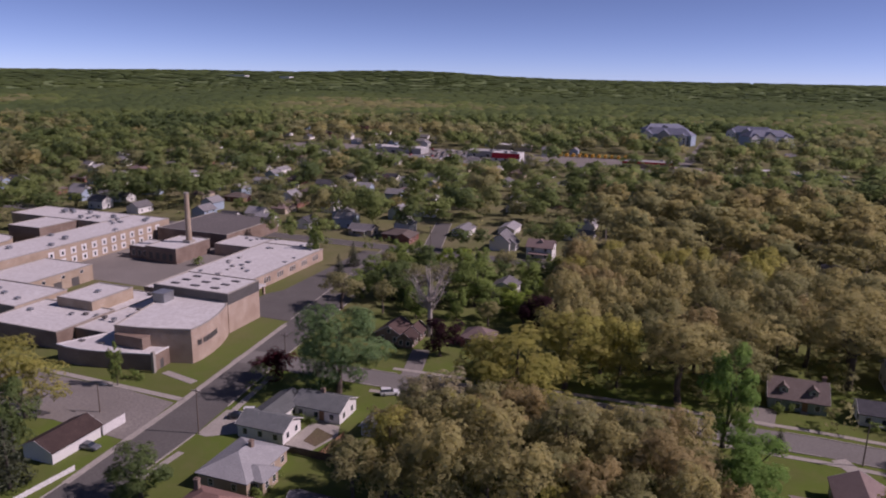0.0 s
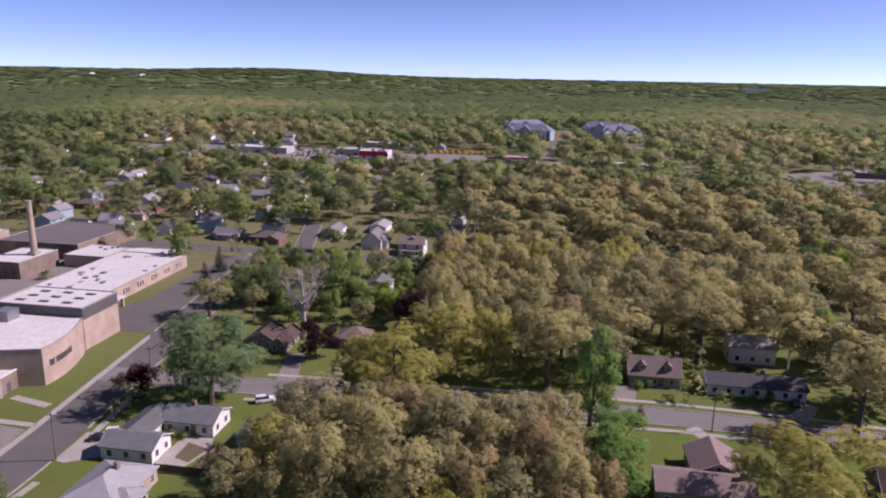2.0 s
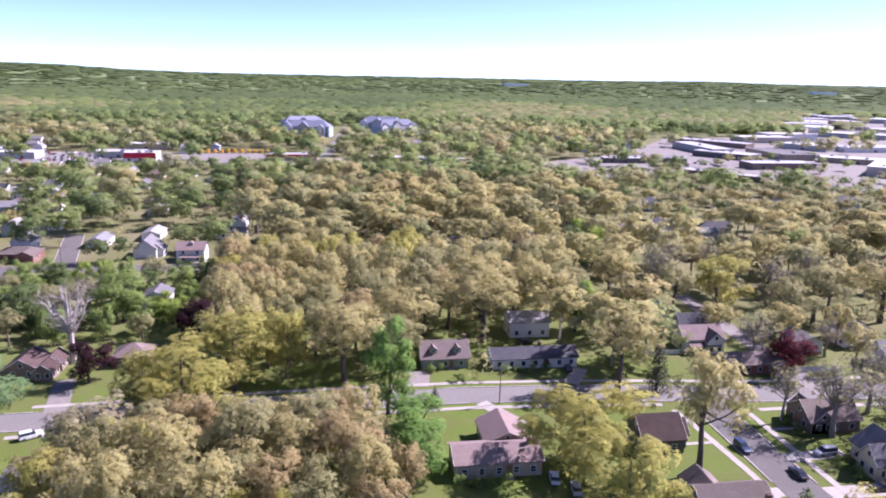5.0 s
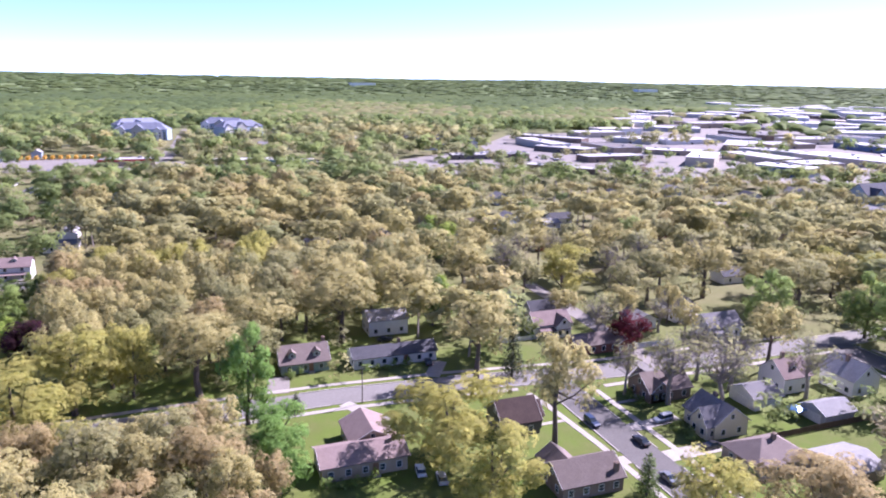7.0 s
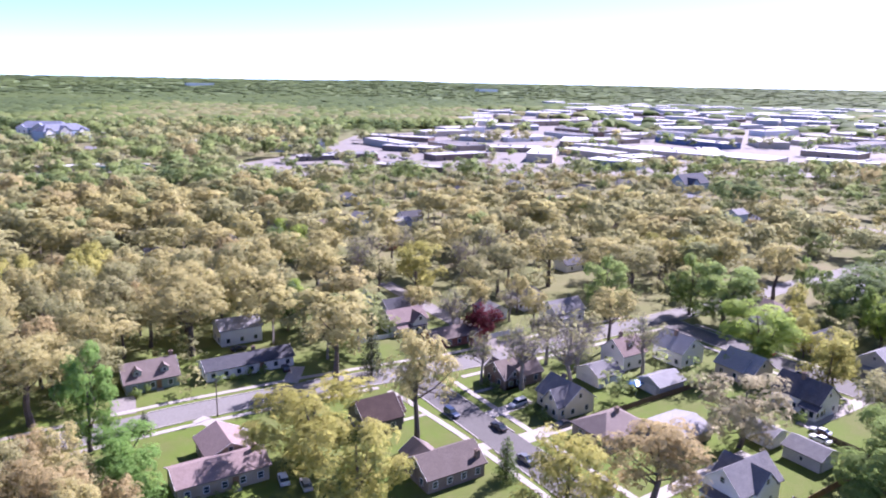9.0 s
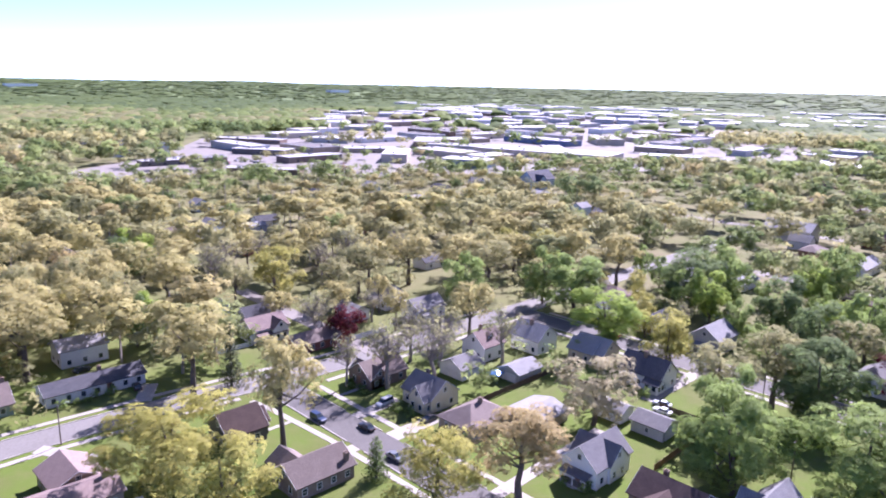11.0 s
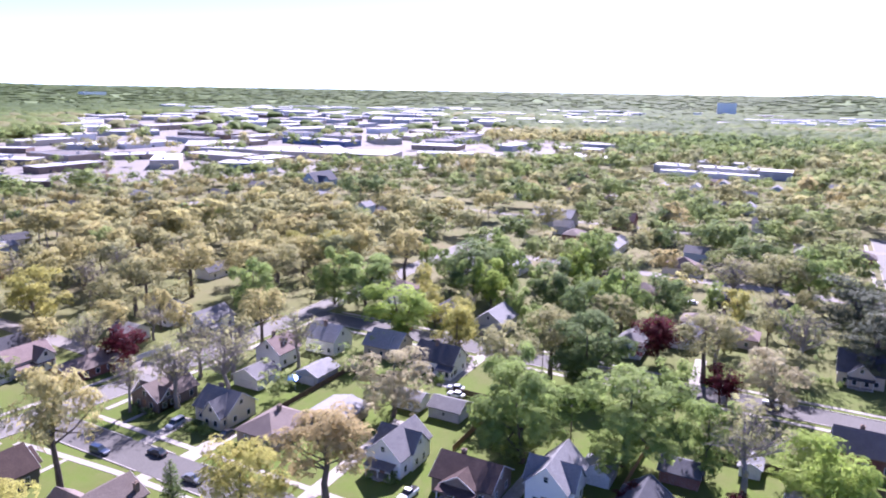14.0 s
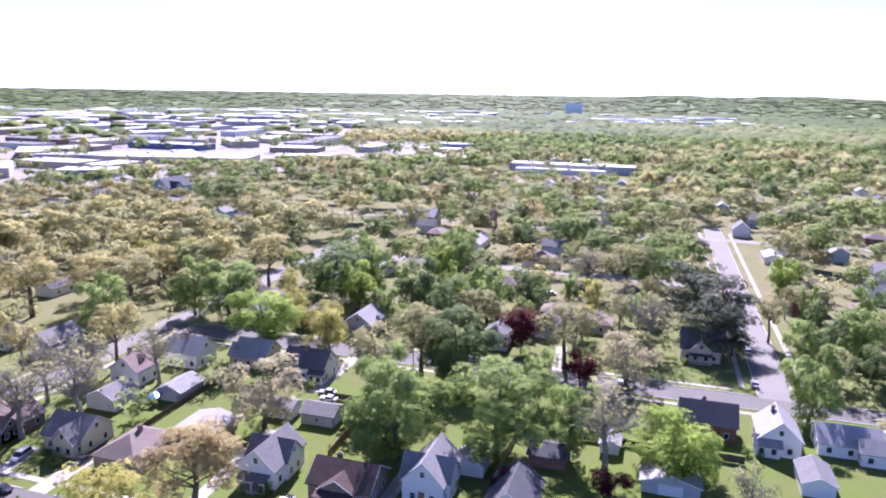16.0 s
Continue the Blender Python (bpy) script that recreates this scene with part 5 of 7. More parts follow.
# side street pavements
sidewalk([(77.4, 143), (78.6, 136), (80.2, 115), (80.6, 100), (80.6, 20)], 1.5)
sidewalk([(94.6, 139.5), (94.6, 20)], 1.5)
sidewalk([(78.6, 127.5), (72, 127.5)], 1.1)
sidewalk([(95.4, 131.5), (104, 131.5)], 1.1)
sidewalk([(173.2, 138), (173.2, -120)], 1.4)
sidewalk([(187.8, 138), (187.8, -25)], 1.4)
sidewalk([(190, -27.5), (420, -25.5)], 1.4)
sidewalk([(190, -43.5), (420, -41.5)], 1.4)
for x0, y0, x1, y1, wd in ((91.0, 119.6, 104.5, 120.6, 3.4), (91.0, 106.6, 104, 106.8, 4.2), (91.0, 76.0, 128, 77.5, 3.0), (150, 78.5, 176, 78.5, 3.6), (82.5, 108.2, 78, 108.2, 3.0), (185, 21.0, 205, 22.5, 3.2), (168, 114, 176, 114, 3.0), (91, 43, 128, 42, 3.0)):
    sidewalk([(x0, y0), (x1, y1)], wd, "concrete", "driveway", "pale concrete driveway to a house", 0.06)
sidewalk([(19, 162), (20.5, 172)], 5.5, "old_asphalt", "driveway", "worn asphalt driveway in shade", 0.06)
sidewalk([(58, 160), (63.5, 169)], 4.0, "concrete", "driveway", "pale concrete driveway to a carport", 0.06)
sidewalk([(33, 151.6), (40, 140)], 3.4, "concrete", "driveway", "pale concrete driveway to a house", 0.06)
sidewalk([(-64, 157), (-68, 175)], 5.0, "old_asphalt", "driveway", "worn asphalt driveway in shade", 0.06)

# ---- school ----
build_school()

# ---- houses ----
W, C, GR, BL, TN = "siding_white", "siding_cream", "siding_grey", "siding_blue", "siding_tan"
# by the school street
house(-74.2, 131.0, 0, 11.6, 8.0, 3.0, W, "roof_slate", "white ranch house with grey roof and side wing", 0.42, front=-90, extras=(("wing", -6.4, -12.6, 0, 11.0, 7.0, 2.9, 0.45), ("wing", -8.6, -6.2, 90, 13.0, 6.4, 2.9, 0.42), ("chimney", -0.5, 0.3, 4.6)))
house(-76.2, 103.0, 90, 13.5, 10.5, 3.0, "brick_tan", "roof_pale", "tan brick ranch house with pale grey hipped roof", 0.45, "hip", extras=(("chimney", 1.5, -0.8, 5.2), ("wing", -2.5, -4.5, 90, 6.0, 5.0, 2.8, 0.45)))
house(-72.5, 88.5, 0, 11.0, 8.0, 3.0, "brick_red", "roof_red", "brick house with a rust-red roof", 0.5, "hip", extras=(("chimney", -4.6, 2.2, 4.5),))
house(-57.5, 95.5, 0, 7.0, 5.5, 2.6, W, "roof_blue", "small garage with a blue-grey roof", 0.5)
garage(-116.0, 98.0, 90, 12.0, 7.5, 2.7, W, "roof_darkbrown", "long white garage with a dark brown roof", 0)
board_fence(-112.2, 104.6, -112.2, 110.8, 2.2, "fascia", "white board fence beside the garage")
board_fence(-108.0, 80.0, -106.8, 92.0, 1.1, "fascia", "low white picket fence in a front lawn")
board_fence(-65.4, 112.9, -64.6, 122.0, 1.7, "wood", "weathered brown board fence round a back yard")
board_fence(-73.3, 112.6, -58.3, 112.7, 1.7, "dark_wood", "dark board fence behind a garden")
pad([(-75.2, 113.6), (-69.0, 113.6), (-66.4, 122.4), (-68.2, 126.6), (-74.6, 126.6)], "concrete", "pale concrete patio behind a white house", 0.05)
pad([(-72.2, 118.0), (-68.6, 116.8), (-67.2, 122.2), (-72.4, 124.2)], "litter", "dark planted garden bed in a patio", 0.075)
garage(-60.4, 127.4, 90, 5.0, 3.4, 2.3, W, "roof_light", "small pale garden shed by a hedge", 0)
house(-78.5, 180.5, 90, 9.0, 8.0, 2.9, "brick_brown", "roof_darkbrown", "brown brick house with twin white gables", 0.6, front=0, extras=(("wing", -3.5, -5.5, 0, 5.0, 4.5, 2.6, 0.8), ("wing", 3.0, -5.5, 0, 5.0, 4.5, 2.6, 0.8)))
house(-54.2, 185.5, 0, 9.0, 8.0, 3.0, "brick_red", "roof_mauve", "brick house with a pinkish hipped roof in the trees", 0.55, "hip")
house(-58.5, 231.0, 90, 9.0, 8.0, 5.0, W, "roof_grey", "white two-storey house half hidden by trees", 0.5, storeys=2)
# beyond the cross street
house(-128.0, 300.5, 0, 15.0, 9.0, 3.0, "brick_red", "roof_brown", "brick ranch house with a brown hipped roof", 0.45, "hip", extras=(("wing", 4.5, -4.5, 90, 8.0, 7.0, 3.0, 0.5, "gable"),))
house(-148.5, 303.5, 0, 12.0, 8.0, 3.0, TN, "roof_grey", "tan house with a deep front porch", 0.5, extras=(("porch", 0, -4.0, -90, 7.0),))
house(-79.0, 303.0, 90, 12.0, 9.0, 4.2, W, "roof_grey", "white house with a steep grey gable roof", 0.8, extras=(("wing", 0, -4.0, 0, 7.0, 5.5, 3.2, 0.8),))
house(-59.5, 294.0, 0, 11.0, 9.0, 5.2, W, "roof_mauve", "white two-storey house with mauve roof and porch", 0.55, storeys=2, extras=(("porch", 0, -4.5, -90, 8.0), ("dormer", 0, -2.0, 6.2, -90)))
house(-199.5, 298.0, 0, 9.5, 8.0, 4.5, W, "roof_light", "white house with a pale grey gable roof", 0.6)
house(-240.5, 303.0, 90, 10.0, 8.0, 5.0, BL, "roof_light", "pale blue two-storey house by the street", 0.6, storeys=2)
house(-181.0, 306.0, 90, 9.0, 7.5, 3.5, W, "roof_dark", "white house in deep tree shade", 0.6)
house(-222.0, 300.0, 0, 9.0, 8.0, 3.5, W, "roof_dark", "white house with a dark roof", 0.6)
# along the main street
house(30.0, 123.5, 0, 17.0, 8.5, 3.2, "brick_tan", "roof_mauve", "house with a long mauve-brown shingled roof", 0.42, front=-90, extras=(("wing", 3.5, 8.5, 90, 10.0, 9.0, 3.2, 0.5), ("chimney", 6.8, -0.5, 5.0)))
house(27.5, 177.0, 0, 12.5, 9.0, 3.0, "siding_green", "roof_brown", "dark green cape house with two dormers", 0.75, front=-90, extras=(("dormer", -3.2, -3.4, 4.0, -90), ("dormer", 3.2, -3.4, 4.0, -90), ("chimney", 5.6, 0.5, 6.4)))
house(51.5, 174.5, 0, 23.0, 8.0, 2.9, W, "roof_dark", "long white ranch house with dark roof and carport", 0.42, front=-90, extras=(("chimney", 2.0, 0.4, 4.6),))
house(56.0, 197.5, 0, 12.0, 8.5, 4.8, W, "roof_light", "white two-storey house with pale grey roof", 0.5, storeys=2)
house(98.0, 203.0, 90, 9.5, 8.0, 4.6, BL, "roof_blue", "light blue house with steep dark gables", 1.1, storeys=2, extras=(("wing", 0, 4.5, 0, 7.5, 6.0, 4.2, 1.1),))
house(106.5, 192.0, 0, 9.5, 7.5, 3.6, GR, "roof_dark", "grey house with a dark roof", 0.8)
house(103.0, 181.0, 0, 12.0, 8.0, 4.0, W, "roof_mauve", "white house with mauve roof and long porch", 0.7, extras=(("porch", 0, -4.0, -90, 10.0), ("wing", 2.5, -2.5, 90, 7.0, 5.0, 4.0, 0.9)))
house(108.5, 164.5, 0, 13.5, 8.0, 2.9, "brick_red", "roof_brown", "brick ranch house with brown roof and side wing", 0.5, extras=(("wing", 8.0, -1.5, 90, 8.0, 6.0, 2.8, 0.5),))
house(151.0, 181.0, 90, 10.0, 8.5, 4.6, W, "roof_grey", "white cape house with grey roof", 0.8, storeys=2, extras=(("porch", -5.0, 0, 180, 6.0),))
house(153.0, 164.0, 0, 12.0, 8.5, 3.8, W, "roof_grey", "white cottage with a grey roof and bay porch", 0.7, extras=(("porch", -3.0, -4.25, -90, 4.5),))
house(134.0, 178.0, 90, 9.0, 7.5, 3.0, W, "roof_light", "white bungalow between the trees", 0.5)
# along the side street
house(108.5, 133.0, 0, 12.0, 9.0, 3.0, "brick_brown", "roof_brown", "brown brick house behind bare trees", 0.7, front=180, extras=(("wing", -3.0, 0, 90, 9.0, 5.0, 3.0, 0.9), ("chimney", 0.5, -2.0, 6.0)))
house(109.5, 114.0, 90, 10.0, 9.0, 3.6, C, "roof_grey", "cream stucco house with a steep grey front gable", 0.75, front=90, extras=(("wing", -1.8, 3.2, 90, 6.0, 5.4, 3.4, 1.15), ("chimney", 2.0, -1.0, 6.2)))
garage(128.0, 121.5, 0, 8.0, 8.5, 2.9, W, "roof_grey", "white garage with dark sides and grey roof", 180, 0.5)
house(108.5, 98.0, 0, 13.5, 10.0, 3.0, "brick_tan", "roof_brown", "tan brick bungalow with a brown hipped roof", 0.55, "hip", front=180, extras=(("chimney", 0.8, -0.5, 5.6),))
house(142.0, 126.5, 0, 8.5, 8.5, 4.4, W, "roof_mauve", "white house with small dormers", 0.8, storeys=2, extras=(("dormer", 0, -2.6, 5.4, -90), ("chimney", -1.0, 0.5, 8.0)))
house(157.5, 120.5, 90, 10.0, 9.0, 4.4, W, "roof_light", "white house with a broad pale grey roof", 0.75, storeys=2, front=-90, extras=(("chimney", 0.5, 0.8, 7.6),))
garage(138.0, 109.5, 0, 9.0, 7.0, 2.7, GR, "roof_light", "grey garage with a pale roof", 180)
house(68.5, 103.5, 0, 13.0, 9.0, 3.0, "brick_brown", "roof_brown", "brick house with brown roof and tall chimney", 0.6, front=0, extras=(("chimney", 5.4, -3.4, 4.2), ("wing", -2.5, 4.0, 90, 7.0, 6.0, 3.0, 0.7)))
house(66.0, 128.5, 0, 9.0, 9.0, 3.4, "siding_dark", "roof_darkbrown", "dark house under a big shade tree", 0.8, front=0, extras=(("wing", 3.5, 0, 0, 5.0, 5.0, 3.4, 0.9),))
house(112.0, 68.0, 0, 12.0, 8.0, 4.2, W, "roof_grey", "pale grey gabled house with a front porch", 0.9, front=180, storeys=2, extras=(("porch", -6.0, 0, 180, 6.0), ("wing", 1.0, 0, 90, 9.0, 6.0, 4.2, 1.0)))
house(110.5, 50.5, 90, 12.5, 9.5, 3.4, "brick_brown", "roof_darkbrown", "brown bungalow with broad dark roof and gabled dormer", 0.65, front=90, extras=(("wing", 0, 3.6, 90, 4.4, 6.4, 3.4, 0.6), ("porch", 0, 5.6, 90, 7.5), ("chimney", 2.5, -1.6, 5.6)))
house(116.5, 35.5, 0, 12.0, 8.0, 4.6, W, "roof_light", "white house with a steep pale grey cross gable", 1.0, front=180, storeys=2, extras=(("wing", -1.0, 0, 90, 9.5, 6.0, 4.4, 1.1),))
house(114.5, 19.0, 0, 12.0, 9.0, 3.4, W, "roof_dark", "white house with a dark roof", 0.75, front=180, extras=(("dormer", -3.6, 0, 4.8, 180),))
garage(126.5, 30.0, 0, 6.5, 6.0, 2.7, W, "roof_light", "white garage with pale roof", 180, 0.6)
garage(134.5, 15.5, 90, 7.5, 6.5, 2.7, "brick_red", "roof_blue", "barn-red garage with a blue-grey roof", -90)
garage(136.5, 69.0, 90, 8.0, 6.5, 2.8, GR, "roof_grey", "grey garage with a shallow roof", 180)
garage(136.5, 79.5, 90, 7.0, 5.5, 2.6, W, "roof_light", "white shed with a pale roof", 180)
garage(122.0, 90.5, 0, 9.0, 10.0, 2.6, "brick_tan", "roof_light", "low garage with a pale low roof", 180, 0.25)
garage(131.5, -9.0, 0, 6.0, 11.0, 2.6, GR, "roof_light", "long low grey garage", 180, 0.3)
garage(144.0, 3.5, 0, 5.0, 4.0, 2.4, W, "roof_light", "small white garden shed", 180)
house(160.0, 84.5, 90, 12.0, 8.5, 4.0, W, "roof_blue", "white cape house with a slate-blue roof", 0.85, storeys=1, front=-90, extras=(("chimney", 0.5, 0.6, 7.6), ("wing", -4.2, 4.0, 0, 4.0, 3.5, 2.6, 0.5)))
house(163.5, 103.0, 90, 10.0, 8.5, 3.6, TN, "roof_light", "tan house with a pale grey roof", 0.8, front=-90, extras=(("wing", 2.0, 2.0, 0, 8.0, 5.5, 3.4, 0.9),))
house(159.5, -17.0, 90, 12.0, 8.0, 4.0, "brick_red", "roof_mauve", "brick house with a mauve-brown hipped roof", 0.9, front=-90, extras=(("chimney", 1.0, -1.0, 7.0),))
house(157.5, -31.5, 0, 10.5, 8.5, 4.0, W, "roof_light", "white house with a pale grey roof on the corner", 0.9, front=0, extras=(("wing", -4.5, 2.5, 90, 5.0, 4.0, 2.8, 0.7), ("chimney", 2.2, 1.0, 7.4)))
house(160.5, -46.0, 90, 12.5, 9.0, 3.0, W, "roof_light", "white ranch house with a pale roof", 0.6, front=-90, extras=(("wing", -5.0, 4.0, 0, 7.0, 6.0, 3.0, 0.6),))
garage(141.5, -36.5, 0, 9.0, 6.0, 2.8, W, "roof_grey", "white garage with a grey roof", 0)
# across the second street
house(198.5, 85.0, 0, 12.0, 9.5, 4.4, GR, "roof_light", "grey bungalow with broad pale roof and dormer", 0.7, front=180, storeys=2, extras=(("dormer", -3.8, 0, 5.4, 180), ("porch", -6.0, 0, 180, 7.0)))
house(211.0, -17.5, 90, 11.0, 10.5, 4.0, TN, "roof_dark", "large bungalow with a half-timbered gable and porch", 0.85, front=90, extras=(("wing", 0, 3.4, 90, 5.5, 6.0, 3.8, 0.9), ("porch", 0, 5.2, 90, 6.0)))
house(198.0, 122.0, 0, 11.0, 8.5, 3.6, W, "roof_grey", "white house behind green trees", 0.7, front=180)
house(200.0, 104.0, 0, 10.0, 8.0, 3.6, W, "roof_dark", "white house in tree shade", 0.7, front=180)
house(200.0, 62.0, 0, 10.0, 8.0, 3.6, BL, "roof_blue", "blue-grey house in the trees", 0.7, front=180)
house(201.0, 42.0, 0, 11.0, 8.0, 3.6, W, "roof_grey", "white house under tall trees", 0.7, front=180)
house(261.0, 23.0, 0, 11.0, 8.0, 3.2, "siding_dark", "roof_blue", "house with a dark blue roof", 0.7, front=180)
house(307.0, 46.0, 0, 9.0, 16.0, 3.4, W, "roof_mauve", "white house with a mauve roof and red shrubs", 0.5, "hip", front=180)
house(334.5, 83.0, 0, 22.0, 8.0, 4.0, W, "roof_light", "long white house with a pale roof", 0.6, front=180)
house(398.0, 94.5, 90, 12.0, 10.0, 5.0, "brick_red", "roof_red", "red house with white gables", 0.8, storeys=2)
house(385.5, 132.0, 90, 24.0, 14.0, 6.0, GR, "roof_light", "large grey hall with a pale roof", 0.5)
house(372.0, -20.0, 0, 10.0, 16.0, 3.2, "brick_red", "roof_brown", "brick house with a brown hipped roof by the street", 0.45, "hip")
house(418.5, -47.0, 0, 10.0, 9.0, 4.2, W, "roof_grey", "white gabled house on the corner", 0.9)
house(271.0, -56.5, 90, 11.0, 9.0, 4.2, "brick_red", "roof_brown", "brick house with a brown gable roof", 0.8)
house(266.0, -74.0, 0, 11.0, 9.0, 4.0, "brick_tan", "roof_mauve", "brick house with a mauve hipped roof", 0.7, "hip")
house(334.0, -96.0, 0, 12.0, 9.0, 4.0, W, "roof_blue", "white house with a dark blue roof", 0.6)
house(429.0, 25.0, 90, 10.0, 9.0, 5.0, W, "roof_light", "white house with a pale gable roof", 0.7)
house(55.5, 308.0, 0, 10.0, 7.0, 3.2, GR, "roof_grey", "small grey house in the oak wood", 0.6)
house(60.0, 262.0, 0, 11.0, 8.0, 3.4, W, "roof_light", "white house among the oaks", 0.6)
house(88.0, 318.0, 90, 10.0, 8.0, 3.4, BL, "roof_blue", "blue-grey house among the oaks", 0.6)
house(429.0, 336.0, 0, 26.0, 14.0, 7.0, BL, "roof_blue", "large blue-grey house with steep gables", 0.9, storeys=2, extras=(("wing", -6, -6, 90, 10.0, 8.0, 7.0, 1.0),))
house(179.0, 528.0, 0, 30.0, 16.0, 4.0, "brick_brown", "roof_grey", "low brown hall with a broad grey roof", 0.45, "hip", extras=(("wing", 4, -8, 90, 12.0, 9.0, 4.0, 0.6, "gable"),))

# the suburb further off: a few forms repeated along unseen streets
FORMS = []
LOW = []  # gardens where only small trees stand
for spec in ((W, "roof_grey", 0.6, "gable", 11, 8, 3.4), (W, "roof_light", 0.7, "gable", 10, 8, 4.4), ("brick_red", "roof_brown", 0.45, "hip", 13, 9, 3.0), (W, "roof_dark", 0.6, "gable", 12, 8, 3.2), (BL, "roof_light", 0.6, "gable", 10, 8, 4.8), (TN, "roof_mauve", 0.55, "hip", 12, 9, 3.2), (W, "roof_light", 0.4, "gable", 14, 8, 3.0)):
    FORMS.append(house(-330 - 22 * len(FORMS), 330, 0, spec[4], spec[5], spec[6], spec[0], spec[1], "suburban house with %s roof among trees" % spec[1].replace("roof_", ""), spec[2], spec[3]))


def suburb(x0, y0, x1, y1, count, seed):
    rng = random.Random(seed)
    done = 0
    for _ in range(count * 20):
        if done >= count:
            break
        x, y = rng.uniform(x0, x1), rng.uniform(y0, y1)
        if not is_free(x, y, 14):
            continue
        copy_thing(rng.choice(FORMS), pose(round(x, 1), round(y, 1), 0, 0, 0, rng.choice((0, 0, 90, -90)) if y > abs(x) else rng.choice((-90, -90, 0, 180)) if x > 0 else rng.choice((0, 0, 90))))
        CLEAR.append((x, y, 6.5))
        if rng.random() < 0.42:
            CLEAR.append((x * (1 - 14 / math.hypot(x, y)), y * (1 - 14 / math.hypot(x, y)), 7))
            LOW.extend((x * (1 - q / math.hypot(x, y)), y * (1 - q / math.hypot(x, y))) for q in (22, 44))
        done += 1


suburb(-430, 300, -130, 420, 38, 1)
suburb(-470, 420, -120, 600, 50, 2)
suburb(-110, 320, -20, 580, 16, 3)
suburb(200, -150, 420, 140, 34, 4)
suburb(420, -200, 640, 190, 44, 5)
suburb(110, 210, 420, 400, 26, 6)
suburb(-560, 700, -100, 1000, 46, 7)
suburb(60, 700, 360, 1000, 20, 8)

# ---- shops, flats and works ----
pad([(-420, 618), (-20, 618), (-20, 668), (-80, 705), (-420, 715)], "old_asphalt", "wide grey car park behind the trees", 0.04)
pad([(-20, 625), (120, 612), (120, 655), (-20, 668)], "old_asphalt", "grey car park in front of shops", 0.04)
pad([(150, 500), (260, 560), (420, 640), (400, 730), (260, 690), (160, 610)], "old_asphalt", "pale car park between shops", 0.04)
shop(-165, 640, 0, 26, 18, 8.0, "white_metal", "white_roof", "white store with a red front", sign="red_metal")
shop(-190, 668, 0, 40, 20, 6.0, "siding_grey", "grey_roof", "grey flat-roofed store by the car park")
shop(-285, 660, 0, 60, 22, 6.0, "siding_grey", "white_roof", "long pale store by a car park")
shop(-185, 740, 0, 40, 16, 6.0, "siding_tan", "white_roof", "tan flat-roofed shop with a white roof")
shop(-40, 648, 0, 44, 14, 6.0, "brick_tan", "grey_roof", "shop row with a red sign band", sign="red_metal")
shop(60, 640, 0, 70, 12, 4.5, "brick_tan", "white_roof", "long low tan brick shop row")
garage(-138, 700, 0, 14, 12, 5.0, W, "roof_light", "white barn with a pale gable roof", -90, 0.6)
shop(716, 84, 90, 122, 22, 8.0, "siding_grey", "white_roof", "very long white works building", units=6)
shop(690, 92, 90, 86, 12, 5.0, "white_metal", "white_roof", "long low white works annex", units=3)
shop(760, 95, 90, 50, 14, 9.0, "siding_grey", "grey_roof", "grey works building behind the long hall")

# the works nearest to the town, each on its lot
for x, y, rot, l, w, h, wall, roof, label in (
    (490, 468, -67, 46, 28, 8.0, "blue_metal", "white_roof", "blue-sided works with a white roof"),
    (640, 490, -76, 160, 50, 7.0, "siding_tan", "white_roof", "very broad white-roofed works hall"),
    (395, 680, -57, 60, 28, 6.0, "dark_metal", "grey_roof", "dark metal flat-roofed shop building"),
    (610, 605, -72, 64, 30, 6.5, "siding_grey", "grey_roof", "grey works hall by a paved yard"),
    (505, 632, -35, 64, 24, 5.5, "brick_tan", "white_roof", "tan brick works hall with a white roof"),
    (552, 770, -61, 56, 40, 6.5, "siding_grey", "white_roof", "broad grey works hall with a white roof"),
    (808, 440, -80, 60, 40, 6.5, "brick_tan", "white_roof", "tan brick hall with a white roof"),
    (722, 384, -62, 64, 26, 5.5, "siding_grey", "white_roof", "low grey works hall with a white roof"),
    (702, 303, -84, 62, 30, 6.5, "siding_tan", "white_roof", "tan works hall with a white roof"),
    (772, 226, -100, 64, 40, 6.5, "siding_grey", "white_roof", "grey works hall with a white roof"),
    (306, 640, -20, 44, 18, 5.0, "brick_brown", "roof_grey", "low brown brick shop building"),
    (310, 532, -51, 64, 14, 4.5, "brick_brown", "grey_roof", "low brown shop by a pale car park"),
    (452, 814, -56, 94, 22, 6.0, "brick_brown", "grey_roof", "long brown brick works building"),
    (985, 792, -20, 112, 50, 8.0, "siding_grey", "white_roof", "broad grey works hall with a white roof"),
    (1110, 1010, -23, 126, 60, 8.0, "white_metal", "white_roof", "very broad white works hall"),
    (740, 945, -37, 86, 40, 7.0, "siding_grey", "white_roof", "broad grey works hall with a white roof"),
    (1100, 1320, -30, 116, 60, 9.0, "siding_grey", "white_roof", "broad grey works hall with a white roof"),
    (778, 606, -94, 112, 34, 7.5, "blue_metal", "grey_roof", "long blue-grey works hall"),
    (266, 636, -5, 40, 14, 5.0, "dark_metal", "grey_roof", "dark flat-roofed shop by a pale car park"),
    (90, 626, -8, 44, 9, 4.8, "white_metal", "grey_roof", "long low shop with a teal front"),
):
    shop(x, y, rot, l, w, h, wall, roof, label, units=3, sign="teal_metal" if "teal" in label else None)


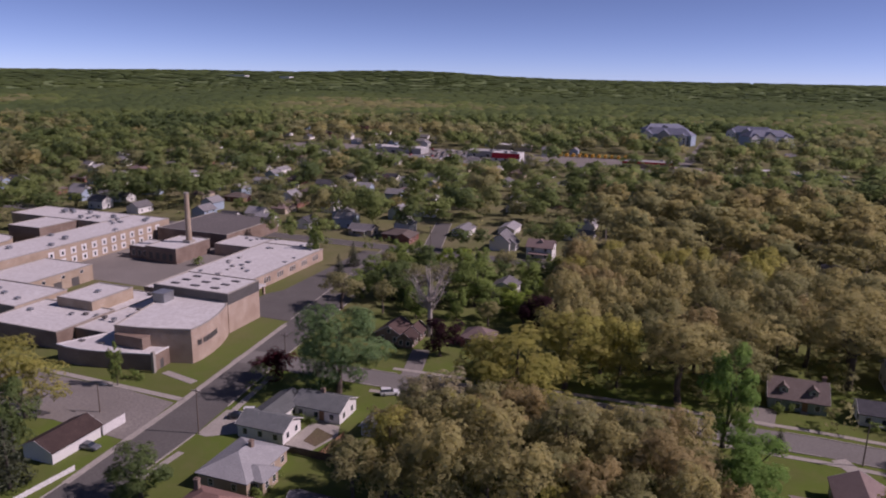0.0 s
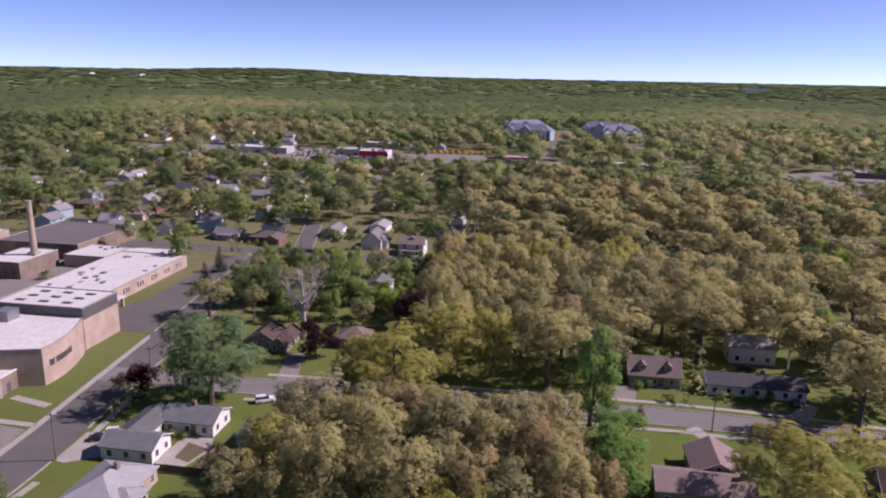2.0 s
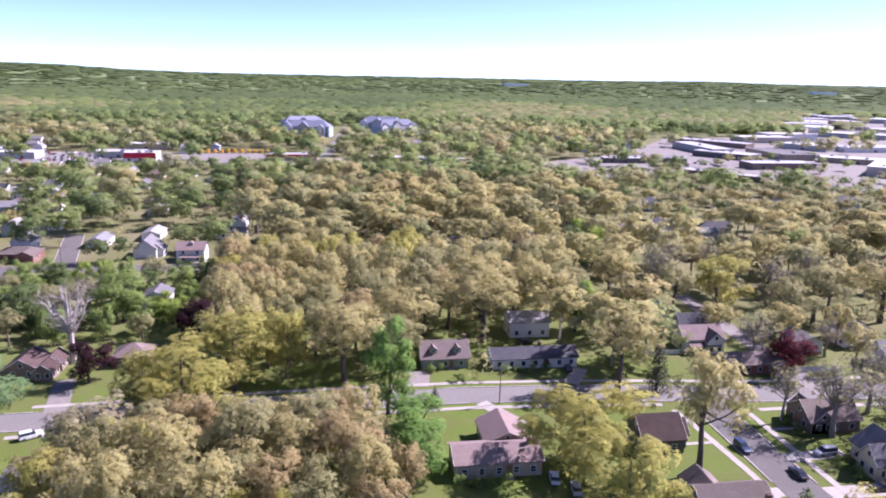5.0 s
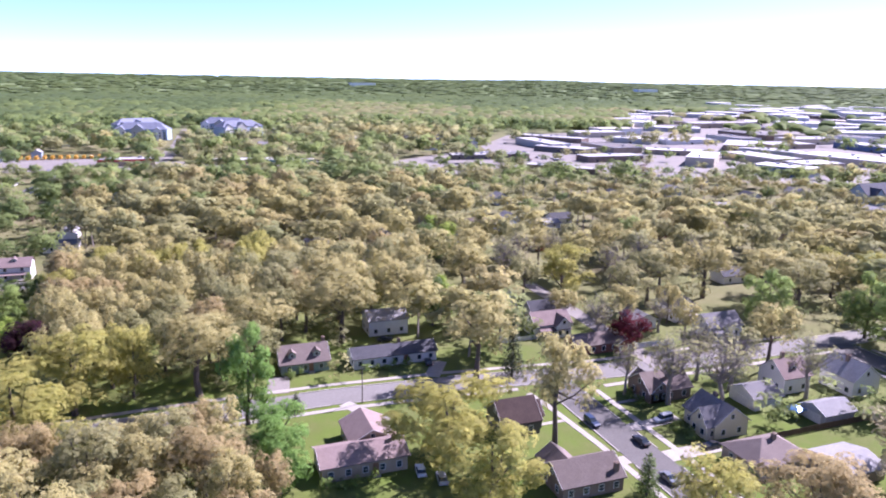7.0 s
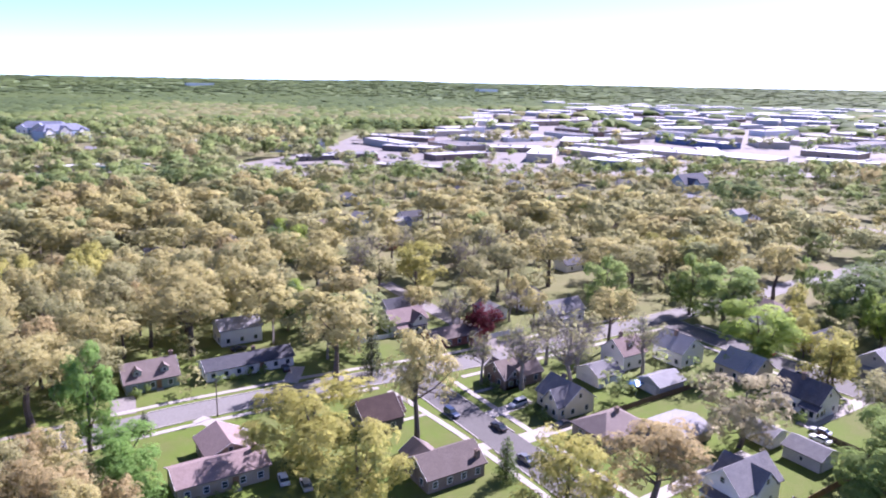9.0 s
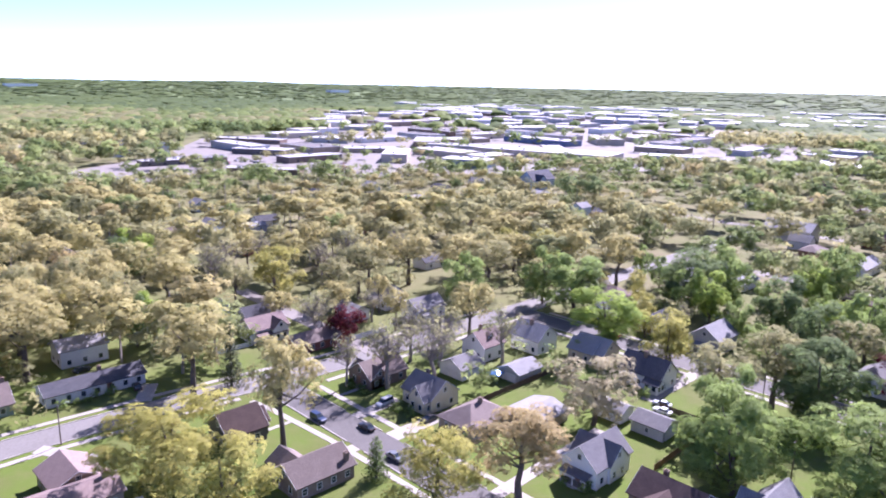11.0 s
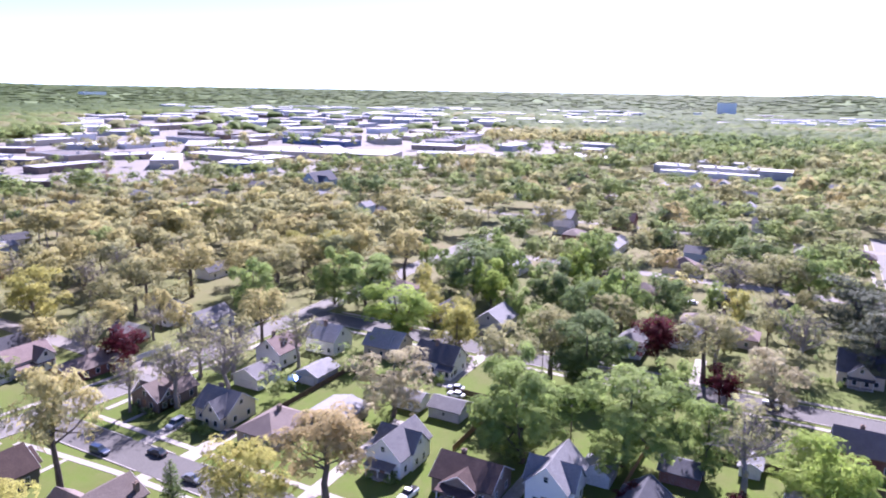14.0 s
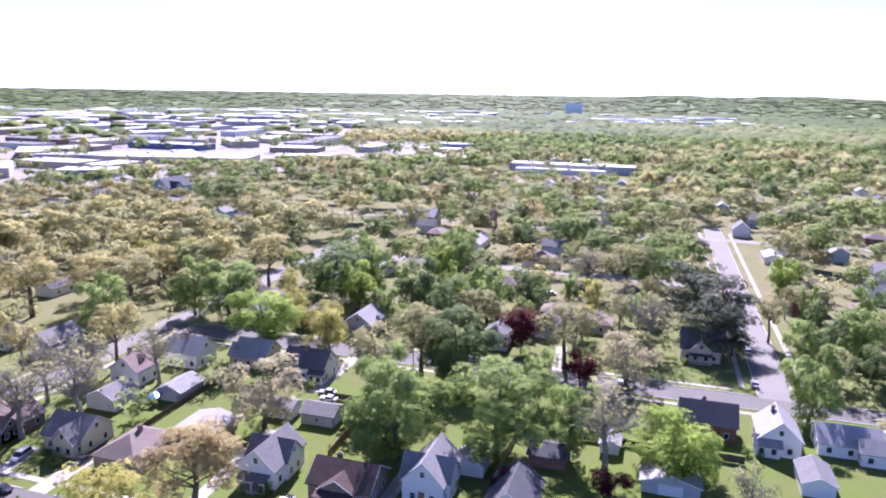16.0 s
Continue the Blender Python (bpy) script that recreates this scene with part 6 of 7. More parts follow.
def flats(x, y, rot, label):
    """A three-storey block of flats with a broken roofline of hips and gables, and balconies."""
    PLAIN[0] = True
    top = empty("apartment_building", pose(x, y, 0, 0, 0, rot))
    wl, rf = block(top, 0, 0, 0, 58, 20, 12.5, 0.7, "hip", "siding_blue", "roof_bluegrey", windows=False)
    for k, (lx, ww, hh) in enumerate(((-22, 11, 11.5), (-3, 14, 12.5), (19, 10, 11))):
        wb, rb = block(top, lx, -8.0, 90, 9, ww, hh, 0.75, "gable", "siding_white" if k != 1 else "siding_grey", "roof_bluegrey", windows=False)
        for s in range(3):
            for q in (-0.25, 0.25):
                add_window(wb, -4.5, q * ww, 1.9 + 3.2 * s, 180, 1.8, 1.7)
    for s in range(3):
        for q in (-27, -14, -10, 6, 10, 26):
            add_window(wl, q, -10, 1.9 + 3.2 * s, -90, 1.8, 1.7)
    for k in (-12, 8):
        for s in range(3):
            b = part("balcony", shared("balcony", lambda: mesh_of(boxes((-1.6, -1.6, 0, 1.6, 0, 0.15), (-1.6, -1.6, 0.15, 1.6, -1.52, 1.1), (-1.6, -1.52, 0.15, -1.52, 0, 1.1), (1.52, -1.52, 0.15, 1.6, 0, 1.1)), "balcony", M["fascia"])), None, wl)
            b.location = (k, -10.0, 0.5 + 3.1 * s)
    for s in (-1, 0, 1):
        CLEAR.append((x + 22 * s * math.cos(radians(rot)), y + 22 * s * math.sin(radians(rot)), 14))
        for q in (22, 44, 66, 88):
            CLEAR.append((x * (1 - q / math.hypot(x, y)) + 20 * s, y * (1 - q / math.hypot(x, y)), 13))
    tagged(top, label, "apartment building", group="blocks of flats")


flats(-45, 990, 25, "blue-grey three-storey flats with white gables")
flats(62, 1000, -20, "blue-grey three-storey flats with white gables")
flats(-35, 905, -15, "blue-grey three-storey flats with white gables")
flats(75, 940, 30, "blue-grey three-storey flats with white gables")


def works_quarter():
    """The industrial quarter: flat halls on a loose grid, between paved yards."""
    poly = [(340, 620), (420, 500), (545, 420), (700, 300), (860, 190), (1000, 200), (1100, 430), (1700, 780), (1900, 1500), (1000, 1600), (620, 980), (420, 860)]
    pad([(270, 560), (335, 505), (380, 445), (450, 425), (545, 395), (600, 345), (670, 285), (700, 225), (860, 190), (1060, 380), (1650, 800), (1800, 1450), (1050, 1500), (640, 960), (430, 900), (330, 760)], "old_asphalt", "wide paved yards between the works halls", 0.03)
    rng = random.Random(21)
    walls = ["siding_grey", "white_metal", "siding_tan", "siding_tan", "brick_tan", "brick_brown", "siding_grey"]
    roofs = ["white_roof", "white_roof", "grey_roof", "grey_roof", "tar_roof", "tan_roof"]
    made = 0
    gx = 330
    while gx < 1850:
        gy = 180
        step = 66 + (gx - 330) * 0.05
        while gy < 1600:
            x, y = gx + rng.uniform(-12, 12), gy + rng.uniform(-12, 12)
            d = math.hypot(x, y)
            gy += step
            if not inside(x, y, poly) or inside(x, y, [(900, 400), (1110, 190), (1700, 90), (1760, 200), (1250, 430), (1010, 500)]) or rng.random() < 0.14 or made > 100:
                continue
            if any((x - cx) ** 2 + (y - cy) ** 2 < (cr + 24) ** 2 for cx, cy, cr in CLEAR):
                continue
            l, w = rng.uniform(36, 72) * (1 + d / 3000), rng.uniform(18, 30) * (1 + d / 3500)
            shop(round(x), round(y), rng.choice((0, 90, 0, 90, 45)), l, w, rng.uniform(5.5, 9), rng.choice(walls), rng.choice(roofs), "flat-roofed works hall in the industrial quarter", units=1)
            made += 1
        gx += step

    for k in range(15):
        x, y = 1780 + 125 * (k % 7) + rng.uniform(-30, 30), -190 + 125 * (k // 4) + rng.uniform(-40, 40)
        h = shop(round(x), round(y), rng.choice((90, 90, 0)), rng.uniform(70, 130), rng.uniform(36, 50), rng.uniform(8, 13), rng.choice(walls), rng.choice(roofs), "pale flat-roofed hall in the far trees", units=1)
        h.location.z = rise(math.hypot(x, y))


works_quarter()


def office_tower():
    top = empty("office_tower", pose(2690, 327, rise(2710), 0, 0, 100))
    wl = flat_body(top, rect(-31, -12, 31, 12), 44, "siding_white", "grey_roof", cap="fascia")
    for s in range(9):
        part("window_band", boxes((-30, -12.15, 1.6 + 4.5 * s, 30, -11.95, 4.0 + 4.5 * s)), M["glass"], wl)
    tagged(top, "lone blue-grey office block far beyond the trees", "office building")
    tagged(shop(2640, 400, 100, 60, 30, 10, "white_metal", "white_roof", "white hall beside the office block"), "white hall beside the office block")


office_tower()


def distant_roofs():
    """Low pale halls too far and too many to be told apart."""
    rng = random.Random(58)
    bm = bmesh.new()
    for _ in range(70):
        az, dd = radians(rng.uniform(13, 52)), rng.uniform(1500, 2700)
        x, y = dd * math.cos(az), dd * math.sin(az)
        z = rise(dd)
        q = boxes((-rng.uniform(25, 70), -rng.uniform(14, 30), -2, rng.uniform(25, 70), rng.uniform(14, 30), rng.uniform(10, 13)))
        bmesh.ops.transform(q, matrix=pose(x, y, z, 0, 0, rng.choice((-70, 20, -60, 30))), verts=q.verts)
        vs = {v: bm.verts.new(v.co) for v in q.verts}
        for f in q.faces:
            nf = bm.faces.new([vs[v] for v in f.verts])
            nf.material_index = 0 if f.normal.z > 0.5 else 1
        q.free()
        CLEAR.append((x, y, 34))
        CLEAR.append((x * (1 - 55 / dd), y * (1 - 55 / dd), 30))
    tagged(new("distant_halls", mesh_of(bm, "distant_halls", [M["white_roof"], M["siding_grey"]])), "pale flat roofs of distant works among trees", "halls", kind="stuff")


distant_roofs()
for x, y, l, label in ((-2350, 3300, 120, "white hall near the skyline"), (-2100, 3380, 60, "pale hall near the skyline"), (900, 3600, 130, "white hall near the skyline"), (2100, 2900, 110, "pale hall near the skyline"), (1900, -30, 160, "white hall in the far trees"), (1800, 60, 120, "white hall in the far trees"), (2050, 10, 140, "pale hall in the far trees"), (1980, 120, 150, "white hall in the far trees"), (2300, -120, 160, "white hall in the far trees")):
    h = shop(x, y, 90 if y < 500 else 0, l, 40, 14, "white_metal", "white_roof", label, units=2)
    h.location.z = rise(math.hypot(x, y))

# ---- vehicles ----
def make_bus():
    top = empty("school_bus", pose(0, 0, -500))
    bm = boxes((-5.4, -1.2, 0.55, 4.2, 1.2, 3.05), (4.2, -1.1, 0.55, 5.7, 1.1, 1.7))
    bmesh.ops.bevel(bm, geom=bm.edges[:], offset=0.12, segments=1, affect="EDGES")
    part("body", bm, M["paint_bus"], top)
    for s in (-1, 1):
        part("window_row", boxes((-5.0, s * 1.21 - 0.02, 1.9, 3.8, s * 1.21 + 0.02, 2.55)), M["glass"], top, "dark row of side windows")
        for x in (-3.2, 4.2):
            bm = bmesh.new()
            tube(bm, (x, s * 1.0 - 0.13, 0.5), (x, s * 1.0 + 0.13, 0.5), 0.5, 0.5, 12)
            part("wheel", bm, M["rubber"], top)
    part("windscreen", boxes((4.18, -1.0, 1.8, 4.24, 1.0, 2.6)), M["glass"], top)
    return tagged(top, "yellow-orange school bus parked in a row", "bus", group="row of school buses")


bus = make_bus()
for k in range(13):
    m = pose(-128 + 6.2 * k, 705 + 0.4 * k, 0.05, 0, 0, 90)
    if k:
        copy_thing(bus, m)
    else:
        bus.matrix_basis = m
CLEAR.append((-110, 698, 20))
CLEAR.append((-70, 700, 20))
CLEAR.append((-90, 680, 18))
car(83.6, 123.9, -88, "suv", "paint_navy")
car(89.2, 113.2, 90, "sedan", "paint_black")
car(100.0, 120.0, 186, "van", "paint_silver", "in a driveway")
car(102.2, 106.7, 180, "sedan", "paint_black", "in a driveway")
car(85.4, 98.8, -90, "sedan", "paint_grey")
car(-110.6, 99.3, 5, "sedan", "paint_grey", "beside a white garage")
car(-88.6, 124.2, 20, "suv", "paint_white", "in a driveway")
car(-90.8, 121.6, 20, "sedan", "paint_black", "in a driveway")
car(-64.5, 145.2, 30, "suv", "paint_white", "on the verge")
car(-57.8, 156.6, 5, "sedan", "paint_white")
car(101.5, 59.5, 175, "pickup", "paint_white", "in a driveway")
car(146.5, 72.5, 90, "sedan", "paint_white", "in a back yard")
car(150.0, 74.5, 100, "sedan", "paint_silver", "in a back yard")
car(218.8, -31.5, 0, "suv", "paint_white")
car(181.5, 2.0, 90, "suv", "paint_white")
car(192.0, -30.8, 0, "sedan", "paint_silver")
car(60.0, 168.3, 80, "sedan", "paint_black", "by a carport")
car(53.5, 188.5, 5, "sedan", "paint_black", "by a house")
car(283.0, 30.0, 90, "sedan", "paint_silver", "in a yard")
car(262.0, 35.0, 90, "sedan", "paint_white", "in a yard")
car(40.5, 117.0, 80, "sedan", "paint_white", "in a back yard")
car(43.5, 113.0, 80, "sedan", "paint_silver", "in a back yard")
car(177.0, 96.0, 90, "sedan", "paint_black")
car(184.0, 110.0, 90, "sedan", "paint_red")


def car_park(x0, y0, x1, y1, gap, row, keep, seed):
    """Rows of parked cars."""
    rng = random.Random(seed)
    y = y0
    while y <= y1:
        x = x0
        while x <= x1:
            if rng.random() < keep and is_free(x, y, 1):
                car(round(x, 1), y, 90 + rng.choice((0, 180)), rng.choice(("sedan", "suv", "sedan")), rng.choice(("paint_white", "paint_silver", "paint_black", "paint_navy", "paint_red", "paint_grey")), "in rows on a car park")
            x += gap
        y += row


car_park(-262, 640, -180, 700, 3.2, 15, 0.32, 3)
car_park(280, 605, 360, 630, 3.4, 12, 0.3, 4)

# ---- poles ----
utility_pole(-94.3, 112.6, 10.5)
utility_pole(-95.0, 148.0, 10.5)
utility_pole(37.2, 150.6, 9.0, True)
utility_pole(-107.6, 286.5, 11.0)
utility_pole(-171.0, 294.0, 11.0)
utility_pole(118.0, 172.0, 8.0, True)
utility_pole(-121, 112.5, 7.0, True)
utility_pole(174.5, 60, 9.5)
utility_pole(174.5, 12, 9.5)
utility_pole(139.0, 40.0, 9.0)


def gazebo(x, y):
    """A small pop-up canopy in a back yard."""
    top = empty("canopy", pose(x, y, 0, 0, 0, 10))
    bm = bmesh.new()
    vs = [bm.verts.new(q) for q in ((-1.7, -1.7, 2.2), (1.7, -1.7, 2.2), (1.7, 1.7, 2.2), (-1.7, 1.7, 2.2), (0, 0, 3.1), (-1.7, -1.7, 1.95), (1.7, -1.7, 1.95), (1.7, 1.7, 1.95), (-1.7, 1.7, 1.95))]
    for i in range(4):
        j = (i + 1) % 4
        bm.faces.new((vs[i], vs[j], vs[4]))
        bm.faces.new((vs[5 + i], vs[5 + j], vs[j], vs[i]))
    part("cover", bm, M["canopy_blue"], top)
    for sx in (-1, 1):
        for sy in (-1, 1):
            bm = bmesh.new()
            tube(bm, (sx * 1.6, sy * 1.6, 0), (sx * 1.6, sy * 1.6, 2.1), 0.04, 0.04, 6)
            part("leg", bm, M["white_metal"], top)
    tagged(top, "pale blue pop-up canopy in a back yard", "canopy")


gazebo(131.0, 112.0)

# ---- trees ----
tree("bluegreen", -76.3, 141.5, 22.0, 11.6)
tree("pale", -47.2, 129.7, 15.7, 8.3)
tree("yellow", -49.1, 110.5, 15.4, 5.8)
tree("tan", -31.5, 113.8, 19.8, 7.7)
tree("tan", -35.7, 101.4, 19.1, 7.1)
tree("tan", -23.6, 101.6, 19.9, 7.8)
tree("olive", -17.9, 118.4, 18.6, 7.7)
tree("rust", 0.5, 114.3, 17.8, 8.1)
tree("deep", 10.7, 148.3, 22.5, 5.4)
tree("deep", 13.8, 127.1, 15.4, 5.8)
tree("red", -94.3, 142.3, 8.0, 5.3)
tree("spruce", -126.0, 248.0, 10.2, 2.9)
tree("spruce", -123.8, 231.8, 9.2, 2.4)
tree("green", -145.2, 251.7, 14.1, 3.7)
tree("green", -164.6, 263.6, 14.9, 4.2)
tree("green", -178.2, 270.0, 15.1, 4.3)
tree("dark", -88.7, 89.5, 10.0, 5.3)
tree("yellow", -134.0, 104.6, 18.8, 9.2)
tree("dark", -123.7, 92.9, 15.1, 5.0)
tree("spruce", -112.8, 83.1, 14.0, 4.1)
tree("green", -128.1, 125.2, 10.5, 1.9)
tree("bush", -182.6, 224.4, 3.8, 2.2)
tree("green", -23.7, 122.2, 9.0, 3.8)
tree("tan", 41.0, 191.0, 21.2, 12.0)
tree("tan", 45.0, 211.6, 21.2, 12.5)
tree("olive", 70.4, 208.6, 19.2, 8.2)
tree("yellow", 47.7, 119.2, 18.0, 13.5)
tree("tan", 69.5, 115.6, 26.0, 8.4)
tree("tan", 68.6, 155.4, 21.2, 9.4)
tree("spruce", 78.0, 153.6, 17.0, 3.1)
tree("red", 118.6, 159.7, 11.3, 5.8)
tree("yellow", 127.1, 213.0, 18.8, 10.1)
tree("yellow", 47.1, 98.5, 18.5, 8.8)
tree("column", 77.9, 95.7, 9.0, 2.3)
tree("spruce", 21.7, 151.0, 5.0, 1.8)
tree("rust", 11.1, 109.8, 13.5, 4.3)
tree("thin", 106.8, 127.0, 17.8, 8.1)
tree("thin", 126.8, 128.6, 17.5, 7.7)
tree("thin", 141.5, 118.8, 15.8, 6.2)
tree("thin", 99.8, 134.9, 14.2, 4.8)
tree("rust", 92.8, 72.0, 18.4, 10.2)
tree("pale", 129.0, 80.2, 16.2, 9.4)
tree("yellow", 76.1, 77.5, 17.6, 9.0)
tree("green", 194.7, 133.2, 21.0, 11.8)
tree("bright", 170.0, 104.3, 19.6, 11.4)
tree("dark", 232.7, 109.3, 19.6, 12.7)
tree("yellow", 177.3, 87.4, 15.8, 6.2)
tree("tan", 157.6, 199.2, 20.5, 8.3)
tree("olive", 135.1, 185.5, 18.5, 7.6)
tree("green", 167.2, 159.5, 19.3, 7.5)
tree("tan", 145.8, 136.0, 19.3, 7.3)
tree("green", 124.5, 45.9, 21.0, 10.6)
tree("green", 133.8, 26.9, 21.0, 12.5)
tree("green", 239.5, 99.1, 19.1, 7.3)
tree("dark", 222.9, 75.4, 19.0, 8.4)
tree("green", 220.0, 49.9, 20.1, 8.2)
tree("dark", 229.9, 38.2, 17.4, 7.0)
tree("red", 196.5, 33.5, 14.0, 7.4)
tree("red", 174.9, 13.6, 10.4, 4.8)
tree("olive", 169.6, 56.0, 19.6, 8.7)
tree("dark", 164.9, 45.0, 19.6, 10.3)
tree("olive", 150.2, 61.2, 19.7, 8.8)
tree("yellow", 170.5, 85.5, 16.0, 6.4)
tree("olive", 187.5, 19.5, 19.0, 9.0)
tree("thin", 199.9, 18.0, 17.8, 8.0)
tree("green", 160.0, 22.0, 15.0, 6.0)
tree("tan", 236.1, 142.3, 21.2, 9.0)
tree("green", 266.0, 76.7, 20.5, 8.6)
tree("thin", 133.7, 3.9, 18.3, 8.6)
tree("bright", 140.1, -9.1, 11.0, 9.6)
tree("pale", 178.5, 2.3, 15.0, 8.8)
tree("pine", 240.9, -17.1, 22.0, 9.9)
tree("pine", 226.3, -24.9, 22.0, 9.7)
tree("pine", 209.7, -20.3, 19.0, 7.4)
tree("pine", 214.1, -26.8, 15.0, 5.0)
tree("green", 170.9, -40.4, 19.0, 7.3)
tree("green", 201.6, -43.6, 17.7, 6.2)
tree("bright", 285.0, -49.5, 16.8, 6.4)
tree("green", 350.0, -74.6, 21.0, 10.3)
tree("olive", 325.8, -55.9, 20.0, 9.7)
tree("thin", 267.0, 21.9, 18.8, 11.9)
tree("olive", 269.2, 7.3, 20.0, 11.8)
tree("green", 276.8, -3.0, 21.0, 9.8)
tree("dark", 328.4, 60.3, 15.6, 5.4)
tree("dark", 339.6, 38.9, 18.8, 8.3)
tree("spruce", 336.0, 56.9, 12.6, 4.7)
tree("green", 218.1, 103.4, 17.5, 6.0)
tree("green", 213.1, -60.6, 17.9, 6.3)
tree("olive", 230.5, -38.7, 15.7, 5.3)
tree("thin", 120.0, -22.0, 13.6, 4.4)
tree("red", 117.0, 20.5, 6.0, 3.7)
tree("red", 124.2, 2.2, 6.0, 3.8)
tree("dark", 221.5, -58.3, 16.1, 5.8)
tree("green", 253.7, -71.7, 16.9, 5.6)
tree("tan", 1.0, 166.6, 21.0, 10.6)
tree("tan", 17.3, 184.0, 19.0, 10.1)
tree("tan", -7.5, 115.0, 17.8, 6.1)
tree("rust", -11.1, 105.0, 15.7, 6.1)
tree("deep", 13.4, 118.6, 15.0, 5.6)
tree("yellow", -36.5, 118.4, 15.3, 5.8)
tree("yellow", -21.6, 130.1, 14.5, 5.1)
tree("tan", 4.0, 105.8, 17.2, 5.7)
tree("olive", -5.5, 127.1, 16.4, 5.8)
tree("thin", 122.9, 136.5, 16.5, 6.5)
tree("thin", 111.3, 165.7, 16.2, 6.5)
tree("tan", 185.3, 180.2, 21.2, 11.6)
tree("tan", 174.3, 195.5, 21.2, 11.1)
tree("olive", 149.2, 194.0, 20.0, 9.7)
tree("tan", 61.2, 203.4, 21.2, 10.6)
tree("green", 194.3, 146.0, 19.6, 7.7)
tree("thin", 115.8, 119.8, 18.1, 8.4)
tree("olive", 190.2, 168.8, 20.0, 11.1)
tree("dark", 176.0, 49.0, 17.3, 7.8)
tree("green", 136.4, 11.6, 17.4, 5.9)
tree("bright", 130.2, -11.4, 16.3, 6.0)
tree("green", 134.7, 50.1, 20.1, 8.2)
tree("dark", 204.6, 57.7, 18.6, 8.1)
tree("thin", 208.2, -2.5, 18.8, 9.2)
tree("olive", 200.0, 48.5, 17.0, 7.5)
tree("green", 256.7, 111.6, 19.9, 8.1)
tree("bare", -69.7, 186.1, 24.0, 8.0)
tree("purple", -41.1, 200.7, 11.0, 6.5)
tree("purple", -61.5, 172.6, 11.0, 5.6)
tree("yellow", -35.7, 153.5, 18.0, 12.4)
tree("yellow", -25.7, 164.9, 20.0, 10.4)
tree("yellow", -27.7, 140.6, 13.0, 7.3)
tree("yellow", -18.8, 177.5, 16.0, 6.3)
tree("dark", -94.0, 214.6, 13.0, 8.3)
tree("green", -106.9, 228.1, 11.0, 5.6)
tree("olive", -105.3, 198.6, 12.0, 7.7)
tree("thin", -77.0, 221.2, 14.0, 8.1)
tree("thin", -85.0, 215.9, 12.0, 6.2)
tree("green", -65.7, 218.4, 15.0, 9.0)
tree("green", -79.8, 247.5, 11.0, 6.1)
tree("dark", -94.4, 290.3, 10.0, 6.4)
tree("dark", -86.4, 294.7, 10.0, 5.2)
tree("green", -54.1, 243.7, 11.0, 6.0)
tree("bright", -43.6, 231.6, 9.0, 4.8)
tree("olive", -64.3, 252.1, 12.0, 4.9)
tree("bright", -112.7, 355.8, 16.0, 6.5)
tree("green", -166.9, 319.1, 19.7, 7.8)
tree("green", -149.0, 314.1, 20.4, 8.5)
tree("olive", -177.7, 314.5, 18.4, 7.5)
tree("green", -124.2, 312.5, 21.0, 10.6)
tree("dark", -127.2, 305.4, 16.4, 6.1)
tree("green", -115.6, 320.9, 19.5, 7.7)
tree("bright", 102.8, 278.5, 18.0, 7.5)
tree("dark", 93.5, 263.3, 18.1, 7.5)
tree("bright", 31.1, 347.6, 17.8, 7.3)
tree("dark", 86.4, 386.3, 15.8, 5.6)
tree("bright", 109.5, 491.6, 19.6, 15.6)
tree("green", 118.1, 452.3, 21.0, 15.6)
tree("dark", 92.7, 464.2, 19.6, 12.8)
tree("green", 44.9, 461.0, 21.0, 10.8)
tree("dark", 31.1, 459.0, 19.6, 10.2)
tree("yellow", 191.5, 447.9, 18.8, 10.1)
tree("yellow", 133.9, 269.6, 17.9, 8.1)
tree("green", 77.9, 518.1, 18.9, 7.2)
tree("tan", 123.0, 274.2, 21.2, 10.1)
tree("tan", 143.3, 271.6, 21.2, 9.0)
tree("green", 252.5, 438.1, 21.0, 12.1)
tree("olive", 107.2, 315.8, 20.0, 9.4)
tree("tan", 86.1, 291.3, 21.2, 9.8)
tree("olive", 131.1, 340.7, 20.0, 10.3)
tree("tan", 91.4, 221.0, 19.4, 7.4)
tree("tan", 160.7, 237.1, 21.2, 9.3)
tree("spruce", 254.7, 206.4, 10.6, 3.2)
tree("dark", 390.6, 261.1, 19.6, 9.6)
tree("dark", 380.5, 271.2, 19.6, 10.3)
tree("olive", 273.8, 173.1, 20.0, 9.1)
tree("tan", 218.7, 253.6, 21.2, 11.9)
tree("tan", 258.6, 270.4, 21.2, 11.6)
tree("olive", 192.9, 253.6, 20.0, 10.2)
tree("tan", 287.9, 268.4, 21.2, 11.9)
tree("olive", 272.5, 222.4, 20.0, 10.5)
tree("tan", 275.5, 203.8, 21.2, 10.0)
tree("green", 305.7, 441.4, 21.0, 12.7)
tree("bright", 385.2, 404.1, 19.6, 12.8)
tree("dark", 408.6, 407.4, 17.0, 6.6)
tree("yellow", 495.0, 382.6, 18.8, 11.2)
tree("bright", 217.3, 95.2, 17.3, 6.8)
tree("bright", 257.8, 77.9, 17.0, 6.6)
tree("green", 279.4, 76.5, 20.1, 8.2)
tree("green", 469.5, 121.4, 21.0, 15.6)
tree("dark", 505.3, 157.6, 18.7, 8.1)
tree("purple", 544.0, 167.0, 12.6, 7.4)
tree("green", 410.6, 55.3, 21.0, 10.6)
tree("yellow", 329.1, 66.0, 16.3, 6.6)
tree("dark", 376.5, 70.2, 17.7, 7.2)
tree("spruce", 358.5, 79.4, 10.4, 3.1)
tree("green", 410.9, 160.3, 21.0, 10.4)
tree("bright", 422.5, 155.6, 19.4, 8.8)
tree("dark", 437.6, 178.9, 19.6, 9.3)
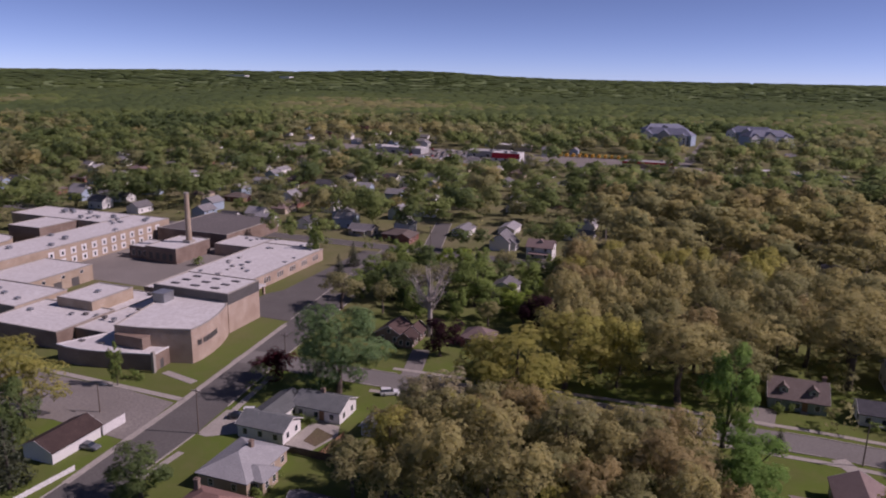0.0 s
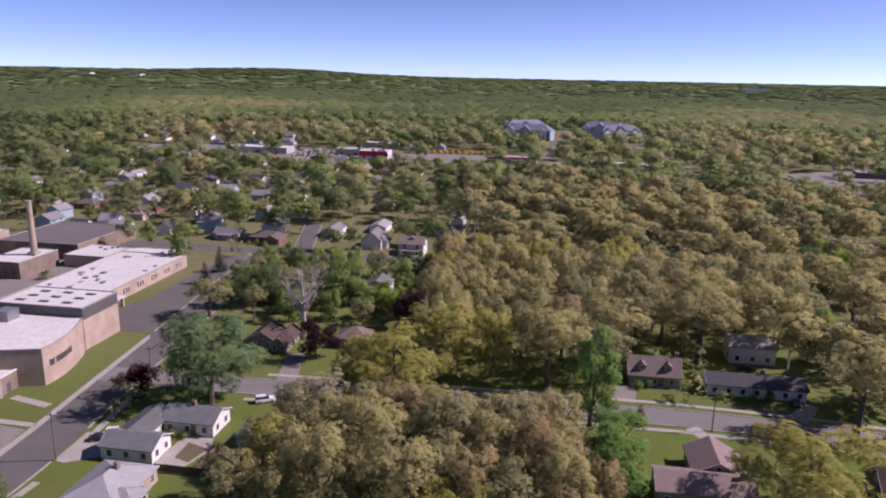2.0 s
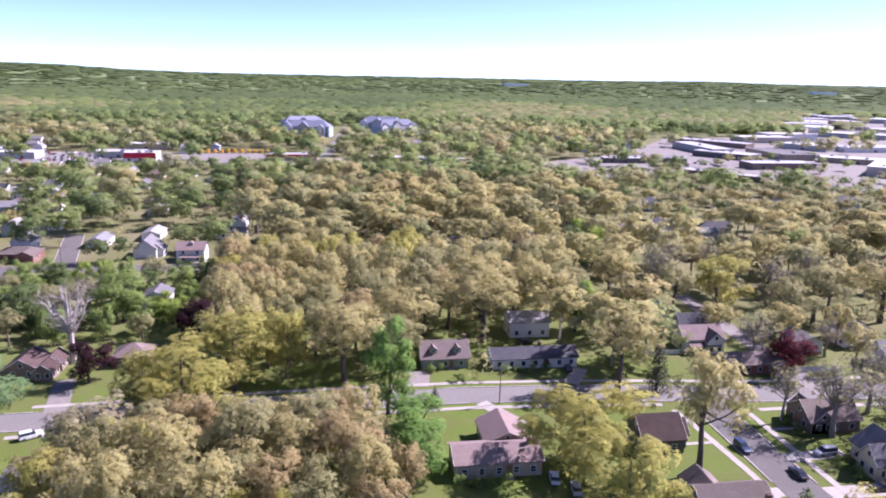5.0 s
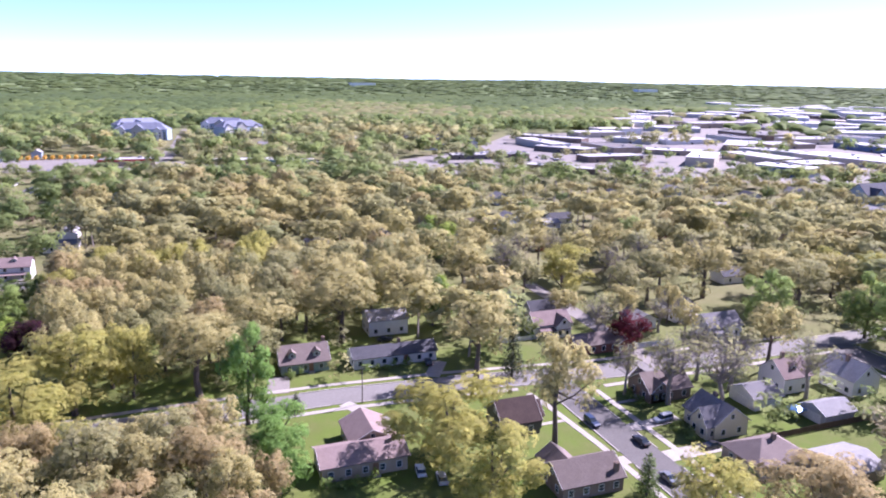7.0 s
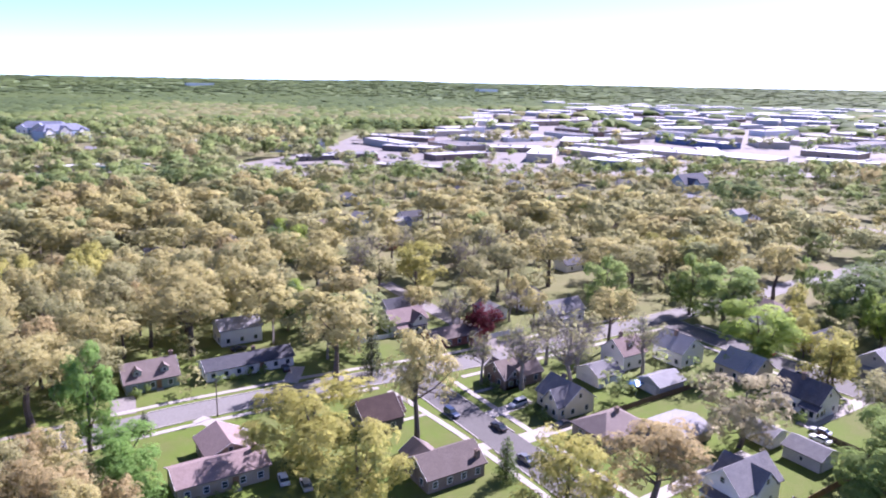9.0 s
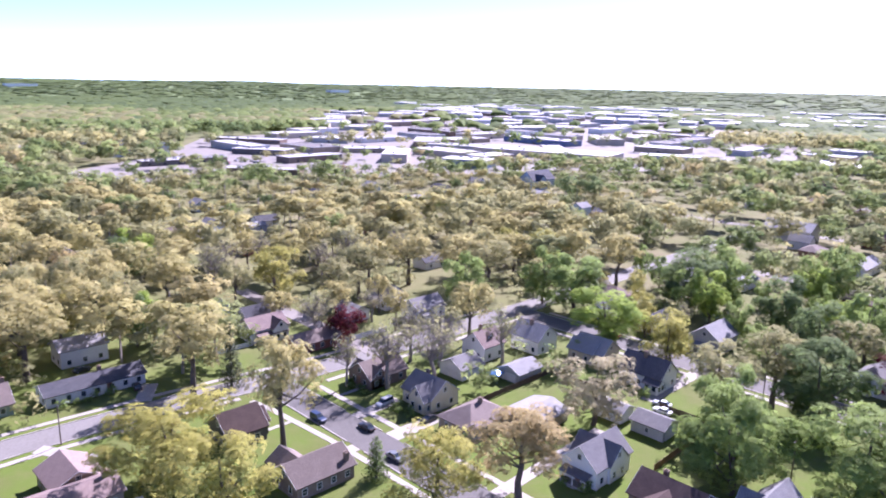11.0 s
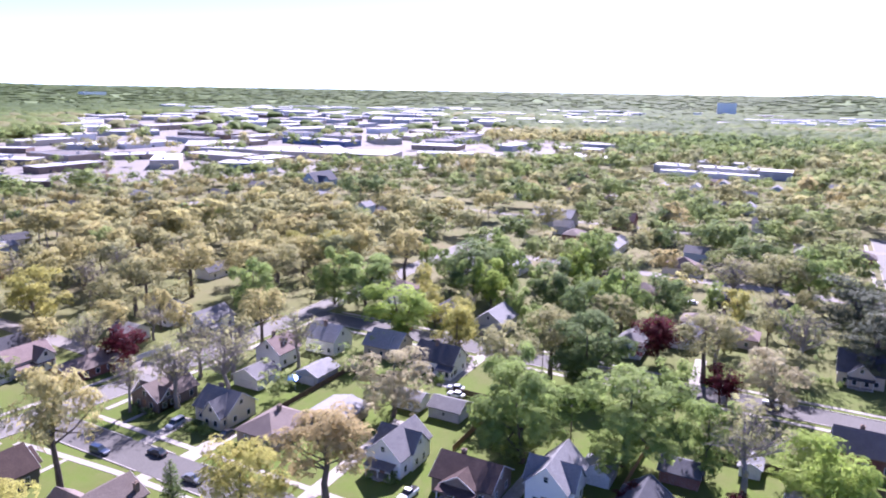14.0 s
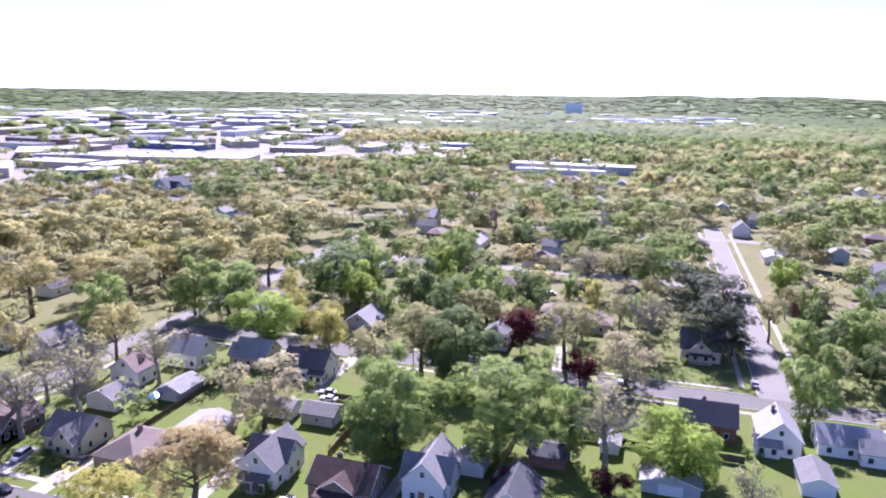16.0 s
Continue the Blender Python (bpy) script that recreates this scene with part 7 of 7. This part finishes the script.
tree("yellow", 354.8, 123.4, 18.8, 10.3)
tree("green", 429.2, 72.7, 21.0, 9.6)
tree("olive", 495.2, 52.2, 20.0, 12.4)
tree("yellow", 556.1, 133.0, 18.8, 17.2)
tree("bright", 126.5, 492.2, 19.6, 14.7)
tree("green", 103.8, 451.4, 21.0, 12.6)
tree("bright", 131.5, 460.2, 19.6, 11.0)
tree("bright", 27.3, 323.9, 18.4, 7.9)
tree("bright", 76.6, 197.6, 15.0, 5.0)
tree("dark", 71.5, 197.2, 15.0, 5.0)
tree("yellow", -44.7, 154.1, 15.0, 6.7)

def plantings(x, y, side, count, seed):
    """Shrubs along the side of a house."""
    rng = random.Random(seed)
    for k in range(count):
        tree("bush", round(x + rng.uniform(-1, 1) + (0 if side else 2.2 * k), 1), round(y + rng.uniform(-1, 1) + (2.4 * k if side else 0), 1), rng.uniform(1.0, 2.4), rng.uniform(0.8, 1.6))


for k, (x, y, side, n) in enumerate(((101.0, 110.5, 1, 4), (100.5, 94.5, 1, 4), (100.8, 128.0, 1, 4), (22.0, 170.8, 0, 3), (34.6, 171.5, 0, 1), (42.0, 168.8, 0, 6), (104.2, 64.0, 1, 3), (22.5, 117.4, 0, 5), (96.5, 176.0, 0, 4), (103.0, 46.0, 1, 3), (109.0, 31.0, 1, 3), (-81.0, 126.0, 0, 4), (-69.5, 97.0, 1, 4), (152.0, 78.5, 1, 3), (203.0, -12.0, 1, 3), (-130.0, 129.4, 0, 3), (166.5, 77.0, 1, 4), (119.0, 84.0, 1, 3), (150.0, -27.0, 1, 2), (-135.0, 292.5, 0, 5), (-63.0, 286.5, 0, 4))):
    plantings(x, y, side, n, 100 + k)
board_fence(118.0, 105.2, 148.0, 105.2, 1.5, "dark_wood", "dark board fence between back yards")
board_fence(146.0, 92.0, 146.0, 104.0, 1.2, "dark_wood", "low dark fence along a back yard")
board_fence(121.0, 60.0, 146.0, 60.5, 1.6, "wood", "brown board fence between two yards")
board_fence(148.0, 60.8, 148.0, 74.0, 1.6, "dark_wood", "dark board fence behind a garage")
board_fence(124.0, 24.5, 146.0, 24.0, 1.7, "wood", "brown board fence behind the garages")
board_fence(146.2, -24.0, 146.2, 14.0, 1.8, "dark_wood", "dark board fence along back yards")
board_fence(118.5, 160.2, 134.0, 160.2, 1.7, "fascia", "white board fence beside a brick ranch house")
board_fence(84.0, 176.2, 96.5, 176.2, 1.4, "fascia", "white board fence in front of a house")

OAKS = ["tan", "tan", "tan", "olive", "tan", "yellow", "rust", "olive", "tan"]
grove([(-34, 170), (14, 166), (30, 186), (44, 190), (70, 208), (80, 214), (78, 262), (-40, 266), (-36, 215)], OAKS, 0.86, (16, 20.5), 31, (5.2, 8.0))
grove([(108, 206), (140, 192), (200, 170), (255, 165), (255, 235), (108, 262)], ["tan", "olive", "tan", "thin", "yellow", "thin"], 1.3, (15.5, 20.5), 32, (6.0, 9.5))
grove([(-53, 97), (6, 97), (6, 134), (-50, 134)], ["tan", "olive", "tan", "yellow", "rust"], 0.62, (11, 15.5), 37, (4.6, 6.4))
CLEAR.append((-84, 222, 5))
CLEAR.append((200, -16, 13))
grove([(-106, 196), (-66, 196), (-46, 205), (-46, 258), (-112, 258)], ["green", "olive", "dark", "green", "bright"], 1.05, (7, 11.5), 33, (3.6, 5.6))
grove([(190, -28), (255, -26), (255, 145), (190, 140)], ["green", "olive", "dark", "bright", "thin", "yellow", "green"], 1.45, (9, 15), 34, (3.4, 5.6))
grove([(186, -48), (260, -46), (260, -150), (176, -140)], ["green", "olive", "dark", "bright", "thin", "green"], 1.5, (9, 14), 35, (3.2, 5.4))
grove([(112, 186), (145, 186), (145, 158), (120, 158)], ["thin", "tan", "thin"], 1.3, (11, 15), 36)

lot = random.Random(9)
for row in range(4):
    for k in range(9):
        if lot.random() < 0.8:
            car(-246 + 5.2 * k + lot.uniform(-0.4, 0.4), 606 + 17 * row, 90, lot.choice(("sedan", "suv", "sedan")), lot.choice(("paint_white", "paint_silver", "paint_black")), "in rows on a car park")

# woods and garden trees further off
stands = {
    "tan": Woods("oak_woods", "oak woods in tan and olive spring foliage", 640, 0.8, 41, 42, 1.1, 0.6, 8.9),
    "green": Woods("garden_trees", "green garden and street trees of the suburb", 500, 0.88, 42, 36, 1.2, 0.6),
    "mixed": Woods("mixed_woods", "mixed green and olive trees of the suburb", 82, 1.95, 43, 28, 1.4, 0.75),
    "scrub": Woods("distant_trees", "mixed trees round the works and flats", 38, 2.5, 45, 22, 1.5, 0.8),
    "under": Woods("undergrowth", "young trees and bushes between the taller trees", 54, 1.35, 46, 18, 1.5, 0.65, 7.0),
    "far": FarWoods("far_woods", "woods in green and tan reaching the skyline", 44),
}


def oak_tone():
    return wr.choice((wr.gauss(0.77, 0.05), wr.gauss(0.77, 0.05), wr.gauss(0.72, 0.08), wr.gauss(0.82, 0.05), wr.uniform(0.45, 0.7)))


def town_tone():
    return wr.choice((wr.gauss(0.4, 0.09), wr.gauss(0.48, 0.07), wr.gauss(0.3, 0.09), wr.gauss(0.56, 0.06), wr.gauss(0.42, 0.1), wr.gauss(0.68, 0.06), wr.uniform(0.1, 0.75), 0.99 if wr.random() < 0.3 else 0.4))


def tone(v):
    return max(0.02, min(0.9, v)) if v < 0.97 else 0.99


trunks = Trunks()
wr = random.Random(77)
OPEN = [[(-128, 160), (-46, 160), (-40, 296), (-60, 305), (-160, 300), (-128, 280)], [(-420, 585), (-150, 588), (-20, 600), (-20, 664), (-80, 700), (-420, 712)], [(-15, 598), (118, 590), (118, 650), (-15, 664)], [(160, 515), (258, 566), (405, 640), (390, 720), (262, 684), (165, 605)], [(640, 5), (705, 5), (705, 155), (640, 155)], [(-230, 96), (-109, 104), (-112, 260), (-190, 282), (-310, 262), (-310, 140), (-230, 140)]]
BELT = [(900, 400), (1110, 190), (1700, 90), (1760, 200), (1250, 430), (1010, 500)]
YARDS = [(270, 560), (335, 505), (380, 445), (450, 425), (545, 395), (600, 345), (670, 285), (700, 225), (860, 190), (1060, 380), (1650, 800), (1800, 1450), (1050, 1500), (640, 960), (430, 900), (330, 760)]


def planted(x, y, r):
    return all((x - px) ** 2 + (y - py) ** 2 > (0.55 * (r + pr)) ** 2 for px, py, pr in NEAR)


NEAR = [p for p in PLACED]
GARDENS = [(88, 138), (172, 138), (172, 186), (114, 214), (88, 214)]  # front gardens with single trees only
for kind, x, y, h, r in DISTANT:
    stands["tan" if kind in ("tan", "olive") else "green"].add(x, y, 0, r, h, TONES[kind])
d = 190.0
while d < 820:
    cell = 17.0
    a = -24.0
    while a < 150:
        az = a + wr.uniform(-0.4, 0.4) * math.degrees(cell / d)
        dd = d + wr.uniform(-0.45, 0.45) * cell
        x, y = dd * math.cos(radians(az)), dd * math.sin(radians(az))
        a += math.degrees(cell / d)
        oak = -50 < x < 420 and 165 < y < 430
        if wr.random() > (0.96 if oak and x < 90 else 0.86 if oak else 0.93):
            continue
        r = wr.uniform(6.4, 11.0) if x < -20 else wr.uniform(5.2, 10.5) if not oak else wr.uniform(8.5, 12.5)
        if (d < 330 and not planted(x, y, r)) or inside(x, y, GARDENS):
            continue
        if (any(inside(x, y, o) for o in OPEN[1:]) and wr.random() > 0.14) or inside(x, y, OPEN[0]) or not is_free(x, y, r * (0.5 if x < -20 else 0.7)):
            continue
        if inside(x, y, YARDS) and wr.random() < 0.74:
            continue
        kind = "tan" if oak else "green" if d < 430 else "mixed"
        if oak and d < 520:
            trunks.add(x, y, wr.uniform(10, 13), wr.uniform(0.3, 0.5), wr.uniform(-0.8, 0.8))
        if kind == "tan" and wr.random() < 0.12:
            kind = "green"
        low = inside(x, y, YARDS) or (470 < d < 670 and 2 < az < 17) or (380 < d < 600 and 25 < az < 69 and not oak) or (d > 395 and oak and 25 < az < 69) or (-260 < x < 0 and 515 < y < 600) or any((x - lx) ** 2 + (y - ly) ** 2 < 90 for lx, ly in LOW)
        if low:
            r = min(r, 6.0)
        stands[kind].add(x, y, 0, r, wr.uniform(7.5, 11) if low else wr.uniform(16.5, 21.5) if oak else min(21, r * wr.uniform(1.6, 2.2)), tone(oak_tone() if kind == "tan" else town_tone() - (0.16 if x < -20 else 0.04)))
    d += cell * 0.93
# young trees and bushes in the gaps
d = 165.0
while d < 640:
    a = -24.0
    while a < 150:
        az, dd = a + wr.uniform(-0.45, 0.45) * math.degrees(11.5 / d), d + wr.uniform(-5, 5)
        a += math.degrees(11.5 / d)
        x, y = dd * math.cos(radians(az)), dd * math.sin(radians(az))
        r = wr.uniform(2.8, 5.6)
        if wr.random() < 0.42 or any(inside(x, y, o) for o in (*OPEN, GARDENS)) or not is_free(x, y, r):
            continue
        oak = -50 < x < 420 and 165 < y < 430
        stands["under"].add(x, y, -0.6, r, r * wr.uniform(1.6, 2.3), tone(wr.uniform(0.45, 0.8) if oak else town_tone()))
    d += 11.5
d = 820.0
while d < 1150:
    a = -24.0
    while a < 150:
        az, dd = a + wr.uniform(-0.5, 0.5) * math.degrees(19 / d), d + wr.uniform(-9, 9)
        a += math.degrees(19 / d)
        x, y = dd * math.cos(radians(az)), dd * math.sin(radians(az))
        if (inside(x, y, YARDS) and not inside(x, y, BELT) and wr.random() < 0.85) or not is_free(x, y, 7):
            continue
        r = wr.uniform(6.5, 12.0)
        stands["scrub"].add(x, y, 0, r, min(21, r * wr.uniform(1.6, 2.2)), tone(wr.gauss(0.66, 0.08) if inside(x, y, BELT) else wr.gauss(0.36 + 0.6 * noise.noise((x * 0.004, y * 0.004, 0.3)), 0.12)))
    d += 18
while d < 4880:
    step = min(95.0, max(14.5, 1.15e-5 * d * d))
    cell = max(16.0, 0.0135 * d)
    a = -24.0
    while a < 150:
        az = a + wr.uniform(-0.5, 0.5) * math.degrees(cell / d)
        dd = d + wr.uniform(-0.5, 0.5) * step
        x, y = dd * math.cos(radians(az)), dd * math.sin(radians(az))
        a += math.degrees(cell / d) * 1.05
        if inside(x, y, YARDS) and not inside(x, y, BELT) and wr.random() < 0.9:
            continue
        if wr.random() < 0.1 or not is_free(x, y, 6):
            continue
        # darker greens than nearer in: the crowns' missing self-shadow is put into the tone
        stands["far"].add(x, y, rise(dd) + hill(x, y) - 1, cell * wr.uniform(0.6, 1.1), wr.uniform(12, 19) if d < 2000 else wr.uniform(10, 13) if d < 2800 else wr.uniform(7, 9.5), tone(wr.gauss(0.17 + 0.75 * noise.noise((x * 0.0022, y * 0.0022, 0.3)), 0.12) if d < 2200 else wr.gauss(0.08 + 0.12 * noise.noise((x * 0.002, y * 0.002, 0.3)), 0.03)))
    d += step
for s in (*stands.values(), trunks):
    s.done()
